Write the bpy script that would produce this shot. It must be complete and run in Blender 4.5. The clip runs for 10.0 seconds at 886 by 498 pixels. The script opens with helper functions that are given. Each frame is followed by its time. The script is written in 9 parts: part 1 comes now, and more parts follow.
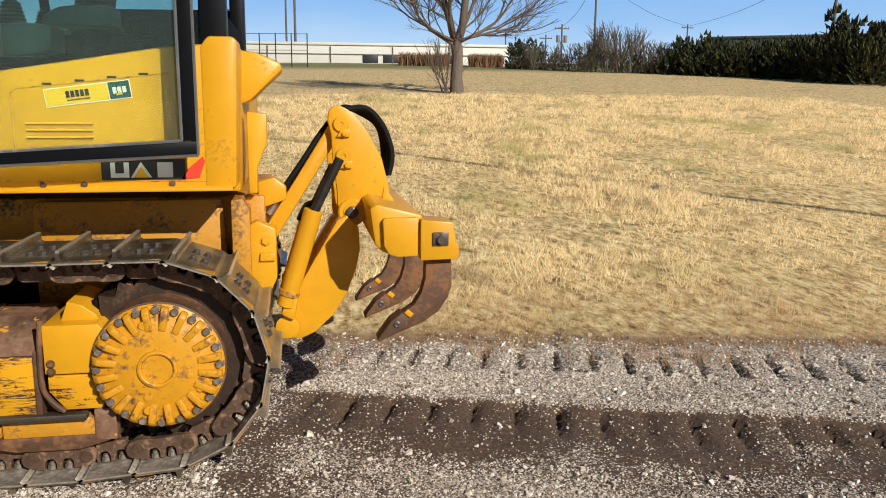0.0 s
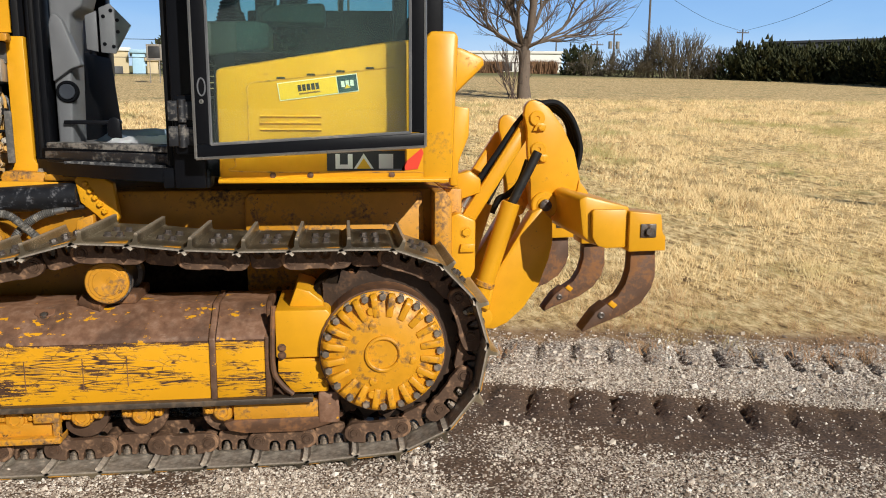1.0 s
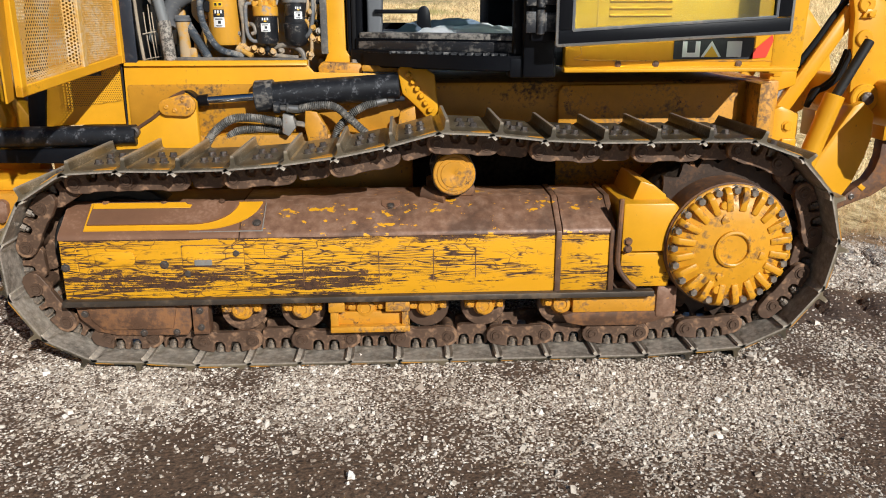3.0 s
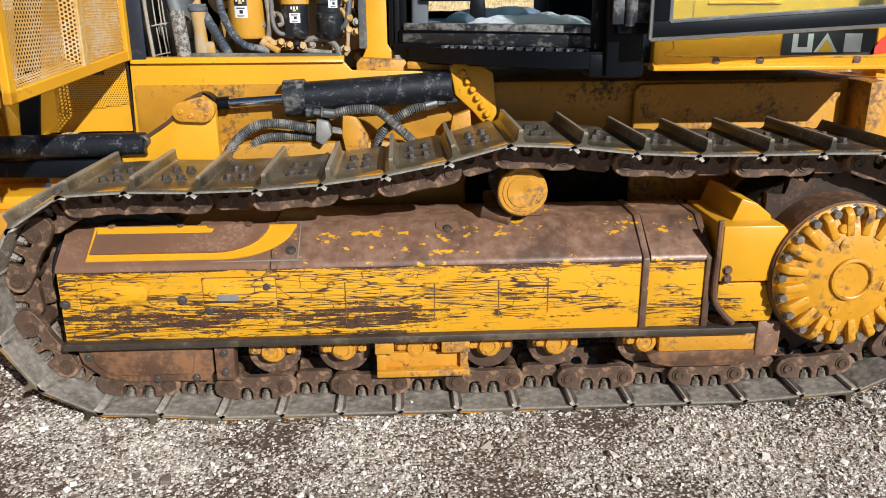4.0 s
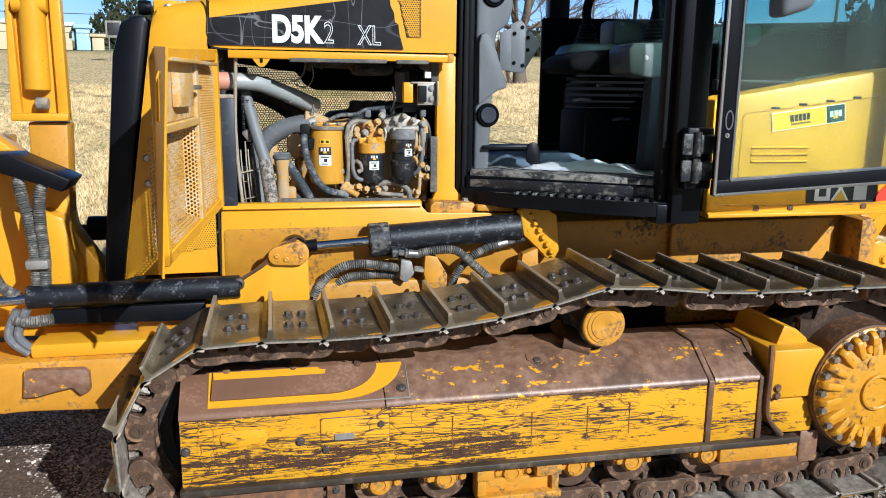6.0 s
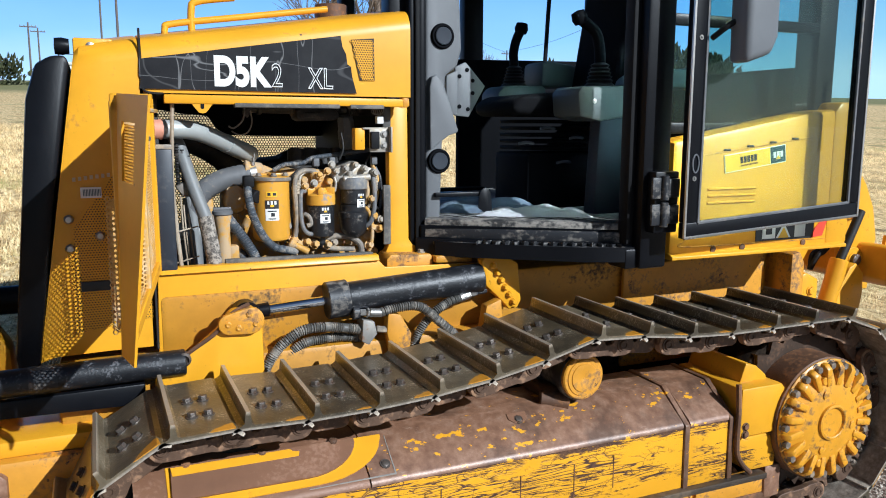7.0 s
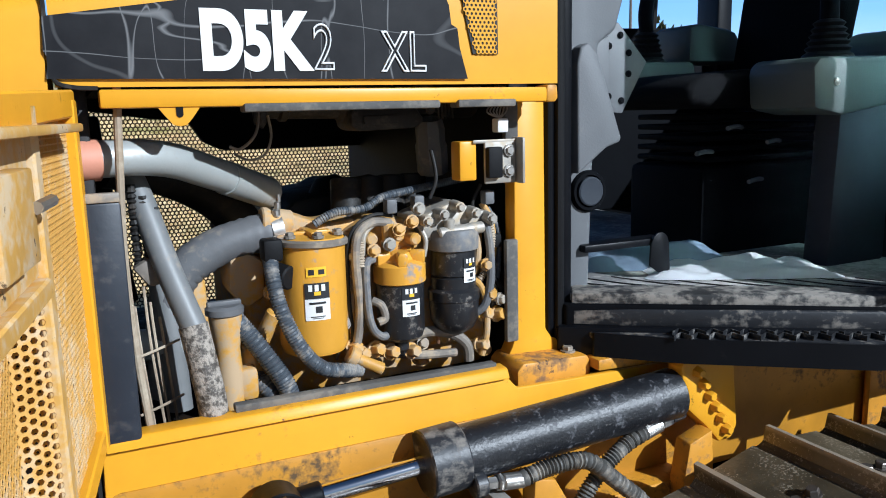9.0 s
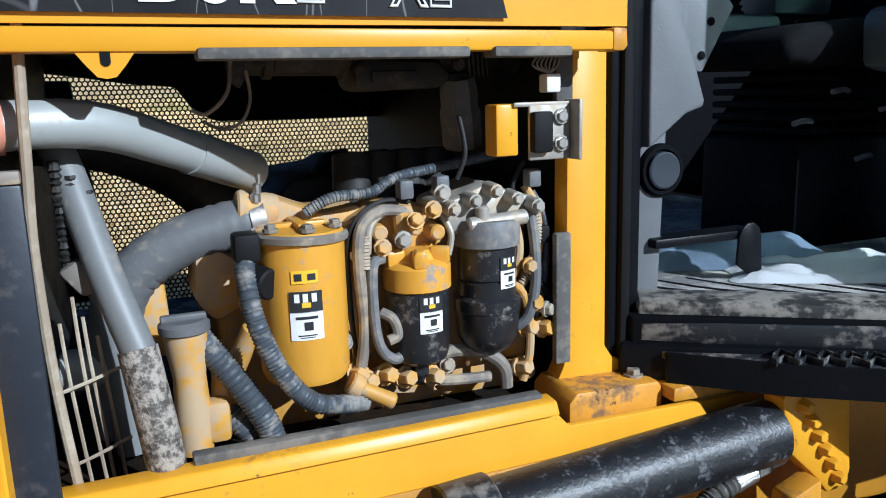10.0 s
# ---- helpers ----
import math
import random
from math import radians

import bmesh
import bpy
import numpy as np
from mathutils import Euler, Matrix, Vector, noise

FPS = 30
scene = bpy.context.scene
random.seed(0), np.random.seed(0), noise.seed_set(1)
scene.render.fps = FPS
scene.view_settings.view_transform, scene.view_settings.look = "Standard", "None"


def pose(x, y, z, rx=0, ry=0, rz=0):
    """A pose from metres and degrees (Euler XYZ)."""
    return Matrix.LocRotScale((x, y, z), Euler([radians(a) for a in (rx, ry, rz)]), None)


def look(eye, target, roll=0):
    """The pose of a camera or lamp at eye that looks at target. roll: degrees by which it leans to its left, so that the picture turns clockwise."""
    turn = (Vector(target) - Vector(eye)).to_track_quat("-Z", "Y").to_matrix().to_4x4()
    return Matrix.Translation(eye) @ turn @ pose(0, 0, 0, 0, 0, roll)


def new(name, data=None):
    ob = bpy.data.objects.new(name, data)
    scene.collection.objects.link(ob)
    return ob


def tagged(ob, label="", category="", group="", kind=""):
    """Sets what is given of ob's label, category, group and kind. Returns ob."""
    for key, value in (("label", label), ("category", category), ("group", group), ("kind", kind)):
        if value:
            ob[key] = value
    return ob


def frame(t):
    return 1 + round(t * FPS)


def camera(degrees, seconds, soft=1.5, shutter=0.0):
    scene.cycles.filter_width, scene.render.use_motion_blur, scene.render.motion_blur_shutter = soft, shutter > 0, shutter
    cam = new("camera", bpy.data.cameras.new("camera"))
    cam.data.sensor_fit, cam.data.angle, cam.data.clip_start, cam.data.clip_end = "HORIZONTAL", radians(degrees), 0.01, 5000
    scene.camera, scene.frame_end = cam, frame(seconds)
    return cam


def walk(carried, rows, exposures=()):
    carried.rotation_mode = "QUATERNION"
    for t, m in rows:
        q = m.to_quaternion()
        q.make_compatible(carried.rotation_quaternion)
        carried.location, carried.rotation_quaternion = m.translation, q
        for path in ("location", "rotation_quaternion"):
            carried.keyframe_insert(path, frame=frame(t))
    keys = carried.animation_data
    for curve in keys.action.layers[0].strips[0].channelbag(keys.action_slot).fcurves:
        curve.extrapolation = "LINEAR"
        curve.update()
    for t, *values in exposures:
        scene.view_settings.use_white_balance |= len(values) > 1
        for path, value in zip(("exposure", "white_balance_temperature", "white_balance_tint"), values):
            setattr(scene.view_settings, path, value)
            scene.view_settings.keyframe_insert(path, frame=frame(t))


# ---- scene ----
cam = camera(58.7, 10.0, soft=1.0)
PATH = [
    (0, (0.511, -2.841, 1.374), (0.87, -0.908, 1.008), 0.5),
    (0.5, (0.197, -2.814, 1.317), (0.557, -0.878, 0.967), 1.1),
    (1, (-0.133, -2.803, 1.315), (0.113, -0.849, 0.966), 0.3),
    (1.5, (-0.432, -2.845, 1.297), (-0.253, -0.9, 0.865), -0.2),
    (1.8, (-0.603, -2.858, 1.274), (-0.463, -0.924, 0.784), -0.5),
    (2, (-0.722, -2.822, 1.265), (-0.607, -0.886, 0.778), -0.2),
    (2.5, (-0.974, -2.747, 1.263), (-0.887, -0.811, 0.766), -0.6),
    (3, (-1.19, -2.681, 1.242), (-1.093, -0.767, 0.671), -0.1),
    (3.2, (-1.237, -2.6, 1.292), (-1.192, -0.705, 0.653), -0.1),
    (4.3, (-1.437, -2.075, 1.239), (-1.314, -0.169, 0.645), -0.1),
    (4.5, (-1.48, -1.995, 1.271), (-1.357, -0.093, 0.665), 0.1),
    (5, (-1.655, -1.87, 1.291), (-1.54, 0.032, 0.686), -0.1),
    (5.2, (-1.708, -1.827, 1.294), (-1.618, 0.079, 0.697), -0.2),
    (5.5, (-1.842, -1.998, 1.361), (-1.703, -0.077, 0.823), 0.5),
    (5.7, (-1.969, -2.372, 1.412), (-1.713, -0.436, 0.978), 0.8),
    (6, (-2.114, -2.296, 1.483), (-1.698, -0.381, 1.082), 0.7),
    (6.2, (-2.22, -2.266, 1.517), (-1.704, -0.37, 1.143), 0.7),
    (7.3, (-2.48, -1.803, 1.511), (-1.642, -0.013, 1.202), -0.4),
    (7.5, (-2.482, -1.67, 1.53), (-1.637, 0.115, 1.213), -0.7),
    (8, (-2.513, -1.293, 1.535), (-1.68, 0.498, 1.225), -0.6),
    (8.5, (-2.455, -0.984, 1.564), (-1.622, 0.804, 1.233), -0.9),
    (9, (-2.306, -0.682, 1.56), (-1.467, 1.1, 1.216), -1.4),
    (9.5, (-2.23, -0.513, 1.541), (-1.509, 1.315, 1.168), -1.4),
    (10, (-2.145, -0.364, 1.524), (-1.397, 1.448, 1.13), -1.6),
]
walk(cam, [(t, look(eye, target, roll)) for t, eye, target, roll in PATH], exposures=[(0.0, -0.10, 6200, 9), (3.0, 0.04, 5800, 8), (5.0, 0.24, 5300, 6), (7.5, 0.24, 5250, 6), (8.2, 0.30, 5250, 6), (9.0, 0.20, 5100, 6), (10.0, 0.20, 4950, 5)])

# ---- world, sun ----
SUN_DIR = Vector((0.50, -0.945, 0.588)).normalized()
world = bpy.data.worlds.new("sky")
scene.world = world
world.use_nodes = True
wn = world.node_tree
sky = wn.nodes.new("ShaderNodeTexSky")
sky.sky_type = "NISHITA"
sky.sun_disc = False
sky.sun_elevation = math.asin(SUN_DIR.z)
sky.sun_rotation = math.atan2(SUN_DIR.x, SUN_DIR.y)
sky.altitude, sky.air_density, sky.dust_density, sky.ozone_density = 300, 1.0, 0.5, 1.5
bg = wn.nodes["Background"]
bg.inputs["Strength"].default_value = 0.029
wn.links.new(sky.outputs[0], bg.inputs["Color"])
sun_lamp = bpy.data.lights.new("sun", "SUN")
sun_lamp.energy, sun_lamp.angle, sun_lamp.color = 5.0, radians(0.53), (1.0, 0.93, 0.83)
new("sun", sun_lamp).matrix_world = look(SUN_DIR * 50, (0, 0, 0))


# ---- materials ----
def ramp(nt, src, stops):
    n = nt.nodes.new("ShaderNodeValToRGB")
    el = n.color_ramp.elements
    while len(el) < len(stops):
        el.new(0.5)
    for e, (p, c) in zip(el, stops):
        e.position = p
        e.color = (*c, 1) if len(c) == 3 else c
    nt.links.new(src, n.inputs[0])
    return n.outputs[0]


def noise_tex(nt, scale, detail=4.0, rough=0.55, stretch=(1, 1, 1), space="Object", kind="fac"):
    tc = nt.nodes.new("ShaderNodeTexCoord")
    mp = nt.nodes.new("ShaderNodeMapping")
    mp.inputs["Scale"].default_value = stretch
    n = nt.nodes.new("ShaderNodeTexNoise")
    n.inputs["Scale"].default_value, n.inputs["Detail"].default_value, n.inputs["Roughness"].default_value = scale, detail, rough
    nt.links.new(tc.outputs[space], mp.inputs[0])
    nt.links.new(mp.outputs[0], n.inputs["Vector"])
    return n.outputs[0]


def mixc(nt, fac, a, b):
    n = nt.nodes.new("ShaderNodeMix")
    n.data_type = "RGBA"
    for sock, v in ((n.inputs[0], fac), (n.inputs[6], a), (n.inputs[7], b)):
        if hasattr(v, "links"):
            nt.links.new(v, sock)
        else:
            sock.default_value = v if not isinstance(v, tuple) else (*v[:3], 1)
    return n.outputs[2]


def math_n(nt, op, a, b=0.0):
    n = nt.nodes.new("ShaderNodeMath")
    n.operation = op
    for sock, v in ((n.inputs[0], a), (n.inputs[1], b)):
        if hasattr(v, "links"):
            nt.links.new(v, sock)
        else:
            sock.default_value = v
    return n.outputs[0]


def bump(nt, bsdf, src, strength=0.3, dist=0.01):
    b = nt.nodes.new("ShaderNodeBump")
    b.inputs["Strength"].default_value, b.inputs["Distance"].default_value = strength, dist
    nt.links.new(src, b.inputs["Height"])
    nt.links.new(b.outputs[0], bsdf.inputs["Normal"])


def base_mat(name, rough=0.5, metal=0.0):
    m = bpy.data.materials.new(name)
    m.use_nodes = True
    b = m.node_tree.nodes["Principled BSDF"]
    b.inputs["Roughness"].default_value, b.inputs["Metallic"].default_value = rough, metal
    return m, m.node_tree, b


def painted(name, col, rough=0.45, metal=0.0, vary=0.12, dirt=None, dirt_at=0.62, scale=6.0, grain=60.0, bumpy=0.08, stretch=(1, 1, 1), chips=0.0, spec=0.5):
    """A surface of one colour with slow and fine variation and patches of dirt."""
    m, nt, b = base_mat(name, rough, metal)
    b.inputs["Specular IOR Level"].default_value = spec
    slow, fine = noise_tex(nt, scale, 5, 0.6, stretch), noise_tex(nt, grain, 3, 0.6)
    dark = tuple(c * (1 - vary) for c in col)
    lite = tuple(min(1, c * (1 + vary * 0.6)) for c in col)
    c = ramp(nt, slow, [(0.3, dark), (0.7, lite)])
    if dirt:
        s = math_n(nt, "ADD", math_n(nt, "MULTIPLY", slow, 0.6), math_n(nt, "MULTIPLY", fine, 0.4))
        k = ramp(nt, s, [(dirt_at - 0.05, (0, 0, 0)), (dirt_at + 0.06, (1, 1, 1))])
        c = mixc(nt, k, c, dirt)
        r = ramp(nt, k, [(0, (rough,) * 3), (1, (min(1, rough + 0.35),) * 3)])
        nt.links.new(r, b.inputs["Roughness"])
    if chips:
        spots = noise_tex(nt, 42.0, 7, 0.72)
        c = mixc(nt, ramp(nt, math_n(nt, "ADD", math_n(nt, "MULTIPLY", spots, 0.75), math_n(nt, "MULTIPLY", slow, 0.25)), [(chips, (0, 0, 0)), (chips + 0.02, (0.9,) * 3)]), c, (0.07, 0.04, 0.02))
    nt.links.new(c, b.inputs["Base Color"])
    bump(nt, b, fine, bumpy, 0.004)
    return m


YEL = (0.73, 0.350, 0.010)
M = {}
M["yellow"] = painted("yellow_paint", YEL, 0.36, dirt=(0.40, 0.19, 0.03), dirt_at=0.65, vary=0.10, bumpy=0.03, chips=0.64, spec=0.35)
M["yellow_dusty"] = painted("dusty_yellow_paint", (0.62, 0.28, 0.015), 0.5, dirt=(0.22, 0.12, 0.05), dirt_at=0.56, vary=0.18, scale=9, chips=0.60)
M["mesh_yellow"] = painted("tan_dusty_mesh", (0.60, 0.34, 0.07), 0.6, dirt=(0.60, 0.45, 0.26), dirt_at=0.53, scale=7, chips=0.62)
M["mesh_far"] = painted("dark_brown_screen", (0.10, 0.06, 0.025), 0.7, vary=0.25)
M["mat"] = painted("dusty_floor_mat", (0.22, 0.215, 0.21), 0.8, vary=0.25, dirt=(0.42, 0.40, 0.37), dirt_at=0.50, scale=9, bumpy=0.3)
M["panel_blue"] = painted("blue_grey_panel", (0.034, 0.040, 0.052), 0.7, spec=0.3, vary=0.15, grain=250)
M["conduit_grey"] = painted("grey_spiral_hose", (0.10, 0.095, 0.085), 0.5, vary=0.3, dirt=(0.26, 0.23, 0.19), dirt_at=0.55, scale=20)
M["bracket_grey"] = painted("weathered_grey_metal", (0.30, 0.28, 0.25), 0.55, 0.3, vary=0.2, dirt=(0.30, 0.14, 0.06), dirt_at=0.60, scale=14)
M["rust"] = painted("rusted_steel", (0.125, 0.062, 0.032), 0.62, 0.05, dirt=(0.25, 0.115, 0.045), dirt_at=0.54, vary=0.35, scale=7, bumpy=0.3)
M["track"] = painted("worn_track_steel", (0.085, 0.066, 0.05), 0.48, 0.45, dirt=(0.17, 0.12, 0.075), dirt_at=0.57, vary=0.35, scale=8, grain=45, bumpy=0.3)
M["link"] = painted("brown_link_steel", (0.12, 0.070, 0.043), 0.5, 0.2, dirt=(0.31, 0.18, 0.10), dirt_at=0.56, vary=0.3, scale=12, bumpy=0.35)
M["black"] = painted("black_paint", (0.005, 0.0055, 0.0075), 0.38, spec=0.18, dirt=(0.03, 0.028, 0.026), dirt_at=0.68, vary=0.2, scale=10)
M["black_dirty"] = painted("scuffed_black_step", (0.022, 0.023, 0.027), 0.45, dirt=(0.20, 0.18, 0.155), dirt_at=0.55, vary=0.3, scale=14, stretch=(0.5, 1, 2), bumpy=0.2)
M["grip"] = painted("rubbed_black_grip", (0.022, 0.023, 0.026), 0.4, 0.1, dirt=(0.20, 0.19, 0.175), dirt_at=0.57, vary=0.3, scale=40, bumpy=0.2)
M["sill"] = painted("dusty_scuffed_sill", (0.045, 0.044, 0.044), 0.6, dirt=(0.30, 0.275, 0.24), dirt_at=0.50, vary=0.4, scale=14, stretch=(0.5, 1, 2), bumpy=0.25)
M["black_rod"] = painted("stone_chipped_black_paint", (0.010, 0.011, 0.014), 0.42, vary=0.3, dirt=(0.13, 0.13, 0.14), dirt_at=0.60, scale=30, grain=130, bumpy=0.25)
# near-black tone: shade inside the machine painted in along with oily grime
M["grime"] = painted("black_grime_and_shade", (0.020, 0.011, 0.004), 0.65, vary=0.4, dirt=(0.007, 0.005, 0.004), dirt_at=0.50, scale=7, spec=0.15)
# base yellow darkened for the hull's shade, real dirt patches over it
M["hull"] = painted("grimy_shaded_yellow_hull", (0.50, 0.23, 0.010), 0.5, vary=0.25, dirt=(0.10, 0.06, 0.025), dirt_at=0.59, scale=6, chips=0.61)
M["rubber"] = painted("black_rubber", (0.008, 0.008, 0.009), 0.65, spec=0.2, vary=0.2, bumpy=0.15)
M["grey_plastic"] = painted("grey_cab_plastic", (0.145, 0.150, 0.158), 0.55, spec=0.4, vary=0.1, grain=220, bumpy=0.15, dirt=(0.24, 0.23, 0.21), dirt_at=0.68)
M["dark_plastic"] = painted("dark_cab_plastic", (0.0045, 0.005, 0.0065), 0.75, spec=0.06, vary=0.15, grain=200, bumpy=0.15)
M["console"] = painted("grey_green_console", (0.085, 0.10, 0.095), 0.6, vary=0.1, grain=200, bumpy=0.1)
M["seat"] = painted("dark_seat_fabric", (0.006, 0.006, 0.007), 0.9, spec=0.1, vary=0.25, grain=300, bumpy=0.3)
M["hose"] = painted("grey_rubber_hose", (0.135, 0.137, 0.142), 0.55, vary=0.25, dirt=(0.27, 0.24, 0.20), dirt_at=0.58, bumpy=0.2)
M["pipe"] = painted("grey_aluminium_pipe", (0.40, 0.415, 0.40), 0.42, 0.2, vary=0.12, dirt=(0.38, 0.33, 0.27), dirt_at=0.62)
M["pipe_dull"] = painted("dull_grey_pipe", (0.19, 0.195, 0.195), 0.5, 0.1, vary=0.15, dirt=(0.30, 0.27, 0.23), dirt_at=0.60)
M["steel"] = painted("bright_steel", (0.48, 0.46, 0.43), 0.35, 0.9, vary=0.15, dirt=(0.25, 0.19, 0.13), dirt_at=0.62)
M["chrome"] = painted("chrome_rod", (0.75, 0.75, 0.78), 0.10, 1.0, vary=0.05, bumpy=0.0)
M["bolt"] = painted("worn_steel_bolt", (0.13, 0.11, 0.095), 0.42, 0.5, vary=0.35, dirt=(0.10, 0.065, 0.045), dirt_at=0.55, scale=30)
M["engine"] = painted("dusty_yellow_iron", (0.60, 0.32, 0.05), 0.55, dirt=(0.46, 0.33, 0.19), dirt_at=0.49, vary=0.2, scale=16)
M["dust_iron"] = painted("dusty_grey_iron", (0.24, 0.21, 0.175), 0.6, 0.2, dirt=(0.42, 0.34, 0.24), dirt_at=0.55, vary=0.25, scale=20)
M["dark_iron"] = painted("dark_engine_iron", (0.012, 0.011, 0.010), 0.6, 0.1, dirt=(0.05, 0.042, 0.034), dirt_at=0.58, vary=0.3, scale=15)
M["white"] = painted("white_label", (0.78, 0.78, 0.76), 0.5, vary=0.05)
M["decal_black"] = painted("black_decal_film", (0.022, 0.023, 0.026), 0.42, vary=0.2)
M["decal_yellow"] = painted("yellow_decal_film", (0.85, 0.50, 0.02), 0.4, vary=0.05)
M["decal_teal"] = painted("dark_teal_decal_film", (0.015, 0.06, 0.075), 0.4, vary=0.05)
M["decal_brown"] = painted("faded_brown_print", (0.22, 0.10, 0.02), 0.5, vary=0.1)
M["chalk"] = painted("pale_paint_pen", (0.62, 0.48, 0.28), 0.7, vary=0.2)


def gouges(nt, scale, stretch, turn, level, width):
    """Thin curved lines, as branches and stones scrape them: one level of a stretched noise."""
    tc = nt.nodes.new("ShaderNodeTexCoord")
    mp = nt.nodes.new("ShaderNodeMapping")
    mp.inputs["Scale"].default_value, mp.inputs["Rotation"].default_value = stretch, (0, turn, 0)
    n = nt.nodes.new("ShaderNodeTexNoise")
    n.inputs["Scale"].default_value, n.inputs["Detail"].default_value, n.inputs["Roughness"].default_value = scale, 2.5, 0.5
    nt.links.new(tc.outputs["Object"], mp.inputs[0])
    nt.links.new(mp.outputs[0], n.inputs["Vector"])
    d = math_n(nt, "ABSOLUTE", math_n(nt, "SUBTRACT", n.outputs[0], level))
    return ramp(nt, d, [(width * 0.6, (1, 1, 1)), (width, (0, 0, 0))])


def scratched_film():
    m, nt, b = base_mat("scratched_black_film", 0.45)
    b.inputs["Specular IOR Level"].default_value = 0.15
    w = nt.nodes.new("ShaderNodeTexWave")
    w.wave_type, w.bands_direction = "BANDS", "DIAGONAL"
    w.inputs["Scale"].default_value, w.inputs["Distortion"].default_value, w.inputs["Detail"].default_value = 1.6, 9.0, 3.0
    tc = nt.nodes.new("ShaderNodeTexCoord")
    nt.links.new(tc.outputs["Object"], w.inputs["Vector"])
    k = ramp(nt, w.outputs["Fac"], [(0.9990, (0, 0, 0)), (0.99985, (0.10,) * 3)])
    fine = noise_tex(nt, 14, 5, 0.6)
    for a in ((3.0, (0.5, 1, 1.6), 0.7, 0.5, 0.0016), (4.0, (0.3, 1, 1.8), -0.3, 0.47, 0.0014), (6.0, (1.6, 1, 0.3), 0.15, 0.52, 0.0012)):
        k = math_n(nt, "MAXIMUM", k, math_n(nt, "MULTIPLY", gouges(nt, *a), 0.38))
    c = mixc(nt, k, ramp(nt, fine, [(0.3, (0.010, 0.010, 0.012)), (0.75, (0.022, 0.022, 0.024))]), (0.42, 0.42, 0.42))
    nt.links.new(c, b.inputs["Base Color"])
    return m


M["decal_scratched"] = scratched_film()
M["red"] = painted("red_reflector", (0.75, 0.06, 0.03), 0.3, vary=0.05)
M["cloth_white"] = painted("white_plastic_bag", (0.90, 0.91, 0.93), 0.5, vary=0.06)
M["cloth_blue"] = painted("grey_blue_cloth", (0.27, 0.35, 0.47), 0.85, vary=0.2)
M["filter_yellow"] = painted("worn_yellow_canister", (0.66, 0.33, 0.03), 0.38, dirt=(0.27, 0.26, 0.25), dirt_at=0.600, vary=0.12, scale=16, grain=60, stretch=(1, 1, 0.35))
M["filter_black"] = painted("dusty_black_canister", (0.016, 0.017, 0.020), 0.33, dirt=(0.20, 0.18, 0.155), dirt_at=0.610, vary=0.3, scale=24, grain=120)
M["manifold"] = painted("dusty_cast_metal", (0.40, 0.37, 0.32), 0.5, 0.3, dirt=(0.50, 0.41, 0.28), dirt_at=0.56, vary=0.2, scale=25)
M["sleeve"] = painted("faded_pink_rubber", (0.62, 0.27, 0.17), 0.6, vary=0.15)
M["wrap"] = painted("flaking_silver_wrap", (0.10, 0.085, 0.07), 0.6, dirt=(0.36, 0.32, 0.27), dirt_at=0.49, vary=0.4, scale=70, grain=170, bumpy=0.6)
M["conduit"] = painted("blue_grey_conduit", (0.070, 0.082, 0.098), 0.5, vary=0.3, dirt=(0.28, 0.26, 0.23), dirt_at=0.55, scale=20)
M["stay"] = painted("tan_dusty_rod", (0.34, 0.27, 0.19), 0.6, vary=0.2, dirt=(0.45, 0.38, 0.28), dirt_at=0.55)
M["baffle"] = painted("dusty_blue_black_plate", (0.018, 0.023, 0.034), 0.45, vary=0.3, dirt=(0.06, 0.058, 0.06), dirt_at=0.6)
M["foam"] = painted("grey_foam_strip", (0.10, 0.096, 0.09), 0.85, vary=0.3, bumpy=0.3, dirt=(0.20, 0.18, 0.15), dirt_at=0.55)
M["brown_plate"] = painted("rubbed_brown_plate", (0.215, 0.108, 0.060), 0.5, 0.1, dirt=(0.31, 0.175, 0.11), dirt_at=0.58, vary=0.2, scale=5, grain=90, bumpy=0.2)


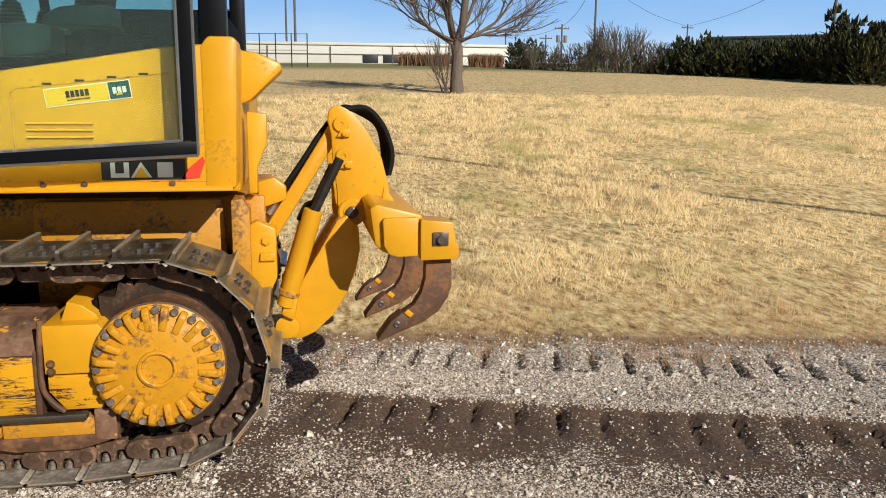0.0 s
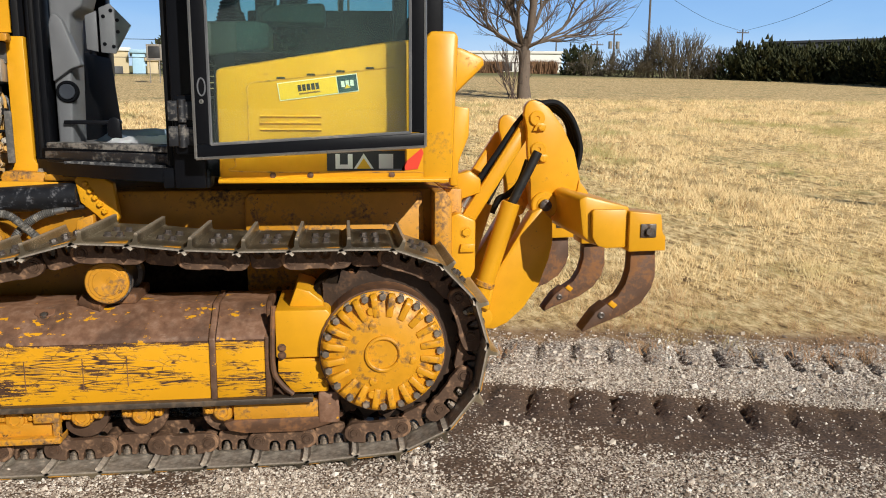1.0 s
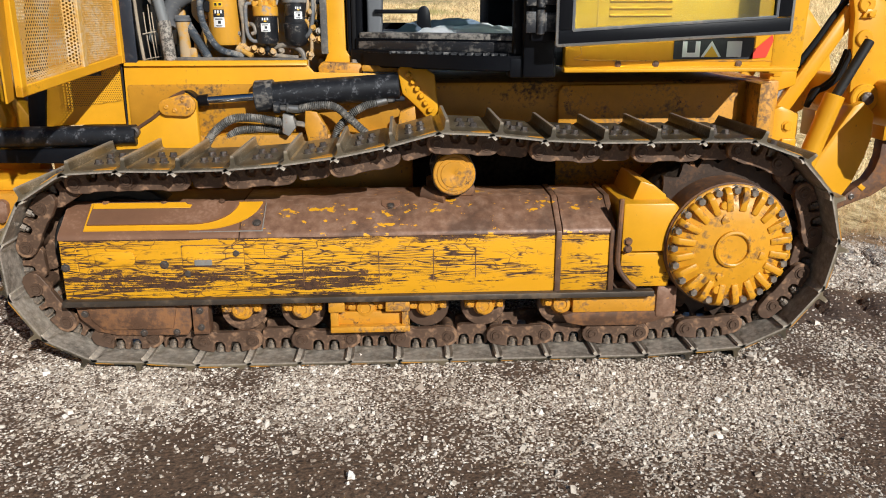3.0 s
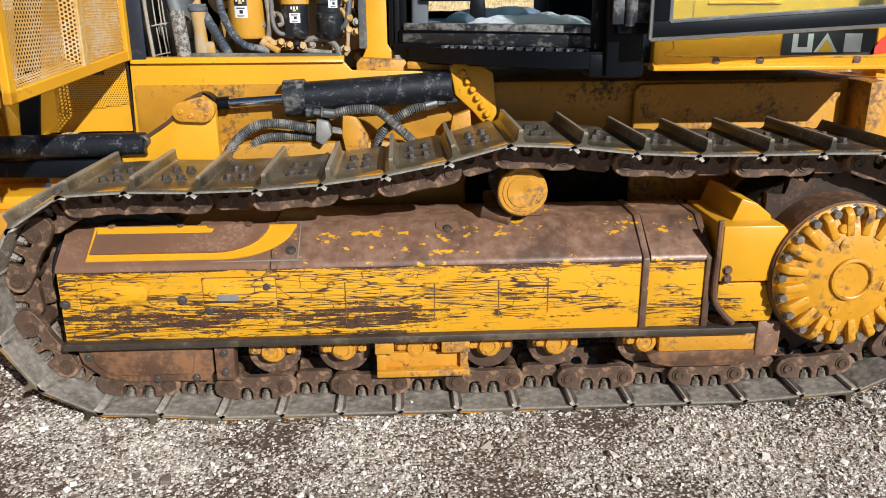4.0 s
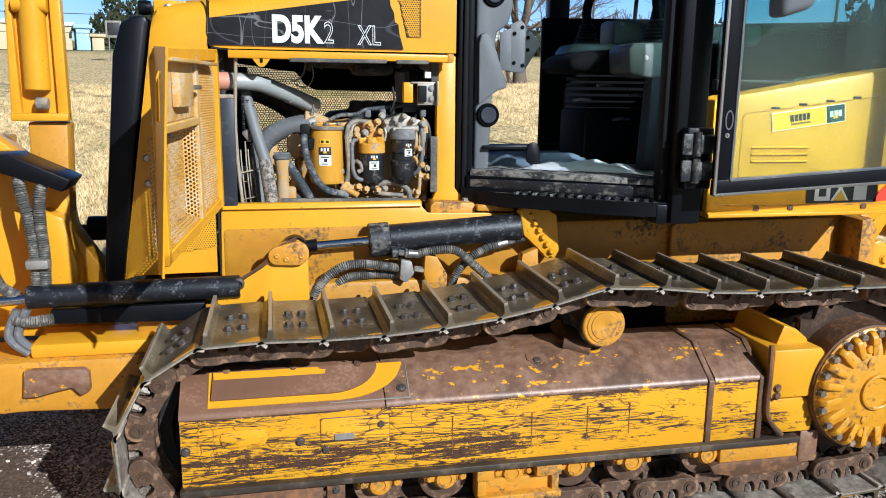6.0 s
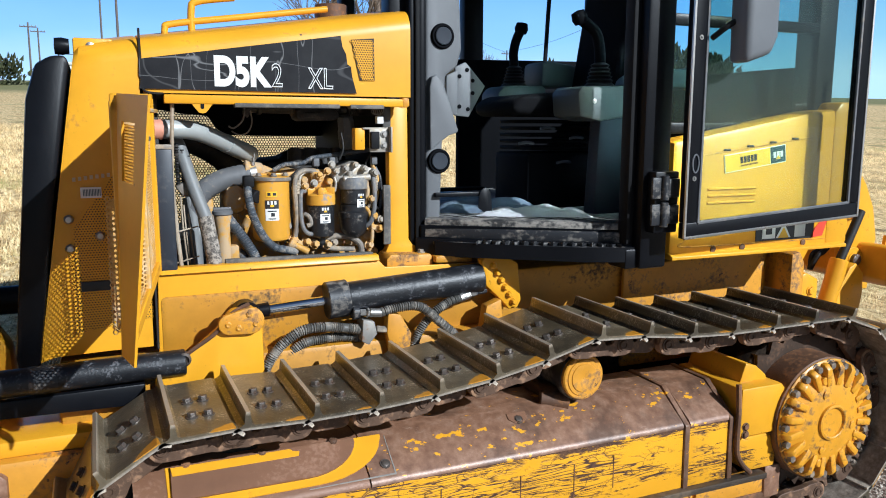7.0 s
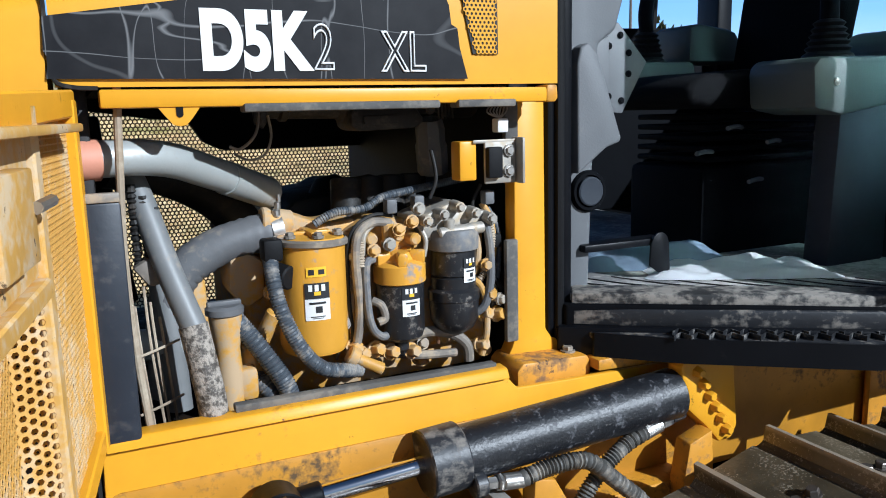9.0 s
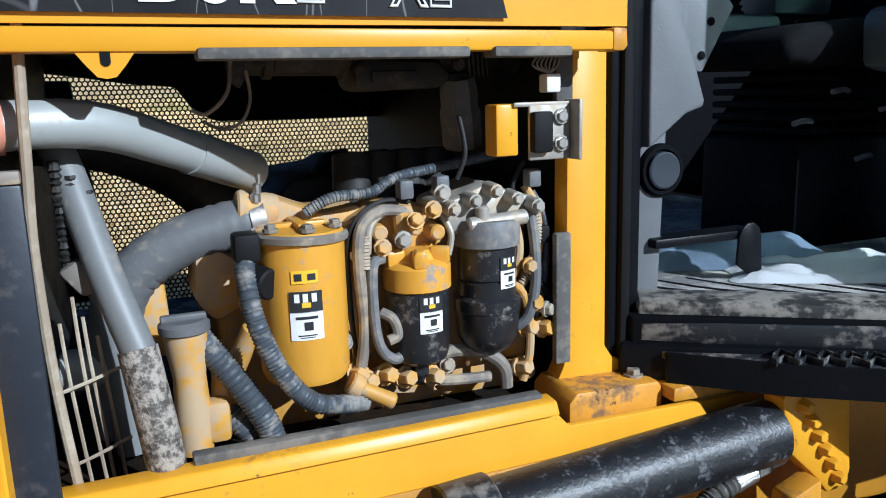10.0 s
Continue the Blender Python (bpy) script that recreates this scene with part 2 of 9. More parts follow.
def scratched():
    """Yellow paint gouged along the machine down to dark brown steel."""
    m, nt, b = base_mat("scraped_yellow_paint", 0.45)
    b.inputs["Specular IOR Level"].default_value = 0.3
    patch, fine = noise_tex(nt, 2.6, 4, 0.55, (0.7, 1, 1.3)), noise_tex(nt, 60.0, 4, 0.65)
    streak = noise_tex(nt, 26.0, 8, 0.76, (0.16, 1, 2.8))
    gate = ramp(nt, noise_tex(nt, 5.0, 5, 0.65, (0.7, 1, 1.5)), [(0.45, (0, 0, 0)), (0.51, (1, 1, 1))])
    lines = gouges(nt, 5.0, (0.24, 1, 2.4), 0.02, 0.50, 0.008)
    for a in ((8.0, (0.15, 1, 2.2), -0.05, 0.46, 0.008), (8.0, (0.15, 1, 2.2), 0.06, 0.54, 0.008), (9.0, (0.45, 1, 1.0), 0.6, 0.5, 0.0045), (14.0, (0.12, 1, 1.8), 0.0, 0.5, 0.010), (14.0, (0.14, 1, 1.8), 0.03, 0.42, 0.010), (22.0, (0.10, 1, 1.6), 0.05, 0.55, 0.012), (12.0, (0.5, 1, 0.8), 1.0, 0.46, 0.0045)):
        lines = math_n(nt, "MAXIMUM", lines, gouges(nt, *a))
    lines = math_n(nt, "MULTIPLY", lines, gate)
    s = math_n(nt, "ADD", math_n(nt, "MULTIPLY", streak, 0.60), math_n(nt, "MULTIPLY", patch, 0.40))
    s = math_n(nt, "ADD", s, math_n(nt, "MULTIPLY", math_n(nt, "SUBTRACT", fine, 0.5), 0.16))
    # rubbed hardest along the lower third of the side
    tc = nt.nodes.new("ShaderNodeTexCoord")
    sep = nt.nodes.new("ShaderNodeSeparateXYZ")
    nt.links.new(tc.outputs["Object"], sep.inputs[0])
    s = math_n(nt, "ADD", s, math_n(nt, "MULTIPLY", ramp(nt, sep.outputs["Z"], [(0.27, (0, 0, 0)), (0.30, (1, 1, 1)), (0.335, (1, 1, 1)), (0.38, (0, 0, 0))]), 0.062))
    # bare again towards the bend
    s = math_n(nt, "ADD", s, math_n(nt, "MULTIPLY", ramp(nt, sep.outputs["Z"], [(0.425, (0, 0, 0)), (0.458, (0.35,) * 3), (0.474, (1, 1, 1))]), 0.14))
    k = math_n(nt, "MAXIMUM", ramp(nt, s, [(0.572, (0, 0, 0)), (0.580, (1, 1, 1))]), lines)
    c = ramp(nt, patch, [(0.3, (0.66, 0.31, 0.008)), (0.7, (0.80, 0.395, 0.012))])
    rust = ramp(nt, fine, [(0.3, (0.030, 0.016, 0.012)), (0.7, (0.115, 0.055, 0.028))])
    nt.links.new(mixc(nt, k, c, rust), b.inputs["Base Color"])
    nt.links.new(ramp(nt, k, [(0, (0.36,) * 3), (1, (0.8,) * 3)]), b.inputs["Roughness"])
    bump(nt, b, math_n(nt, "MULTIPLY", k, -1.0), 0.4, 0.003)
    return m


def flaked():
    """Brown bare steel with flakes of yellow paint left on it."""
    m, nt, b = base_mat("bare_brown_steel", 0.46, 0.1)
    slow, fine = noise_tex(nt, 5.0, 5, 0.6, (0.6, 1, 1)), noise_tex(nt, 26.0, 5, 0.65)
    s = math_n(nt, "ADD", math_n(nt, "MULTIPLY", slow, 0.28), math_n(nt, "MULTIPLY", noise_tex(nt, 34.0, 4, 0.6, (0.6, 1, 1)), 0.72))
    tc = nt.nodes.new("ShaderNodeTexCoord")
    sep = nt.nodes.new("ShaderNodeSeparateXYZ")
    nt.links.new(tc.outputs["Object"], sep.inputs[0])
    # paint left in a row below the top edge and along the bend
    row = ramp(nt, sep.outputs["Z"], [(0.478, (0.5,) * 3), (0.492, (0, 0, 0)), (0.530, (0.15,) * 3), (0.548, (1, 1, 1)), (0.566, (1, 1, 1)), (0.578, (0, 0, 0))])
    s = math_n(nt, "ADD", s, math_n(nt, "MULTIPLY", row, 0.052))
    k = ramp(nt, s, [(0.615, (0, 0, 0)), (0.625, (1, 1, 1))])
    c = ramp(nt, fine, [(0.25, (0.135, 0.066, 0.038)), (0.5, (0.235, 0.125, 0.074)), (0.8, (0.37, 0.235, 0.16))])
    # pale scuffs at the top edge; along the bend they paint a grey sheen
    scuff_sheen = ramp(nt, noise_tex(nt, 55.0, 6, 0.75, (0.25, 1, 1)), [(0.60, (0, 0, 0)), (0.70, (0.75,) * 3)])
    bend = ramp(nt, sep.outputs["Z"], [(0.470, (0.2,) * 3), (0.486, (0.9,) * 3), (0.505, (0.2,) * 3), (0.560, (0.25,) * 3), (0.582, (1, 1, 1))])
    c = mixc(nt, math_n(nt, "MULTIPLY", scuff_sheen, bend), c, (0.42, 0.33, 0.26))
    stain = ramp(nt, noise_tex(nt, 4.0, 5, 0.65, (1, 1, 0.5)), [(0.50, (0, 0, 0)), (0.62, (0.6,) * 3)])
    c = mixc(nt, stain, c, (0.06, 0.035, 0.024))
    nt.links.new(mixc(nt, k, c, (0.76, 0.36, 0.010)), b.inputs["Base Color"])
    nt.links.new(ramp(nt, bend, [(0, (0.55,) * 3), (1, (0.38,) * 3)]), b.inputs["Roughness"])
    bump(nt, b, fine, 0.35, 0.003)
    return m


M["scraped"], M["flaked"] = scratched(), flaked()


def glass_mat(name, tint, film=0.0):
    """Tinted glass; film is the share of pale veil painted for dust and reflected sky."""
    m, nt, b = base_mat(name, 0.0)
    b.inputs["Base Color"].default_value = (*tint, 1)
    b.inputs["Transmission Weight"].default_value = 1.0
    b.inputs["IOR"].default_value = 1.45
    if film:
        # diffuse veil imitates the milky sky reflection as well as dust
        dust, mix = nt.nodes.new("ShaderNodeBsdfDiffuse"), nt.nodes.new("ShaderNodeMixShader")
        dust.inputs["Color"].default_value = (0.66, 0.76, 0.78, 1)
        k = ramp(nt, noise_tex(nt, 3.0, 5, 0.6, (1, 1, 0.5)), [(0.3, (film * 0.6,) * 3), (0.7, (film * 1.5,) * 3)])
        out = [n for n in nt.nodes if n.type == "OUTPUT_MATERIAL"][0]
        nt.links.new(k, mix.inputs[0])
        nt.links.new(b.outputs[0], mix.inputs[1])
        nt.links.new(dust.outputs[0], mix.inputs[2])
        nt.links.new(mix.outputs[0], out.inputs["Surface"])
    return m


M["glass_dark"] = glass_mat("dark_tinted_glass", (0.54, 0.78, 0.82), 0.010)
M["glass"] = glass_mat("tinted_door_glass", (0.52, 0.65, 0.52), 0.018)


def ground_mat():
    """Crushed pale stone lying thick or thin on dark brown soil, turning to dry grass."""
    m, nt, b = base_mat("gravel_and_dry_grass", 0.95)
    tc = nt.nodes.new("ShaderNodeTexCoord")
    big, mid, fine = noise_tex(nt, 0.9, 4, 0.6), noise_tex(nt, 6.0, 6, 0.68), noise_tex(nt, 70.0, 4, 0.65)
    cells = []
    for sc in (125.0, 60.0):
        vor = nt.nodes.new("ShaderNodeTexVoronoi")
        vor.inputs["Scale"].default_value = sc
        nt.links.new(tc.outputs["Object"], vor.inputs["Vector"])
        cells.append(vor)
    sep = nt.nodes.new("ShaderNodeSeparateColor")
    nt.links.new(cells[0].outputs["Color"], sep.inputs[0])
    stone = ramp(nt, sep.outputs[0], [(0.0, (0.18, 0.13, 0.095)), (0.3, (0.52, 0.43, 0.34)), (0.65, (0.81, 0.71, 0.585)), (1.0, (0.97, 0.90, 0.79))])
    soil = ramp(nt, fine, [(0.3, (0.036, 0.021, 0.012)), (0.7, (0.19, 0.118, 0.072))])
    attr = nt.nodes.new("ShaderNodeAttribute")
    attr.attribute_name = "soil"
    wet = math_n(nt, "ADD", attr.outputs["Fac"], math_n(nt, "MULTIPLY", math_n(nt, "SUBTRACT", mid, 0.5), 1.1))
    # a stone shows where its own number is above the share of soil
    own = math_n(nt, "SUBTRACT", math_n(nt, "MULTIPLY", wet, 0.95), sep.outputs[1])
    edge = ramp(nt, cells[0].outputs["Distance"], [(0.35, (0, 0, 0)), (0.7, (0.6,) * 3)])
    cover = math_n(nt, "MAXIMUM", ramp(nt, own, [(-0.10, (0, 0, 0)), (0.10, (1, 1, 1))]), edge)
    gravel = mixc(nt, cover, stone, soil)
    gmid, gfine = noise_tex(nt, 1.6, 5, 0.65), noise_tex(nt, 13.0, 8, 0.78, (1, 0.45, 1))
    # dark end of the ramp paints the small shadows between grass clumps
    straw = ramp(nt, gfine, [(0.36, (0.13, 0.065, 0.02)), (0.47, (0.60, 0.40, 0.155)), (0.60, (1.0, 0.80, 0.43))])
    green = ramp(nt, gfine, [(0.3, (0.10, 0.11, 0.03)), (0.7, (0.36, 0.32, 0.11))])
    gk = ramp(nt, math_n(nt, "ADD", math_n(nt, "MULTIPLY", big, 0.5), math_n(nt, "MULTIPLY", gmid, 0.5)), [(0.54, (0, 0, 0)), (0.65, (0.8,) * 3)])
    lawn = nt.nodes.new("ShaderNodeAttribute")
    lawn.attribute_name = "lawn"
    turf = mixc(nt, lawn.outputs["Fac"], mixc(nt, gk, straw, green), ramp(nt, gfine, [(0.3, (0.13, 0.13, 0.035)), (0.7, (0.32, 0.29, 0.11))]))
    ga = nt.nodes.new("ShaderNodeAttribute")
    ga.attribute_name = "grass"
    gg = math_n(nt, "ADD", ga.outputs["Fac"], math_n(nt, "MULTIPLY", math_n(nt, "SUBTRACT", mid, 0.5), 1.6))
    # reddish thatch where the grass thins out
    thatch = ramp(nt, ga.outputs["Fac"], [(0.75, (1, 1, 1)), (1.0, (0, 0, 0))])
    turf = mixc(nt, math_n(nt, "MULTIPLY", thatch, 0.8), turf, ramp(nt, gfine, [(0.3, (0.10, 0.05, 0.028)), (0.7, (0.36, 0.20, 0.10))]))
    col = mixc(nt, ramp(nt, gg, [(0.4, (0, 0, 0)), (0.62, (1, 1, 1))]), gravel, turf)
    nt.links.new(col, b.inputs["Base Color"])
    lump = math_n(nt, "ADD", math_n(nt, "MULTIPLY", cells[0].outputs["Distance"], -0.5), math_n(nt, "MULTIPLY", cells[1].outputs["Distance"], -0.5))
    bump(nt, b, math_n(nt, "ADD", lump, fine), 0.6, 0.008)
    return m


M["ground"] = ground_mat()


# ---- builders ----
def fin(name, bm, material, parent=None, label="", smooth=True):
    me = bpy.data.meshes.new(name)
    bmesh.ops.recalc_face_normals(bm, faces=bm.faces)
    bm.to_mesh(me)
    bm.free()
    if smooth:
        me.shade_smooth()
        me.set_sharp_from_angle(angle=radians(35))
    me.materials.append(M[material] if isinstance(material, str) else material)
    ob = new(name, me)
    if parent:
        ob.parent = parent
    if label:
        ob["label"] = label
    return ob


def part(name, bm, material, parent, label="", smooth=True):
    return fin(name, bm, material, parent, label, smooth)


def holder(name, parent=None):
    ob = new(name)
    ob.empty_display_size = 0.1
    if parent:
        ob.parent = parent
    return ob


def bev(bm, faces, r, seg=2):
    edges = list({e for f in faces for e in f.edges})
    if r > 0:
        bmesh.ops.bevel(bm, geom=edges, offset=r, segments=seg, affect="EDGES", profile=0.5, clamp_overlap=True)


def box(bm, x0, x1, y0, y1, z0, z1, r=0.004, m=None):
    v = [bm.verts.new((x, y, z)) for z in (z0, z1) for y in (y0, y1) for x in (x0, x1)]
    if m:
        for p in v:
            p.co = m @ p.co
    fs = [bm.faces.new([v[i] for i in q]) for q in ((0, 1, 3, 2), (4, 6, 7, 5), (0, 4, 5, 1), (2, 3, 7, 6), (0, 2, 6, 4), (1, 5, 7, 3))]
    bev(bm, fs, r)
    return bm


def prism(bm, pts, a0, a1, axis="y", r=0.004, m=None, seg=2):
    """A polygon pushed along an axis; pts are (x, z) for y, (y, z) for x, (x, y) for z."""
    def at(p, a):
        c = {"y": (p[0], a, p[1]), "x": (a, p[0], p[1]), "z": (p[0], p[1], a)}[axis]
        return m @ Vector(c) if m else c
    lo, hi = [bm.verts.new(at(p, a0)) for p in pts], [bm.verts.new(at(p, a1)) for p in pts]
    n = len(pts)
    fs = [bm.faces.new(lo), bm.faces.new(hi[::-1])]
    fs += [bm.faces.new((lo[i], lo[(i + 1) % n], hi[(i + 1) % n], hi[i])) for i in range(n)]
    bmesh.ops.recalc_face_normals(bm, faces=fs)
    bev(bm, fs, r, seg)
    return bm


def frame_to(p0, p1):
    d = Vector(p1) - Vector(p0)
    q = d.to_track_quat("Z", "X")
    return Matrix.Translation(p0) @ q.to_matrix().to_4x4(), d.length


def lathe(bm, p0, p1, prof, seg=24):
    """Rings of (radius, share or metres along) turned round the line p0 to p1; along is in metres."""
    m, _ = frame_to(p0, p1)
    rings = []
    for r, h in prof:
        if r < 1e-5:
            rings.append([bm.verts.new(m @ Vector((0, 0, h)))])
        else:
            rings.append([bm.verts.new(m @ Vector((r * math.cos(a), r * math.sin(a), h))) for a in [2 * math.pi * i / seg for i in range(seg)]])
    for a, b in zip(rings, rings[1:]):
        for i in range(seg):
            j = (i + 1) % seg
            if len(a) == 1 and len(b) == 1:
                continue
            if len(a) == 1:
                bm.faces.new((a[0], b[i], b[j]))
            elif len(b) == 1:
                bm.faces.new((a[i], a[j], b[0]))
            else:
                bm.faces.new((a[i], a[j], b[j], b[i]))
    return bm


def cyl(bm, p0, p1, r, r2=None, seg=20, edge=0.003):
    r2 = r if r2 is None else r2
    n = (Vector(p1) - Vector(p0)).length
    e = min(edge, r * 0.4, r2 * 0.4, n * 0.3)
    return lathe(bm, p0, p1, [(0, 0), (r - e, 0), (r, e), (r2, n - e), (r2 - e, n), (0, n)], seg)


def spline(pts, n=8):
    """A smooth run of points through pts."""
    p = [Vector(q) for q in pts]
    out = []
    for i in range(len(p) - 1):
        a, b, c, d = p[max(i - 1, 0)], p[i], p[i + 1], p[min(i + 2, len(p) - 1)]
        for k in range(n):
            t = k / n
            out.append(0.5 * (2 * b + (c - a) * t + (2 * a - 5 * b + 4 * c - d) * t * t + (3 * b - a - 3 * c + d) * t ** 3))
    out.append(p[-1])
    return out


def tube(bm, pts, r, seg=10, n=8, rib=0.0, pitch=0.012, smooth=True):
    """A round bar along pts; rib makes the rings of a corrugated hose."""
    line = spline(pts, n) if smooth else [Vector(q) for q in pts]
    if rib:
        dense, acc = [], 0.0
        for a, b in zip(line, line[1:]):
            k = max(1, int((b - a).length / (pitch / 3)))
            dense += [a.lerp(b, j / k) for j in range(k)]
        line = dense + [line[-1]]
    up, rings, run = None, [], 0.0
    for i, p in enumerate(line):
        d = (line[min(i + 1, len(line) - 1)] - line[max(i - 1, 0)]).normalized()
        if up is None:
            up = d.orthogonal().normalized()
        up = (up - d * up.dot(d)).normalized()
        side = d.cross(up)
        if i:
            run += (p - line[i - 1]).length
        rr = r + (rib * math.sin(2 * math.pi * run / pitch) if rib else 0)
        rings.append([bm.verts.new(p + (up * math.cos(a) + side * math.sin(a)) * rr) for a in [2 * math.pi * k / seg for k in range(seg)]])
    for a, b in zip(rings, rings[1:]):
        for k in range(seg):
            j = (k + 1) % seg
            bm.faces.new((a[k], a[j], b[j], b[k]))
    bm.faces.new(rings[0][::-1])
    bm.faces.new(rings[-1])
    return bm


def hexbolt(bm, p, d, r=0.012, h=0.012, washer=True):
    """A hexagonal bolt head with its washer at p, pointing along d."""
    p, d = Vector(p), Vector(d).normalized()
    if washer:
        lathe(bm, p, p + d, [(r * 1.35, -0.002), (r * 1.35, 0.003), (0, 0.003)], 10)
    lathe(bm, p, p + d, [(r, 0.0), (r, h * 0.85), (r * 0.85, h), (0, h)], 6)
    return bm


def perforated(name, org, u, v, inside, w, h, pitch, hole, material, parent, label=""):
    """A sheet with round holes: cells of a honeycomb, kept where inside(a, b) holds."""
    org, u, v = Vector(org), Vector(u).normalized(), Vector(v).normalized()
    nrm = u.cross(v).normalized() * 0.0012
    ang = [math.radians(60 * k + 30) for k in range(6)]
    vs, fs = [], []
    R, rows = pitch / math.sqrt(3), int(h / (pitch * 0.866)) + 2
    for j in range(rows):
        for i in range(int(w / pitch) + 2):
            a, b = i * pitch + (j % 2) * pitch / 2, j * pitch * 0.866
            if not inside(a, b):
                continue
            c, k = org + u * a + v * b, len(vs)
            for rr in (R, hole / 2):
                vs += [tuple(c + u * rr * math.cos(t) + v * rr * math.sin(t)) for t in ang]
            vs += [tuple(c - nrm + u * hole / 2 * math.cos(t) + v * hole / 2 * math.sin(t)) for t in ang]
            for q in range(6):
                r = (q + 1) % 6
                fs.append((k + q, k + r, k + 6 + r, k + 6 + q))
                fs.append((k + 6 + q, k + 6 + r, k + 12 + r, k + 12 + q))
    me = bpy.data.meshes.new(name)
    me.from_pydata(vs, [], fs)
    me.materials.append(M[material])
    ob = new(name, me)
    ob.parent = parent
    if label:
        ob["label"] = label
    return ob


def B():
    return bmesh.new()


LEVEL = set()


def level(ob):
    """Marks a part whose numbers are already true to the level ground."""
    LEVEL.add(ob.name)
    return ob


# ---- ground ----
def smooth_step(a, b, x):
    t = max(0.0, min(1.0, (x - a) / (b - a)))
    return t * t * (3 - 2 * t)


def field_edge(x):
    return max(0.9, min(2.7, 1.80 - 0.195 * x))


def hill(x, y):
    """The height of the ground: level gravel, then a rising field."""
    z = 0.0
    y0 = field_edge(x) + 0.1
    if y > y0:
        d = y - y0
        z = 0.085 * (d - 1.2 * (1 - math.exp(-d / 1.2)))
        if y > 23:
            z = 0.085 * (23 - y0 - 1.2) + 0.062 * (min(y, 110) - 23)
        if y > 110:
            z += 0.02 * (1 - math.exp(-(y - 110) / 100)) * 100
    return z


def prints(x, y):
    """How deep the tracks pressed into the gravel, and how far the soil shows."""
    d = noise.noise((x * 1.1, y * 1.6, 3.0)) + 0.5 * noise.noise((x * 3, y * 3, 8.0))
    yard = 0.56 + 1.15 * d + 0.30 * smooth_step(-0.22, -0.60, y) * smooth_step(0.1, -0.7, x)
    if x < 0.15:
        return 0.0, yard
    fade = smooth_step(0.15, 0.7, x)
    u = x * 0.955 - y * 0.296
    ph = (u / 0.195) % 1.0
    slot = max(0.0, 1 - abs(ph - 0.5) / 0.17)
    depth, soil = 0.0, 0.14 + 0.45 * d
    v = (y - (1.60 - 0.255 * x)) * 0.96
    e = smooth_step(0.22, 0.15, abs(v))
    depth += e * (0.006 + 0.05 * slot * (0.75 + 0.5 * noise.noise((u * 3, v * 3, 1))))
    soil = max(soil, 0.9 * e * slot)
    v = (y - (0.82 - 0.33 * x)) * 0.95
    e = smooth_step(0.24, 0.17, abs(v))
    depth += e * (0.012 + 0.055 * slot * smooth_step(-0.28, 0.1, v) * (0.8 + 0.5 * noise.noise((u * 3, v * 3, 4))))
    top, low = 1.05 - 0.326 * x, 0.35 - 0.34 * x
    band = smooth_step(top + 0.03, top - 0.05, y) * smooth_step(low - 0.5, low + 0.35, y)
    soil += smooth_step(low + 0.3, low - 0.1, y) * (0.30 + 0.5 * d)
    soil = max(soil, band * (1.25 + 0.45 * noise.noise((x * 2.2, y * 3.0, 6))))
    return -depth * fade, yard + (soil - yard) * fade


def make_ground():
    xs = [-2500, -900, -350, -150, -70, -40, -25, -16, -11, -8, -6] + [-4.6 + 0.031 * i for i in range(325)] + [6, 7, 8.5, 10, 12, 15, 19, 25, 34, 46, 62, 85, 120, 200, 400, 1000, 2500]
    ys = [-2500, -800, -250, -90, -40, -18, -9, -6] + [-4.0 + 0.031 * i for i in range(306)] + [5.8, 6.2, 6.7, 7.3, 8, 9, 10, 11.5, 13, 15, 17, 19, 21, 22, 23, 24, 26, 28, 31, 35, 40, 48, 58, 70, 85, 100, 115, 140, 200, 350, 800, 2500]
    vs, soil, grass, lawn = [], [], [], []
    for y in ys:
        for x in xs:
            d, s = prints(x, y) if -5 < x < 6 and -5 < y < 5.6 else (0.0, 0.3)
            z = hill(x, y) + d
            if y < 30 and abs(x) < 40:
                z += 0.012 * noise.noise((x * 2.2, y * 2.2, 0)) + (0.05 * noise.noise((x * 0.35, y * 0.35, 5)) if y > 4 else 0.0)
                z += 0.006 * noise.noise((x * 8, y * 8, 2))
            vs.append((x, y, z - 0.006))
            soil.append(s)
            grass.append(smooth_step(-0.5, 0.4, y - field_edge(x)))
            lawn.append(smooth_step(50, 56, y))
    n = len(xs)
    fs = [(j * n + i, j * n + i + 1, (j + 1) * n + i + 1, (j + 1) * n + i) for j in range(len(ys) - 1) for i in range(n - 1)]
    me = bpy.data.meshes.new("ground")
    me.from_pydata(vs, [], fs)
    for name, vals in (("soil", soil), ("grass", grass), ("lawn", lawn)):
        me.attributes.new(name, "FLOAT", "POINT").data.foreach_set("value", vals)
    me.shade_smooth()
    me.materials.append(M["ground"])
    return tagged(new("ground", me), "crushed gravel and brown soil turning into a dry grass field", "ground", kind="structure")


make_ground()

# ---- bulldozer: tracks ----
dozer = holder("bulldozer")
tagged(dozer, "worn yellow crawler bulldozer with rear ripper, parked on gravel", "bulldozer")
HUB, IDLER, YC = (0.0, 0.424), (-2.245, 0.385), 1.03
PITCH = 0.187


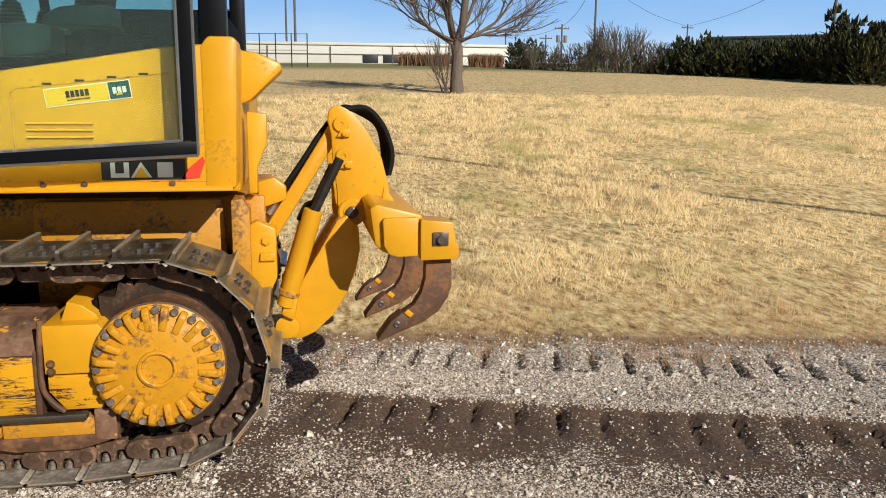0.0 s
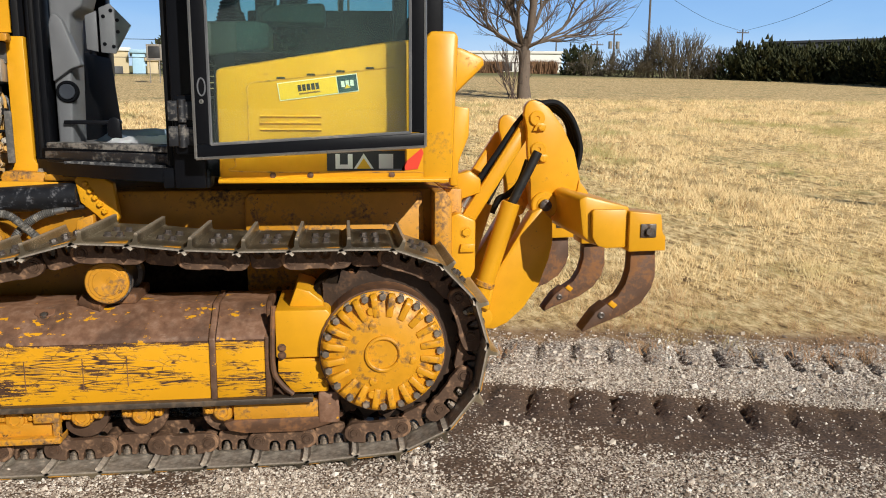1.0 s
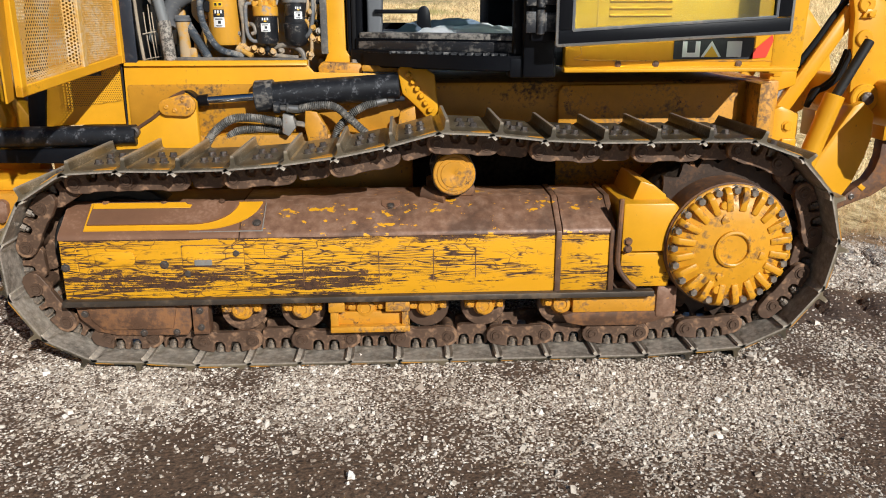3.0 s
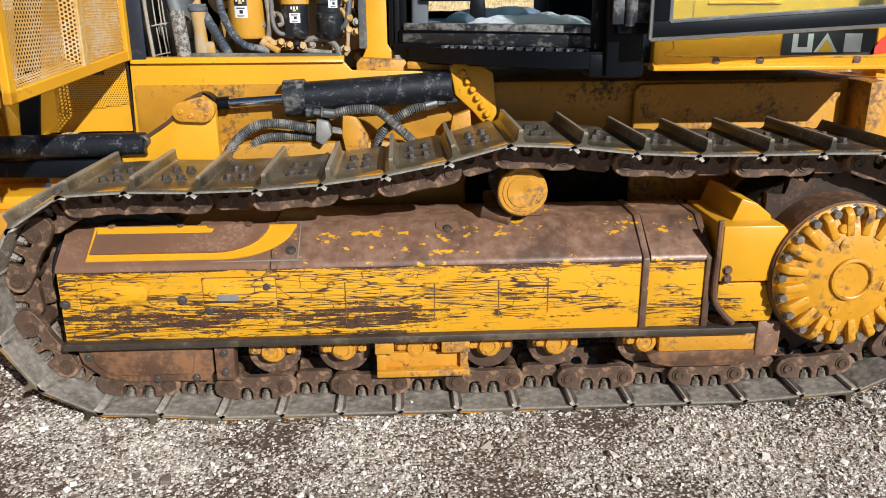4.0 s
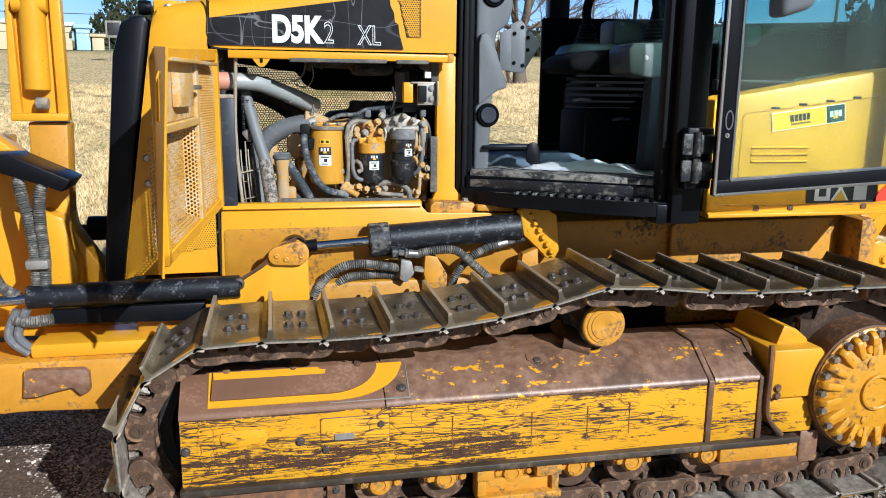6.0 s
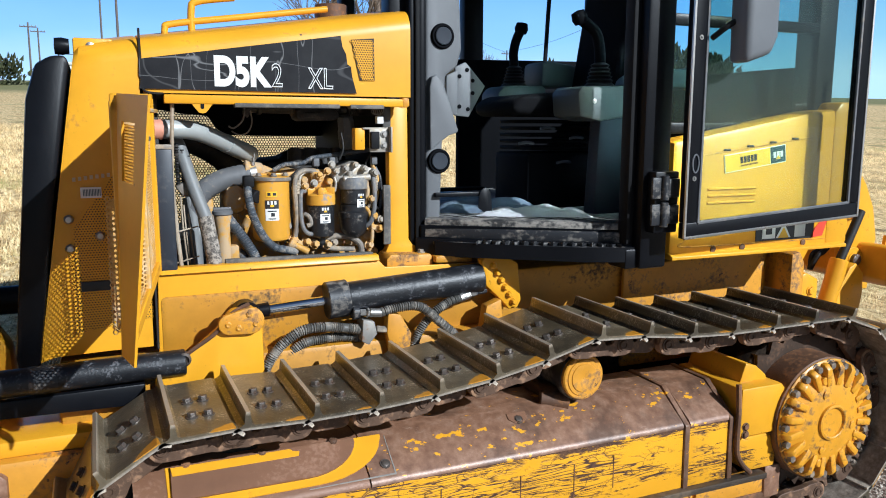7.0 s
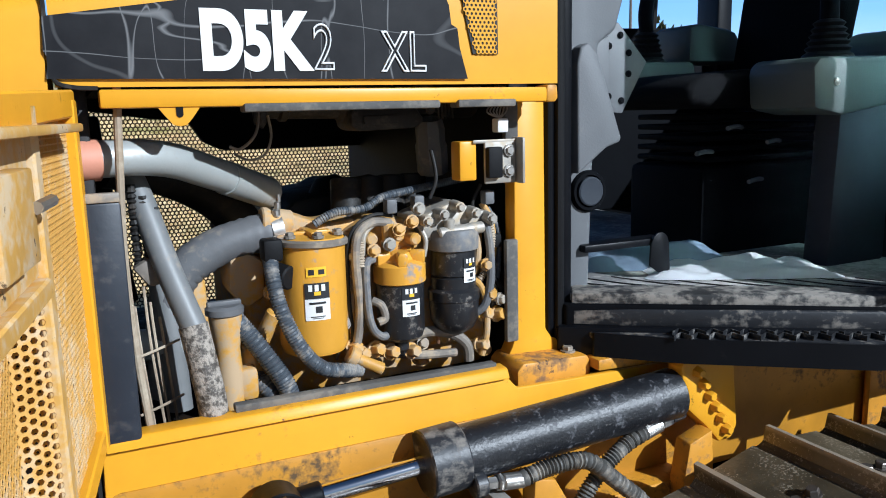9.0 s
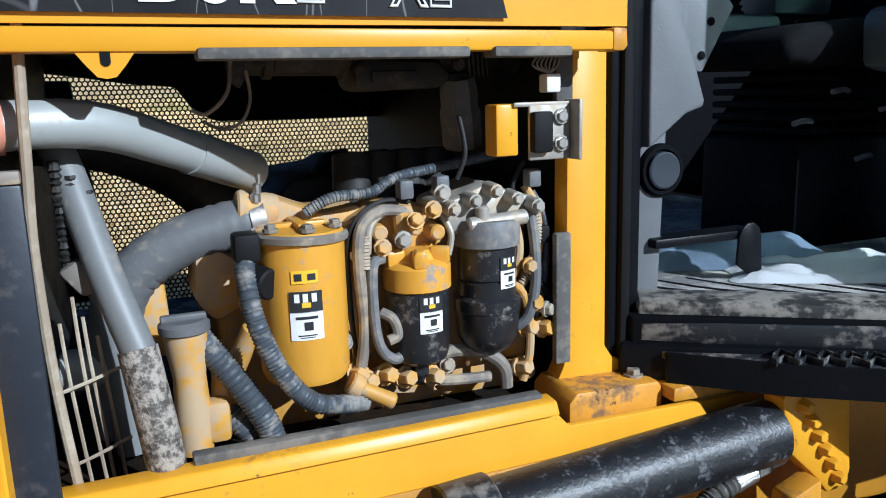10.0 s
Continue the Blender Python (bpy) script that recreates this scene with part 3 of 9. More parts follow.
def track_line():
    """The closed line on which the shoes lie, dense, from the top front to the rear and round."""
    top = [(-2.30, 0.728), (-2.157, 0.731), (-1.966, 0.727), (-1.773, 0.732), (-1.594, 0.746), (-1.412, 0.770), (-1.228, 0.807), (-1.04, 0.858),
           (-0.862, 0.840), (-0.671, 0.818), (-0.483, 0.811), (-0.291, 0.812), (-0.074, 0.814), (0.02, 0.814)]
    pts = list(top)
    for k in range(1, 40):
        a = math.radians(87 - 177 * k / 40)
        pts.append((HUB[0] + 0.39 * math.cos(a), HUB[1] + 0.39 * math.sin(a)))
    pts += [(-0.05 - 0.1 * k, 0.034 - 0.018 * min(1.0, k / 2, (21 - k) / 2)) for k in range(22)]
    for k in range(0, 37):
        a = math.radians(270 - 170 * k / 36)
        pts.append((IDLER[0] + 0.352 * math.cos(a), IDLER[1] + 0.352 * math.sin(a)))
    return pts


def spaced(pts, start):
    """Joints one pitch apart as the chain lies, found by chords along the line."""
    pts = pts + [pts[0]]
    seg = [math.dist(a, b) for a, b in zip(pts, pts[1:])]
    total = sum(seg)
    n = round(total / PITCH)
    step, out, i, acc = total / n, [], 0, 0.0
    for k in range(n):
        s = (start + k * step) % total
        i, acc = 0, 0.0
        while acc + seg[i] < s:
            acc += seg[i]
            i += 1
        t = (s - acc) / seg[i]
        out.append((pts[i][0] + (pts[i + 1][0] - pts[i][0]) * t, pts[i][1] + (pts[i + 1][1] - pts[i][1]) * t))
    return out


def shoe_mesh():
    bm = B()
    # along the chain (x), away from the chain (z)
    prof = [(-0.014, -0.010), (-0.006, -0.006), (0.004, 0.0), (0.168, 0.0), (0.182, -0.004), (0.196, -0.016), (0.202, -0.010), (0.190, 0.006), (0.176, 0.013),
            (0.044, 0.013), (0.036, 0.018), (0.033, 0.050), (0.022, 0.050), (0.018, 0.018), (0.010, 0.012), (-0.008, 0.004)]
    prism(bm, prof, 0.0, 0.44, "y", 0.0)
    me = bpy.data.meshes.new("shoe")
    bmesh.ops.recalc_face_normals(bm, faces=bm.faces)
    bm.to_mesh(me)
    bm.free()
    me.materials.append(M["shoe"])
    return me


def shoe_mat():
    m, nt, b = base_mat("worn_shoe_steel", 0.32, 0.15)
    b.inputs["Specular IOR Level"].default_value = 0.9
    slow, fine = noise_tex(nt, 6.0, 5, 0.6), noise_tex(nt, 50.0, 4, 0.65)
    oi = nt.nodes.new("ShaderNodeObjectInfo")
    s = math_n(nt, "ADD", math_n(nt, "MULTIPLY", slow, 0.7), math_n(nt, "MULTIPLY", oi.outputs["Random"], 0.3))
    c = ramp(nt, s, [(0.30, (0.034, 0.027, 0.017)), (0.5, (0.125, 0.097, 0.058)), (0.75, (0.28, 0.225, 0.14))])
    tc = nt.nodes.new("ShaderNodeTexCoord")
    sep = nt.nodes.new("ShaderNodeSeparateXYZ")
    nt.links.new(tc.outputs["Object"], sep.inputs[0])
    near = math_n(nt, "MULTIPLY", ramp(nt, sep.outputs["Y"], [(0.0, (1, 1, 1)), (0.11, (0, 0, 0))]), ramp(nt, sep.outputs["X"], [(0.06, (0, 0, 0)), (0.13, (1, 1, 1))]))
    near = math_n(nt, "MULTIPLY", near, ramp(nt, sep.outputs["Z"], [(0.008, (0, 0, 0)), (0.012, (1, 1, 1))]))
    seed = math_n(nt, "ADD", math_n(nt, "MULTIPLY", near, 0.40), math_n(nt, "MULTIPLY", noise_tex(nt, 9.0, 3, 0.5), 0.5))
    seed = math_n(nt, "ADD", seed, math_n(nt, "MULTIPLY", oi.outputs["Random"], 0.22))
    paint = ramp(nt, seed, [(0.655, (0, 0, 0)), (0.68, (0.95,) * 3)])
    worn = ramp(nt, fine, [(0.60, (0, 0, 0)), (0.68, (0.6,) * 3)])
    c = mixc(nt, worn, c, (0.16, 0.13, 0.09))
    # grit scattered over the oily plate, thickest in drifts
    drift = ramp(nt, noise_tex(nt, 7.0, 3, 0.6), [(0.42, (0, 0, 0)), (0.62, (0.16,) * 3)])
    grit = ramp(nt, math_n(nt, "ADD", noise_tex(nt, 170.0, 3, 0.7), drift), [(0.66, (0, 0, 0)), (0.72, (0.85,) * 3)])
    c = mixc(nt, grit, c, (0.40, 0.34, 0.25))
    ridge = ramp(nt, sep.outputs["Z"], [(0.040, (0, 0, 0)), (0.049, (0.8,) * 3)])
    c = mixc(nt, ridge, c, (0.48, 0.40, 0.30))
    # grey dust and grit caked on the inner face
    inner = ramp(nt, sep.outputs["Z"], [(0.003, (1, 1, 1)), (0.008, (0, 0, 0))])
    cake = ramp(nt, noise_tex(nt, 9.0, 6, 0.7), [(0.34, (0.10,) * 3), (0.50, (0.85,) * 3)])
    c = mixc(nt, math_n(nt, "MULTIPLY", inner, cake), c, ramp(nt, noise_tex(nt, 28.0, 5, 0.7), [(0.35, (0.24, 0.205, 0.165)), (0.55, (0.46, 0.40, 0.33)), (0.70, (0.74, 0.64, 0.50))]))
    nt.links.new(mixc(nt, paint, c, (0.62, 0.27, 0.012)), b.inputs["Base Color"])
    bump(nt, b, fine, 0.35, 0.004)
    return m


M["shoe"] = shoe_mat()


def link_outline(x0, x1, top, end):
    """The side of one link: round or blunt ends, and two arches over the shoe bolts."""
    z, low = -0.048, -0.004
    if end:
        pts = [(x0 + 0.037 * math.cos(a), z + 0.037 * math.sin(a)) for a in [math.radians(100 + 26.7 * k) for k in range(7)]]
        pts += [(0.045, -top), (0.062, -top + 0.005), (0.125, -top + 0.005), (0.142, -top)]
        pts += [(x1 + 0.037 * math.cos(a), z + 0.037 * math.sin(a)) for a in [math.radians(-80 + 26.7 * k) for k in range(7)]]
    else:
        pts = [(x0, low), (x0 - 0.004, -0.03), (x0 + 0.004, -top + 0.008), (0.055, -top), (0.132, -top), (x1 - 0.004, -top + 0.008), (x1 + 0.004, -0.03), (x1, low)]
    for c in (0.124, 0.064):
        pts += [(c + 0.021, low), (c + 0.019, -0.034), (c + 0.010, -0.045), (c - 0.010, -0.045), (c - 0.019, -0.034), (c - 0.021, low)]
    return pts


def shared(name, bm, mat):
    me = bpy.data.meshes.new(name)
    bmesh.ops.recalc_face_normals(bm, faces=bm.faces)
    bm.to_mesh(me)
    bm.free()
    me.materials.append(M[mat])
    return me


def link_meshes():
    """Outer rail, inner rail and the pin with its bushing."""
    outer = shared("link", prism(B(), link_outline(0.0, PITCH, 0.087, True), 0.0, 0.028, "y", 0.002, None, 1), "link")
    inner = shared("link", prism(B(), link_outline(0.034, PITCH - 0.034, 0.084, False), 0.0, 0.028, "y", 0.002, None, 1), "link")
    pin = lathe(B(), (0, 0.090, -0.048), (0, 0.305, -0.048), [(0, 0.003), (0.008, 0.003), (0.010, 0.0), (0.016, 0.0), (0.018, 0.005), (0.024, 0.005), (0.025, 0.008), (0.014, 0.010), (0.014, 0.066), (0.027, 0.067), (0.027, 0.148), (0.014, 0.149), (0.014, 0.206), (0.024, 0.207), (0.024, 0.215), (0, 0.215)], 18)
    nut = lathe(B(), (0, 0, -0.004), (0, 0, -0.04), [(0.016, 0), (0.016, 0.003), (0.0135, 0.003), (0.0135, 0.017), (0.008, 0.018), (0.008, 0.027), (0, 0.027)], 6)
    return outer, inner, shared("pin", pin, "link"), shared("nut", nut, "bolt_dusty")


def bolt_mesh(name, r, h, mat):
    bm = hexbolt(B(), (0, 0, 0), (0, 0, 1), r, h)
    me = bpy.data.meshes.new(name)
    bm.to_mesh(me)
    bm.free()
    me.materials.append(M[mat])
    return me


def build_track(y_off, label):
    tr = holder("track", dozer)
    tr["label"] = label
    js = spaced(track_line(), 0.135)
    for k, a in enumerate(js):
        b = js[(k + 1) % len(js)]
        ang = math.degrees(math.atan2(b[1] - a[1], b[0] - a[0]))
        m = pose(a[0], y_off, a[1], 0, -ang, 0)
        for y in ((0.127, 0.232) if k % 2 else (0.098, 0.262)):
            ob = new("link", LINK_IN if k % 2 else LINK_OUT)
            ob.parent = tr
            ob.matrix_basis = m @ Matrix.Translation((0, y, 0))
        ob = new("pin", PIN)
        ob.parent = tr
        ob.matrix_basis = m
        for s in (0.064, 0.124):
            ob = new("nut", NUT)
            ob.parent = tr
            ob.matrix_basis = m @ Matrix.Translation((s, 0.141 if k % 2 else 0.112, 0))
        ob = new("shoe", SHOE)
        ob.parent = tr
        ob.matrix_basis = m
        for s in (0.085, 0.128):
            for y in (0.130, 0.252):
                ob = new("bolt", TBOLT)
                ob.parent = tr
                ob.matrix_basis = m @ pose(s, y, 0.013, 0, 0, 17 * k)


M["bolt_dusty"] = painted("dusty_steel_nut", (0.20, 0.165, 0.13), 0.5, 0.3, vary=0.3, dirt=(0.34, 0.26, 0.18), dirt_at=0.55, scale=30)
SHOE, TBOLT = shoe_mesh(), bolt_mesh("bolt", 0.0125, 0.015, "bolt")
LINK_OUT, LINK_IN, PIN, NUT = link_meshes()
build_track(0.0, "worn brown steel crawler track with single grouser shoes")
build_track(1.84, "worn brown steel crawler track with single grouser shoes")


# ---- track frame, rollers, final drive ----
def build_track_frame(yo, sgn):
    """sgn 1: outer side towards -y."""
    def Y(y):
        return yo + y if sgn > 0 else yo + 0.51 - y
    tf = holder("track_frame", dozer)
    tf["label"] = "scraped yellow track frame with bare brown upper face"
    side = [(Y(0.072), 0.25), (Y(0.074), 0.478), (Y(0.086), 0.490), (Y(0.213), 0.578), (Y(0.42), 0.580), (Y(0.42), 0.25)]
    part("side_guard", prism(B(), side, -2.42, -0.635, "x", 0.006), "scraped", tf)
    part("side_guard", prism(B(), side, -0.615, -0.43, "x", 0.006), "scraped", tf)
    top = [(Y(0.0722), 0.474), (Y(0.0742), 0.477), (Y(0.0852), 0.4895), (Y(0.212), 0.5775), (Y(0.40), 0.5805), (Y(0.40), 0.584), (Y(0.209), 0.582), (Y(0.080), 0.494), (Y(0.0705), 0.482), (Y(0.0700), 0.474)]
    part("top_plate", prism(B(), top, -1.78, -0.64, "x", 0.0), "flaked", tf, "bare brown steel plate with yellow flakes")
    part("top_plate", prism(B(), top, -0.61, -0.43, "x", 0.0), "flaked", tf)
    part("top_plate", prism(B(), top, -2.42, -1.785, "x", 0.0), "brown_plate", tf)
    for x in (-0.625, -0.425):
        ring = [(Y(0.064), 0.25), (Y(0.066), 0.482), (Y(0.203), 0.587), (Y(0.40), 0.590), (Y(0.40), 0.25)]
        part("seam_band", prism(B(), ring, x - 0.011, x + 0.011, "x", 0.004), "flaked" if x < -0.5 else "rust", tf)
    if sgn < 0:
        return tf
    # cover plate at the front of the sloping face
    sl = Vector((0, 0.129, 0.088)).normalized()
    nr = Vector((0, -sl.z, sl.y))
    def on_slope(x, s, h=0.0):
        return Vector((x, 0.0765, 0.4850)) + sl * s + nr * h
    def slope_plate(pts, h0, h1, mat, nm, lab=""):
        bm = B()
        lo, hi = [bm.verts.new(on_slope(x, s, h0)) for x, s in pts], [bm.verts.new(on_slope(x, s, h1)) for x, s in pts]
        n = len(pts)
        fs = [bm.faces.new(lo), bm.faces.new(hi[::-1])] + [bm.faces.new((lo[i], lo[(i + 1) % n], hi[(i + 1) % n], hi[i])) for i in range(n)]
        bev(bm, fs, 0.0015, 1)
        return part(nm, bm, mat, tf, lab)
    def sweep(c, r, s0, n=9):
        """The bottom edge running into a rising curve at the rear end."""
        return [(c + r * math.sin(a), s0 + (0.156 - s0) * (1 - math.cos(a))) for a in [math.radians(90 * k / n) for k in range(n + 1)]]
    slope_plate([(-2.335, 0.155), (-2.335, 0.020)] + sweep(-1.93, 0.215, 0.020)[:-1] + [(-1.712, 0.146), (-1.712, 0.155)], 0.004, 0.008, "yellow", "cover_plate", "yellow edged cover plate")
    slope_plate([(-2.322, 0.152), (-2.326, 0.044)] + sweep(-1.955, 0.160, 0.044)[:-1] + [(-1.797, 0.152)], 0.009, 0.016, "brown_plate", "hinged_cover", "bare brown hinged cover")
    slope_plate([(-2.318, 0.118), (-2.322, 0.146), (-1.99, 0.146), (-1.985, 0.136), (-1.965, 0.134), (-1.97, 0.118)], 0.0165, 0.0185, "yellow", "paint_stripe", "band of yellow paint left on the cover")
    for x in (-2.28, -2.07, -1.86):
        part("bolt", hexbolt(B(), on_slope(x, 0.150, 0.016), nr, 0.009, 0.005), "rust", tf)
    slope_plate([(-1.962, 0.010), (-1.962, 0.014), (-1.702, 0.014), (-1.702, 0.150), (-1.698, 0.150), (-1.698, 0.010)], 0.0035, 0.0065, "bracket_grey", "weld_seam")
    # bent tab over the top edge
    slope_plate([(-1.275, 0.152), (-1.205, 0.152), (-1.205, 0.128), (-1.225, 0.112), (-1.255, 0.112), (-1.275, 0.128)], 0.004, 0.009, "brown_plate", "tab")
    for x, s in ((-1.24, 0.124), (-1.724, 0.050)):
        part("bolt", hexbolt(B(), on_slope(x, s, 0.006), nr, 0.012, 0.006), "bolt", tf)
    # flat side details: raised access pads, bolts, plate
    def rrect(x0, x1, z0, z1, r, n=5):
        out = []
        for cx, cz, a0 in ((x1 - r, z1 - r, 0), (x0 + r, z1 - r, 90), (x0 + r, z0 + r, 180), (x1 - r, z0 + r, 270)):
            out += [(cx + r * math.cos(math.radians(a0 + 90 * k / n)), cz + r * math.sin(math.radians(a0 + 90 * k / n))) for k in range(n + 1)]
        return out
    part("access_cover", prism(B(), rrect(-2.30, -2.155, 0.376, 0.432, 0.026), 0.068, 0.076, "y", 0.002), "scraped", tf)
    part("access_cover", prism(B(), rrect(-1.99, -1.77, 0.335, 0.448, 0.012), 0.070, 0.076, "y", 0.0015), "scraped", tf)
    part("data_plate", prism(B(), rrect(-1.947, -1.885, 0.375, 0.395, 0.003), 0.066, 0.0705, "y", 0.0), "bracket_grey", tf, "small silver data plate")
    part("skid_rail", box(B(), -2.425, -0.262, 0.044, 0.085, 0.230, 0.252, 0.003), "track", tf, "dark steel rub rail")
    for x, z in ((-1.797, 0.418), (-2.056, 0.378), (-1.975, 0.345), (-2.405, 0.372)):
        part("bolt", hexbolt(B(), (x, 0.074, z), (0, -1, 0), 0.012, 0.010), "bolt", tf)
    for x, z0, z1 in ((-1.560, 0.29, 0.425), (-1.285, 0.30, 0.415), (-1.085, 0.30, 0.420), (-0.930, 0.31, 0.425)):
        part("butt_mark", box(B(), x - 0.0013, x + 0.0013, 0.0712, 0.0730, z0, z1, 0.0), "rust", tf)
    part("cover_edge", tube(B(), [(x, 0.0725, z) for x, z in ((-1.99, 0.448), (-1.99, 0.336), (-1.77, 0.336), (-1.77, 0.448), (-1.99, 0.448))], 0.0022, 5, 1, smooth=False), "rust", tf)
    # hoof-shaped rib at the front of the side face
    rib = [(-2.36, 0.0655, 0.47), (-2.365, 0.0655, 0.36), (-2.33, 0.0655, 0.305), (-2.25, 0.0655, 0.285), (-1.95, 0.0655, 0.278)]
    part("weld_bead", tube(B(), [(x, 0.076, z) for x, _, z in rib], 0.005, 6), "scraped", tf)
    # yoke block behind the sprocket
    up = [(-0.395, 0.402), (-0.395, 0.585), (-0.205, 0.585), (-0.185, 0.56), (-0.185, 0.402)]
    part("yoke_block", prism(B(), up, 0.055, 0.40, "y", 0.008), "yellow", tf, "clean yellow yoke casting")
    part("yoke_block", prism(B(), [(-0.35, 0.575), (-0.32, 0.655), (-0.27, 0.64), (-0.22, 0.60), (-0.215, 0.575)], 0.12, 0.40, "y", 0.006), "yellow", tf)
    part("yoke_block", prism(B(), [(-0.39, 0.395), (-0.195, 0.395), (-0.205, 0.262), (-0.335, 0.262), (-0.39, 0.335)], 0.068, 0.40, "y", 0.006), "scraped", tf)
    part("edge_band", tube(B(), [(-0.40, 0.07, 0.60), (-0.405, 0.058, 0.50), (-0.405, 0.056, 0.36), (-0.375, 0.056, 0.30), (-0.335, 0.056, 0.262)], 0.010, 8), "rust", tf)
    for z in (0.443, 0.394 + 0.02):
        part("bolt", hexbolt(B(), (-0.372, 0.056, z), (0, -1, 0), 0.012, 0.010), "rust", tf)
    # rollers
    for x in (-1.80, -1.576, -1.34, -1.11, -0.895, -0.60, -0.38):
        rl = B()
        lathe(rl, (x, 0.135, 0.178), (x, 0.385, 0.178), [(0, 0), (0.082, 0), (0.085, 0.004), (0.085, 0.03), (0.066, 0.034), (0.064, 0.075), (0.05, 0.1), (0.05, 0.15), (0.064, 0.175), (0.066, 0.216), (0.085, 0.22), (0.085, 0.246), (0.08, 0.25), (0, 0.25)], 26)
        part("track_roller", rl, "link", tf, "brown steel track roller")
        cp = B()
        lathe(cp, (x, 0.14, 0.19), (x, 0.08, 0.19), [(0.043, 0), (0.043, 0.035), (0.040, 0.04), (0.034, 0.042), (0.032, 0.052), (0.020, 0.054), (0.018, 0.050), (0.0, 0.050)], 22)
        for s in (-1, 1):
            box(cp, x + s * 0.055 - 0.018, x + s * 0.055 + 0.018, 0.095, 0.15, 0.18, 0.212, 0.005)
            cyl(cp, (x + s * 0.056, 0.095, 0.195), (x + s * 0.056, 0.083, 0.195), 0.011, seg=6)
        part("roller_cap", cp, "yellow_dusty", tf, "dirty yellow roller end cap")
    # lower guards
    part("front_guard", prism(B(), [(-2.40, 0.226), (-2.385, 0.17), (-2.33, 0.118), (-2.25, 0.10), (-2.0, 0.098), (-1.985, 0.13), (-1.985, 0.226)], 0.085, 0.12, "y", 0.005), "rust", tf, "rusted front guide guard")
    part("front_guard", prism(B(), [(-2.355, 0.222), (-2.34, 0.165), (-2.30, 0.128), (-2.05, 0.128), (-2.03, 0.222)], 0.076, 0.09, "y", 0.003), "rust", tf)
    part("guard_block", box(B(), -1.975, -1.915, 0.07, 0.13, 0.105, 0.226, 0.005), "rust", tf)
    for x, z in ((-1.945, 0.20), (-1.945, 0.135), (-2.365, 0.19), (-2.16, 0.112), (-2.04, 0.112)):
        part("bolt", hexbolt(B(), (x, 0.070 if x > -1.99 else 0.085, z), (0, -1, 0), 0.010, 0.008), "bolt", tf)
    stp = B()
    box(stp, -1.47, -1.175, 0.055, 0.14, 0.105, 0.128, 0.004)
    box(stp, -1.465, -1.18, 0.09, 0.14, 0.125, 0.175, 0.003)
    box(stp, -1.475, -1.415, 0.058, 0.14, 0.185, 0.228, 0.004)
    box(stp, -1.265, -1.175, 0.058, 0.14, 0.185, 0.228, 0.004)
    box(stp, -1.47, -1.44, 0.07, 0.14, 0.12, 0.19, 0.003)
    box(stp, -1.205, -1.18, 0.07, 0.14, 0.12, 0.19, 0.003)
    part("guard_bracket", stp, "yellow_dusty", tf, "dirty yellow guide bracket")
    part("rear_guard", prism(B(), [(-0.60, 0.150), (-0.58, 0.118), (-0.52, 0.105), (-0.30, 0.103), (-0.20, 0.13), (-0.15, 0.16), (-0.56, 0.16)], 0.075, 0.13, "y", 0.006), "rust", tf, "rusted rear guide guard")
    part("guard_bracket", box(B(), -0.56, -0.24, 0.08, 0.14, 0.158, 0.226, 0.004), "yellow_dusty", tf)
    part("guard_block", box(B(), -0.245, -0.165, 0.07, 0.14, 0.135, 0.262, 0.01), "flaked", tf)
    return tf


build_track_frame(0.0, 1)
build_track_frame(1.77, -1)


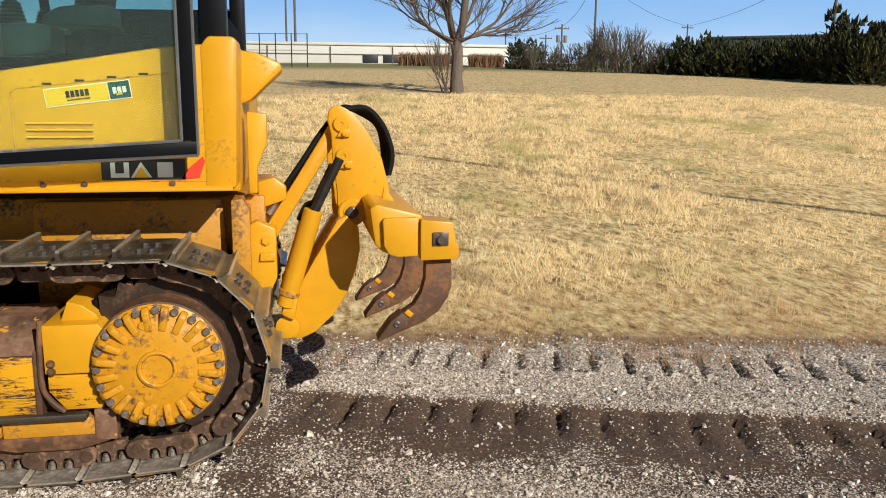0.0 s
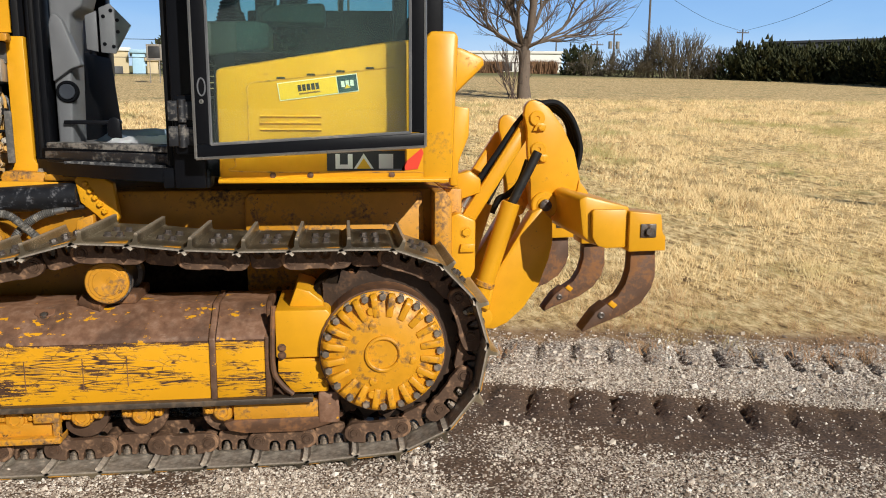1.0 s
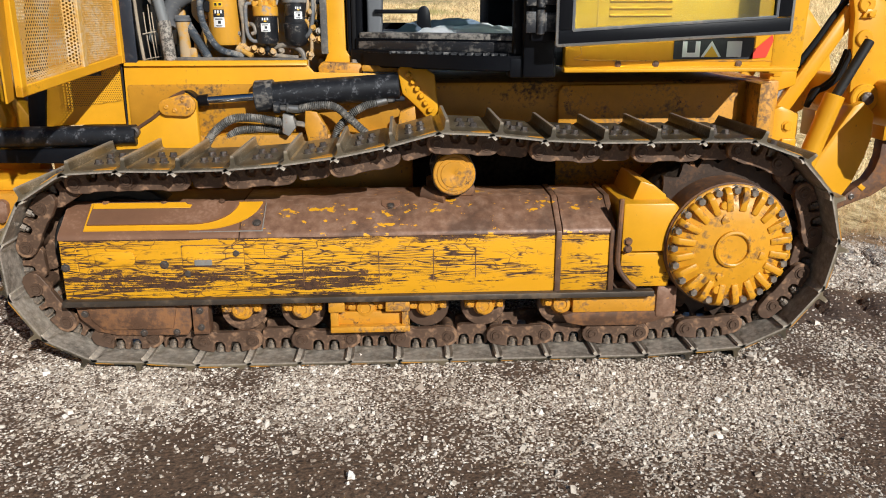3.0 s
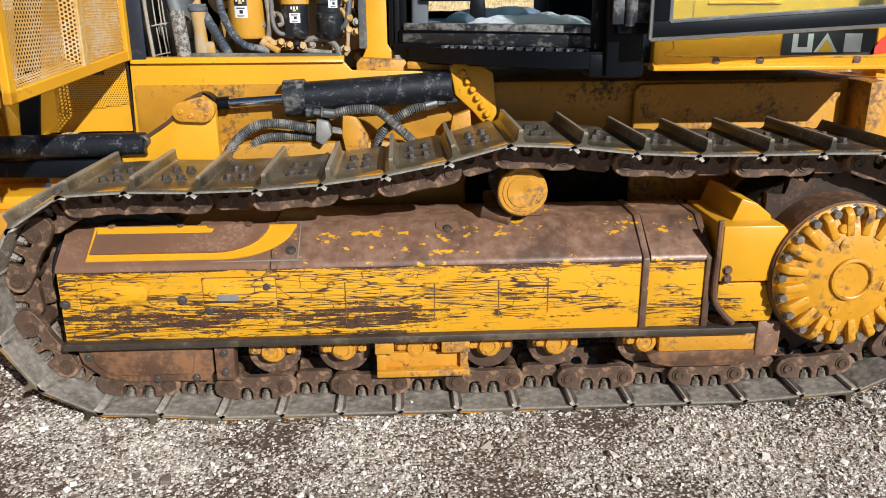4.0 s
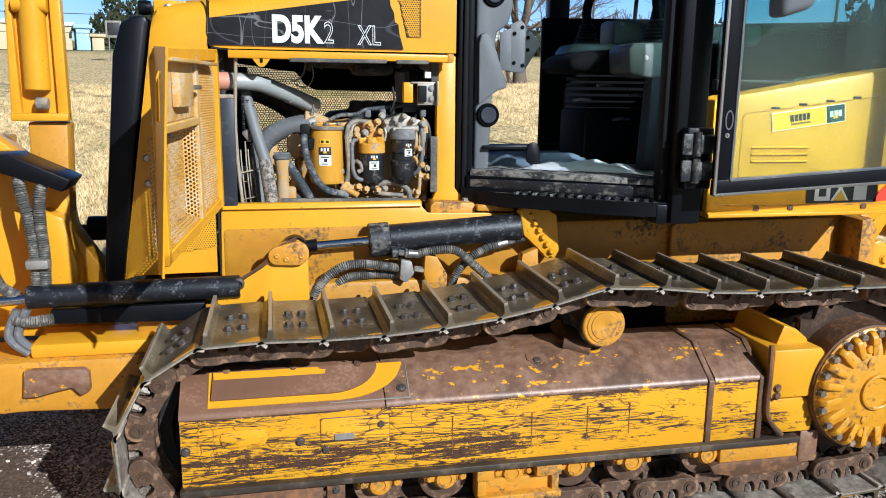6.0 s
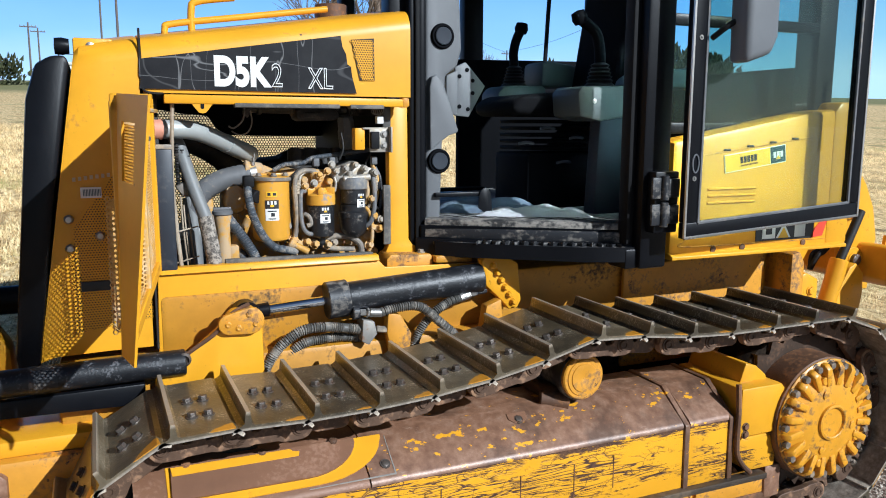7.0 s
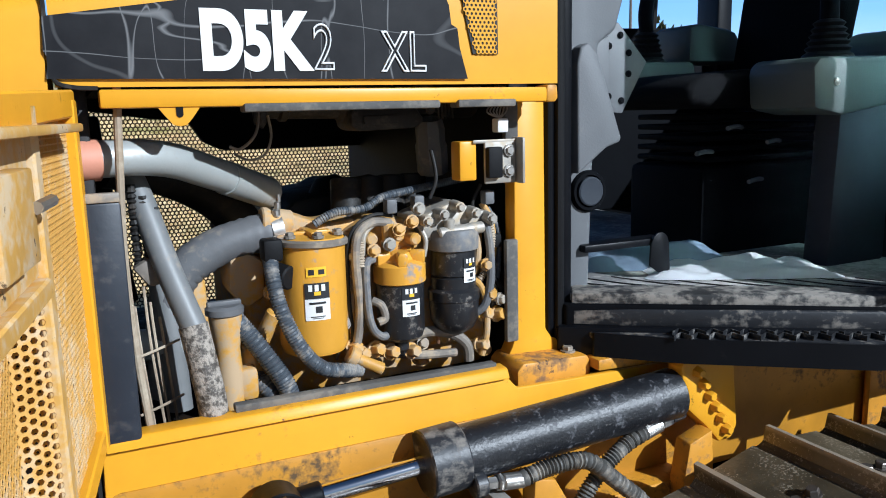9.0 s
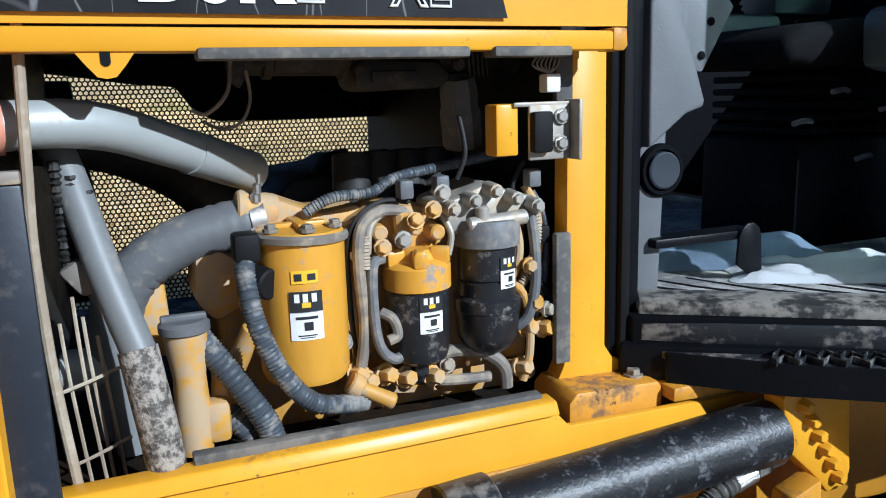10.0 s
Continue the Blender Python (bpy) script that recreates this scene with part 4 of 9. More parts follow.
def build_drive():
    fd = holder("final_drive", dozer)
    fd["label"] = "yellow final drive with ribbed hub cover and bolts"
    x, z = HUB
    # sprocket with teeth
    sp, n = B(), 23
    ring = []
    for k in range(n * 4):
        a = 2 * math.pi * k / (n * 4)
        r = (0.285, 0.300, 0.325, 0.300)[k % 4]
        ring.append((x + r * math.cos(a), z + r * math.sin(a)))
    prism(sp, ring, 0.165, 0.235, "y", 0.0)
    part("sprocket", sp, "sprocket", fd, "brown toothed sprocket")
    dr = B()
    lathe(dr, (x, 0.50, z), (x, 0.0, z), [(0.27, 0), (0.27, 0.20), (0.265, 0.23), (0.262, 0.30), (0.24, 0.32), (0.238, 0.455), (0.228, 0.462)], 48)
    part("drum", dr, "rust", fd, "bare brown final drive drum")
    cv = B()
    lathe(cv, (x, 0.048, z), (x, -0.01, z), [(0.232, 0), (0.232, 0.012), (0.224, 0.018), (0.205, 0.020), (0.165, 0.034), (0.150, 0.040), (0.085, 0.046), (0.070, 0.047), (0.068, 0.056), (0.060, 0.058), (0.056, 0.056), (0.053, 0.048), (0, 0.048)], 60)
    for k in range(20):
        a = 2 * math.pi * (k + 0.5) / 20
        d = Vector((math.cos(a), 0, math.sin(a)))
        m = Matrix.Translation(Vector((x, 0, z)) + d * 0.190) @ Matrix.Rotation(-a, 4, "Y")
        part("cover_rib", prism(B(), [(-0.05, -0.001), (0.018, 0.002), (0.036, -0.014), (0.036, -0.04), (-0.055, -0.02)], -0.013, 0.013, "y", 0.006,
              m @ Matrix(((1, 0, 0, 0), (0, 0, -1, 0), (0, 1, 0, 0), (0, 0, 0, 1)))), "hubpaint", fd)
    for a in (105, 255, 330):
        d = (math.cos(math.radians(a)), math.sin(math.radians(a)))
        part("cover_plug", cyl(B(), (x + d[0] * 0.165, 0.02, z + d[1] * 0.165), (x + d[0] * 0.165, 0.004, z + d[1] * 0.165), 0.016, seg=14), "hubpaint", fd)
    part("hub_cover", cv, "hubpaint", fd, "yellow ribbed hub cover, paint chipped at the rim")
    for k in range(20):
        a = 2 * math.pi * (k + 1.0) / 20
        part("bolt", hexbolt(B(), (x + 0.212 * math.cos(a), 0.034, z + 0.212 * math.sin(a)), (0, -1, 0), 0.0150, 0.022), "bolt_dusty", fd)
    # cast marks on the cover
    for a, s in ((110, 1), (-15, 1), (250, 1)):
        c = Vector((x + 0.115 * math.cos(math.radians(a)), 0.004, z + 0.115 * math.sin(math.radians(a))))
        part("cast_mark", prism(B(), [(-0.014, -0.012), (0.014, -0.012), (0.014, 0.004), (0.0, 0.016), (-0.014, 0.004)], -0.004, 0.004, "y", 0.0015, Matrix.Translation(c) @ pose(0, 0, 0, 0, -a + 90, 0)), "hubpaint", fd)
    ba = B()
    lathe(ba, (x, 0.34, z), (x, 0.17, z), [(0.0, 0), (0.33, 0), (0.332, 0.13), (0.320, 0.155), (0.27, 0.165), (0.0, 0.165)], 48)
    part("backing_plate", ba, "grime", fd, "backing plate painted dark for grime and shade")
    for k in range(16):
        a = 2 * math.pi * k / 16
        part("bolt", hexbolt(B(), (x + 0.297 * math.cos(a), 0.180, z + 0.297 * math.sin(a)), (0, -1, 0), 0.010, 0.010), "rust", fd)
    return fd


M["sprocket"] = painted("dark_brown_steel", (0.048, 0.027, 0.015), 0.55, 0.2, dirt=(0.12, 0.065, 0.035), dirt_at=0.58, vary=0.3, scale=12, bumpy=0.3)
M["hubpaint"] = painted("chipped_hub_paint", (0.68, 0.31, 0.010), 0.4, dirt=(0.13, 0.070, 0.032), dirt_at=0.568, vary=0.12, scale=14, grain=40, bumpy=0.25)
build_drive()

bm = B()
lathe(bm, (-1.005, 0.36, 0.693), (-1.005, 0.10, 0.693), [(0, 0), (0.07, 0), (0.082, 0.01), (0.082, 0.05), (0.068, 0.06), (0.068, 0.18), (0.082, 0.19), (0.082, 0.222), (0.079, 0.226), (0.0, 0.228)], 32)
cr = part("carrier_roller", bm, "black_dirty", dozer, "carrier roller with yellow end cap")
bm = B()
lathe(bm, (-1.005, 0.135, 0.693), (-1.005, 0.10, 0.693), [(0.078, 0.0), (0.078, 0.014), (0.074, 0.018), (0.064, 0.018), (0.062, 0.021), (0.050, 0.021), (0.048, 0.024), (0.012, 0.025), (0.006, 0.022), (0, 0.022)], 40)
part("end_cap", bm, "yellow_dusty", cr)
bm = B()
box(bm, -1.10, -0.92, 0.20, 0.42, 0.60, 0.64, 0.01)
cyl(bm, (-1.12, 0.22, 0.61), (-1.03, 0.18, 0.60), 0.03)
part("roller_bracket", bm, "rust", dozer)

bm = B()
lathe(bm, (IDLER[0], 0.225, IDLER[1]), (IDLER[0], 0.33, IDLER[1]), [(0, 0.01), (0.10, 0.01), (0.12, 0.03), (0.20, 0.03), (0.215, 0.0), (0.255, 0.0), (0.262, 0.01), (0.262, 0.095), (0.255, 0.105), (0, 0.105)], 48)
part("idler", bm, "dark_iron", dozer, "dark brown steel front idler wheel")

# ---- main frame and hood ----
part("main_frame", box(B(), -2.30, 0.30, 0.53, 1.53, 0.80, 1.04, 0.02), "hull", dozer, "yellow hull behind the tracks")
# lower half darker: the shade between track and hull is in its colour
part("main_frame", box(B(), -2.28, 0.28, 0.56, 1.50, 0.36, 0.79, 0.02), "grime", dozer, "lower hull inside the tracks, grime and shade painted dark")
part("front_frame", box(B(), -2.60, -1.15, 0.50, 1.56, 0.42, 0.84, 0.02), "hull", dozer)
side = B()
prism(side, [(-2.315, 0.60), (-2.30, 1.118), (-1.575, 1.104), (-1.545, 1.07), (-1.14, 1.06), (-1.10, 0.60)], 0.445, 0.460, "y", 0.004)
lower = part("lower_side_panel", side, "yellow", dozer, "glossy yellow lower engine side panel")
sill = B()
prism(sill, [(0.43, 1.098), (0.440, 1.117), (0.472, 1.119), (0.472, 1.09)], -2.295, -1.57, "x", 0.003)
part("sill", sill, "yellow", dozer, "yellow sill under the engine opening")
part("foam_strip", prism(B(), [(-2.09, 1.117), (-1.585, 1.110), (-1.585, 1.125), (-2.09, 1.131)], 0.446, 0.468, "y", 0.003), "foam", dozer, "grey foam sealing strip")


def loft(bm, secs, thick=0.006, closed=False):
    """A sheet through sections of equal length, thickened inwards."""
    rows = [[bm.verts.new(p) for p in s] for s in secs]
    fs = []
    for a, b in zip(rows, rows[1:]):
        for i in range(len(a) - 1):
            fs.append(bm.faces.new((a[i], a[i + 1], b[i + 1], b[i])))
    bmesh.ops.recalc_face_normals(bm, faces=fs)
    bmesh.ops.solidify(bm, geom=fs, thickness=thick)
    return bm


def hood_top(x):
    return 1.803 + (x + 2.32) * 0.147


def hood_sec(x, z0):
    t = hood_top(x)
    ys = [(0.45, z0), (0.45, t - 0.05)] + [(0.45 + 0.07 * (1 - math.cos(a)), t - 0.05 + 0.07 * math.sin(a)) for a in [math.radians(15 * k) for k in range(1, 6)]]
    ys += [(0.70, t + 0.045), (1.03, t + 0.055)]
    ys = ys + [(2 * YC - y, z) for y, z in ys[-2::-1]]
    return [(x, y, z) for y, z in ys]


hd = B()
loft(hd, [hood_sec(x, 1.655) for x in (-2.312, -2.0, -1.7, -1.47, -1.44)], 0.008)
hood = part("hood", hd, "yellow", dozer, "glossy yellow engine hood with black decal band")
# nose shell with its perforated side
ns = B()
def nose_sec(x, drop, lean):
    s = hood_sec(max(x, -2.5), 0.86)
    return [(x - lean * (1.744 - z), y + (0.02 if y < YC else -0.02) * drop, z - 0.05 * drop) for _, y, z in s]
loft(ns, [nose_sec(-2.322, 0, 0.0), nose_sec(-2.42, 0, 0.04), nose_sec(-2.49, 0.1, 0.13), nose_sec(-2.506, 0.4, 0.16)], 0.008)
nose = part("nose_shell", ns, "yellow", dozer, "yellow radiator nose with perforated side screens")
gr = B()
prof = [(-2.648, 0.82), (-2.578, 1.33), (-2.512, 1.735), (-2.522, 1.758), (-2.56, 1.756), (-2.602, 1.732), (-2.634, 1.63), (-2.672, 1.25), (-2.712, 0.86), (-2.705, 0.82)]
prism(gr, prof, 0.447, 1.613, "y", 0.010)
part("radiator_guard", gr, "black", dozer, "black front radiator guard")
# ledge strip, hinge eye and foam over the opening
lg = B()
prism(lg, [(-2.255, 1.63), (-2.255, 1.658), (-1.455, 1.655), (-1.455, 1.628)], 0.436, 0.475, "y", 0.004)
part("hood_lip", lg, "yellow", dozer)
part("hood_lip", prism(B(), [(-1.475, 1.627), (-1.475, 1.659), (-1.452, 1.659), (-1.450, 1.634), (-1.456, 1.627)], 0.434, 0.478, "y", 0.003), "yellow_dusty", dozer, "scuffed end of the hood lip")
eye = B()
prism(eye, [(-2.180, 1.585), (-2.163, 1.562), (-2.152, 1.549), (-2.142, 1.547), (-2.132, 1.549), (-2.121, 1.562), (-2.104, 1.585)], 0.610, 0.616, "y", 0.0)
level(part("latch_eye", eye, "yellow", dozer))
level(part("latch_slot", prism(B(), [(-2.142 + 0.0055 * math.cos(a), (1.566 if a > math.pi else 1.582) + 0.0055 * math.sin(a)) for a in [math.radians(15 + 30 * k) for k in range(12)]], 0.6085, 0.611, "y", 0.0), "black", dozer))
part("foam_strip", box(B(), -2.045, -1.70, 0.430, 0.470, 1.618, 1.632, 0.004), "foam", dozer)
part("foam_strip", box(B(), -1.665, -1.545, 0.430, 0.470, 1.618, 1.632, 0.004), "foam", dozer)
ps = B()
prism(ps, [(-1.512, 1.052), (-1.500, 1.075), (-1.496, 1.10), (-1.494, 1.60), (-1.424, 1.60), (-1.420, 1.10), (-1.405, 1.078), (-1.365, 1.062), (-1.365, 1.045), (-1.512, 1.045)], 0.695, 0.735, "y", 0.006)
level(part("corner_post", ps, "yellow", dozer, "yellow post between engine opening and cab"))
level(part("foam_strip", box(B(), -1.520, -1.492, 0.685, 0.700, 1.085, 1.30, 0.004), "foam", dozer))
level(part("foam_strip", box(B(), -1.520, -1.490, 0.685, 0.700, 1.49, 1.575, 0.004), "foam", dozer))
pad = prism(B(), [(-1.530, 0.965), (-1.530, 1.040), (-1.515, 1.056), (-1.36, 1.050), (-1.352, 1.038), (-1.352, 0.965)], 0.628, 0.745, "y", 0.006)
level(part("post_foot", pad, "yellow_dusty", dozer, "yellow mounting pad under the post"))
level(part("post_foot", prism(B(), [(-1.352, 1.020), (-1.352, 1.044), (-1.30, 1.046), (-1.205, 1.032), (-1.205, 1.015)], 0.60, 0.74, "y", 0.005), "yellow_dusty", dozer))
level(part("bolt", hexbolt(B(), (-1.385, 0.665, 1.052), (0, 0, 1), 0.012, 0.012), "dust_iron", dozer))
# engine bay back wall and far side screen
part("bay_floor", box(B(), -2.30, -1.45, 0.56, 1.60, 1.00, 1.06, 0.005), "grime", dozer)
part("hood_lining", box(B(), -2.25, -1.50, 0.48, 1.58, 1.662, 1.668, 0.0), "dark_plastic", hood, "black lining under the hood")
part("firewall", box(B(), -1.50, -1.47, 0.56, 1.60, 1.06, 1.90, 0.005), "rubber", dozer, "black lined firewall")
part("radiator_core", box(B(), -2.42, -2.36, 0.50, 1.56, 0.90, 1.72, 0.005), "dark_iron", dozer)
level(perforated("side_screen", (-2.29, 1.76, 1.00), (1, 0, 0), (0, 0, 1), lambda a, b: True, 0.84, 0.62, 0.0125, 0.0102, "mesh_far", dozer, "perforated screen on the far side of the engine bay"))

# open engine door: a flat screened panel, and a tapered outer facet bent back towards the opening
hg, ot = Vector((-2.300, 0.605, 0)), Vector((-2.412, -0.060, 0))
du = (ot - hg)
dl = du.length
du.normalize()
dn = Vector((du.y, -du.x, 0))
ed = holder("engine_door", dozer)
ed["label"] = "open yellow engine door with perforated screens, inside dusty"
def dpt(a, z, h=0.0):
    p = hg + du * a + dn * h
    return (p.x, p.y, z)
def slab(corners, th, mat, nm, r=0.002):
    """A plate on four corners, thickened to the inner side."""
    c = [Vector(p) for p in corners]
    n = (c[1] - c[0]).cross(c[3] - c[0]).normalized() * th
    bm = B()
    v = [bm.verts.new(p) for p in c] + [bm.verts.new(p + n) for p in c]
    fs = [bm.faces.new([v[i] for i in q]) for q in ((0, 1, 2, 3), (7, 6, 5, 4), (0, 4, 5, 1), (1, 5, 6, 2), (2, 6, 7, 3), (3, 7, 4, 0))]
    bmesh.ops.recalc_face_normals(bm, faces=fs)
    bev(bm, fs, r, 1)
    return part(nm, bm, mat, ed)
def dbar(a0, a1, z00, z01, z10, z11, h0, h1, mat, nm="door_frame"):
    return slab([dpt(a0, z00, h1), dpt(a1, z10, h1), dpt(a1, z11, h1), dpt(a0, z01, h1)], h0 - h1, mat, nm, 0.003)
def low(a):
    return 1.060 - (1.060 - 0.988) * a / dl
dbar(0.0, dl, 1.565, 1.604, 1.540, 1.580, -0.012, 0.012, "yellow")
dbar(0.0, dl, low(0), low(0) + 0.035, low(dl), low(dl) + 0.035, -0.012, 0.012, "yellow")
dbar(0.0, 0.03, low(0), 1.59, low(0.03), 1.59, -0.014, 0.014, "yellow")
dbar(dl - 0.03, dl, low(dl - 0.03), 1.565, low(dl), 1.565, -0.012, 0.014, "yellow")
dbar(0.27, 0.30, low(0.27) + 0.03, 1.58, low(0.30) + 0.03, 1.58, -0.012, 0.003, "mesh_yellow")
dbar(0.30, dl - 0.03, 1.36, 1.385, 1.35, 1.375, -0.015, 0.004, "mesh_yellow")
dbar(0.30, dl - 0.03, 1.385, 1.565, 1.375, 1.540, -0.003, 0.004, "mesh_yellow", "door_panel")
perforated("door_screen", dpt(0.03, 0.95), du, (0, 0, 1), lambda a, b: a < 0.24 and 0.95 + b > low(a + 0.03) + 0.035 and b < 0.62, 0.32, 0.6, 0.0095, 0.0066, "mesh_yellow", ed)
perforated("door_screen", dpt(0.325, 0.95, 0.034), du, (0, 0, 1), lambda a, b: a < dl - 0.35 and 0.95 + b > low(a + 0.325) + 0.055 and b < 0.38, 0.34, 0.6, 0.0125, 0.009, "mesh_yellow", ed)
# sloping border of the bulged screen
za, zb, zc = low(0.325) + 0.055, low(dl - 0.05) + 0.055, 1.335
rim = ((0.302, low(0.302) + 0.036), (dl - 0.012, low(dl - 0.012) + 0.036), (dl - 0.012, 1.352), (0.302, 1.358))
inn = ((0.325, za), (dl - 0.022, zb), (dl - 0.022, zc), (0.325, zc))
for k in range(4):
    j = (k + 1) % 4
    c0, c1, c2, c3 = [Vector(p) for p in (dpt(*rim[k], 0.0), dpt(*rim[j], 0.0), dpt(*inn[j], 0.035), dpt(*inn[k], 0.035))]
    eu = (c1 - c0).normalized()
    ev = (c3 - c0) - eu * (c3 - c0).dot(eu)
    perforated("screen_border", c0, eu, ev, lambda a, b, L=(c1 - c0).length: 0.004 < a < L - 0.004, (c1 - c0).length, ev.length - 0.008, 0.0125, 0.0085, "mesh_yellow", ed)
# opaque liner added behind the flat screen to block light and cast solid shadow
slab([dpt(0.02, low(0.02) + 0.01, 0.008), dpt(0.295, low(0.295) + 0.01, 0.008), dpt(0.295, 1.565, 0.008), dpt(0.02, 1.58, 0.008)], 0.003, "mesh_yellow", "door_skin", 0.0)
# tapered facet with its own tall screened slot
FC = [Vector((-2.424, -0.072, 0.985)), Vector((-2.402, -0.165, 0.980)), Vector((-2.349, -0.270, 1.570)), Vector((-2.402, -0.066, 1.580))]
def fpt(s, t, h=0.0):
    n = (FC[2] - FC[3]).cross(FC[0] - FC[3]).normalized()
    return FC[0].lerp(FC[1], s).lerp(FC[3].lerp(FC[2], s), t) + n * h
def fslab(s0, s1, t0, t1, t2=None, t3=None):
    return slab([fpt(s0, t0), fpt(s1, t1 if t2 is not None else t0), fpt(s1, t2 if t2 is not None else t1), fpt(s0, t3 if t3 is not None else t1)], 0.006, "yellow", "door_facet", 0.0)
fslab(0, 1, 0.0, 0.68)
fslab(0, 1, 0.90, 1.0)
fslab(0, 0.16, 0.68, 0.90)
fslab(0.62, 1, 0.68, 0.90)
fu, fv = (FC[2] - FC[3]).normalized(), (FC[3] - FC[0]).normalized()
fo = fpt(0.16, 0.68, 0.003)
fw = (FC[2] - FC[3]).length * 0.46
perforated("facet_screen", fo - fu * 0.01, fu, fv, lambda a, b: 0.0 < a < fw * (0.72 + 0.9 * b) + 0.008 and b < 0.128, fw * 1.3, 0.14, 0.0078, 0.0056, "yellow", ed)

# ---- cab ----
cab = holder("cab", dozer)
cab["label"] = "black framed operator cab with open doorway"
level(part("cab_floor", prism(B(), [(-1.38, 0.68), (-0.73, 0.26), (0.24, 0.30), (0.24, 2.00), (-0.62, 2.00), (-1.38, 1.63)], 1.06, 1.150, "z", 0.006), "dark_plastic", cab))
sl0, sl1 = Vector((-1.395, 0.690, 0)), Vector((-0.725, 0.244, 0))
sd = (sl1 - sl0).normalized()
sn = Vector((sd.y, -sd.x, 0))
SM = Matrix(((sd.x, -sn.x, 0, sl0.x), (sd.y, -sn.y, 0, sl0.y), (0, 0, 1, 0), (0, 0, 0, 1)))
LEN = (sl1 - sl0).length
# doorway frame: x along the sill, y into the cab
def cbox(x0, x1, y0, y1, z0, z1, mat, nm, r=0.006, lab=""):
    return level(part(nm, box(B(), x0, x1, y0, y1, z0, z1, r, SM), mat, cab, lab))
cbox(0.00, LEN - 0.01, -0.012, 0.05, 1.035, 1.105, "black", "door_sill", 0.008, "black painted door sill")
cbox(0.03, LEN - 0.06, 0.000, 0.05, 1.103, 1.142, "black_dirty", "door_sill", 0.006, "scuffed black door sill")
cbox(0.03, LEN - 0.06, 0.012, 0.10, 1.140, 1.172, "sill", "door_sill", 0.006, "dust-worn sill edge")
level(part("front_pillar", box(B(), -1.475, -1.400, 0.745, 0.83, 1.03, 2.45, 0.010), "black", cab))
for k, (x0, x1, y0) in enumerate(((-1.412, -1.392, 0.700), (-1.394, -1.374, 0.690), (-1.376, -1.350, 0.700))):
    level(part("door_seal", box(B(), x0, x1, y0, 0.80, 1.045 + 0.02 * k, 2.45, 0.007), "rubber" if k == 1 else "black", cab, "black rubber door seal" if k == 1 else ""))
level(part("rear_pillar", box(B(), -0.755, -0.640, 0.205, 0.300, 1.02, 2.45, 0.012), "black", cab))
level(part("door_seal", box(B(), -0.785, -0.752, 0.245, 0.30, 1.10, 2.45, 0.010), "rubber", cab))
for x0, y0, x1, y1 in ((-0.62, 1.93, -0.50, 2.00), (-1.40, 1.58, -1.33, 1.66), (0.16, 1.85, 0.24, 1.98), (0.16, 0.33, 0.26, 0.45)):
    level(part("cab_pillar", box(B(), x0, x1, y0, y1, 1.10, 2.45, 0.015), "black", cab))
part("roof", prism(B(), [(-1.48, 0.48), (-0.60, 0.12), (0.30, 0.16), (0.30, 1.90), (-0.60, 1.94), (-1.48, 1.58)], 2.48, 2.62, "z", 0.03), "yellow", cab)
part("roof_lining", prism(B(), [(-1.42, 0.56), (-0.60, 0.2), (0.24, 0.22), (0.24, 1.84), (-0.60, 1.86), (-1.42, 1.5)], 2.44, 2.478, "z", 0.0), "dark_plastic", cab)
# rear body / tank beside the cab
tk = B()
side_pts = [(-0.60, 1.055), (0.275, 1.055), (0.29, 1.60), (0.05, 1.578), (-0.60, 1.47)]
prism(tk, side_pts, 0.105, 0.235, "y", 0.02)
tank = part("fuel_tank", tk, "yellow", dozer, "yellow fuel tank body behind the cab door")
part("rear_panel", prism(B(), [(0.25, 1.05), (0.285, 1.05), (0.302, 1.615), (0.25, 1.615)], 0.30, 1.76, "y", 0.008), "yellow", dozer)
part("rear_wing", prism(B(), [(0.17, 1.06), (0.285, 1.06), (0.305, 1.60), (0.29, 1.618), (0.20, 1.618), (0.17, 1.58)], 0.10, 0.30, "y", 0.015), "yellow", dozer)
part("rear_light_housing", prism(B(), [(0.28, 1.40), (0.28, 1.625), (0.36, 1.615), (0.455, 1.575), (0.46, 1.545), (0.33, 1.42)], 0.40, 0.62, "y", 0.015), "yellow", dozer, "yellow rear lamp housing")

# open door folded back along the tank
dr = holder("cab_door", dozer)
dr["label"] = "open black framed glass cab door folded back against the tank"
x0, x1, zb0, zb1, zt = -0.655, 0.165, 1.135, 1.178, 2.42
def dq(pts, y0, y1, mat, nm, r=0.005, lab=""):
    return part(nm, prism(B(), pts, y0, y1, "y", r), mat, dr, lab)
fw = 0.055
dq([(x0, zb0), (x1, zb1), (x1, zb1 + fw), (x0, zb0 + fw)], 0.02, 0.055, "black", "door_frame")
dq([(x0, zb0 + fw), (x0 + fw, zb0 + fw), (x0 + fw, zt), (x0, zt)], 0.02, 0.055, "black", "door_frame")
dq([(x1 - fw, zb1 + fw), (x1, zb1 + fw), (x1, zt), (x1 - fw, zt)], 0.02, 0.055, "black", "door_frame")
dq([(x0, zt), (x1, zt), (x1, zt + fw), (x0, zt + fw)], 0.02, 0.055, "black", "door_frame")
for a, b in (((x0, zb0), (x1, zb1)), ((x0, zb0), (x0, zt)), ((x1, zb1), (x1, zt))):
    part("edge_trim", tube(B(), [(a[0], 0.022, a[1] + 0.004), (b[0], 0.022, b[1] + 0.004)], 0.006, 6, 1), "steel", dr, "scuffed grey trim edge")
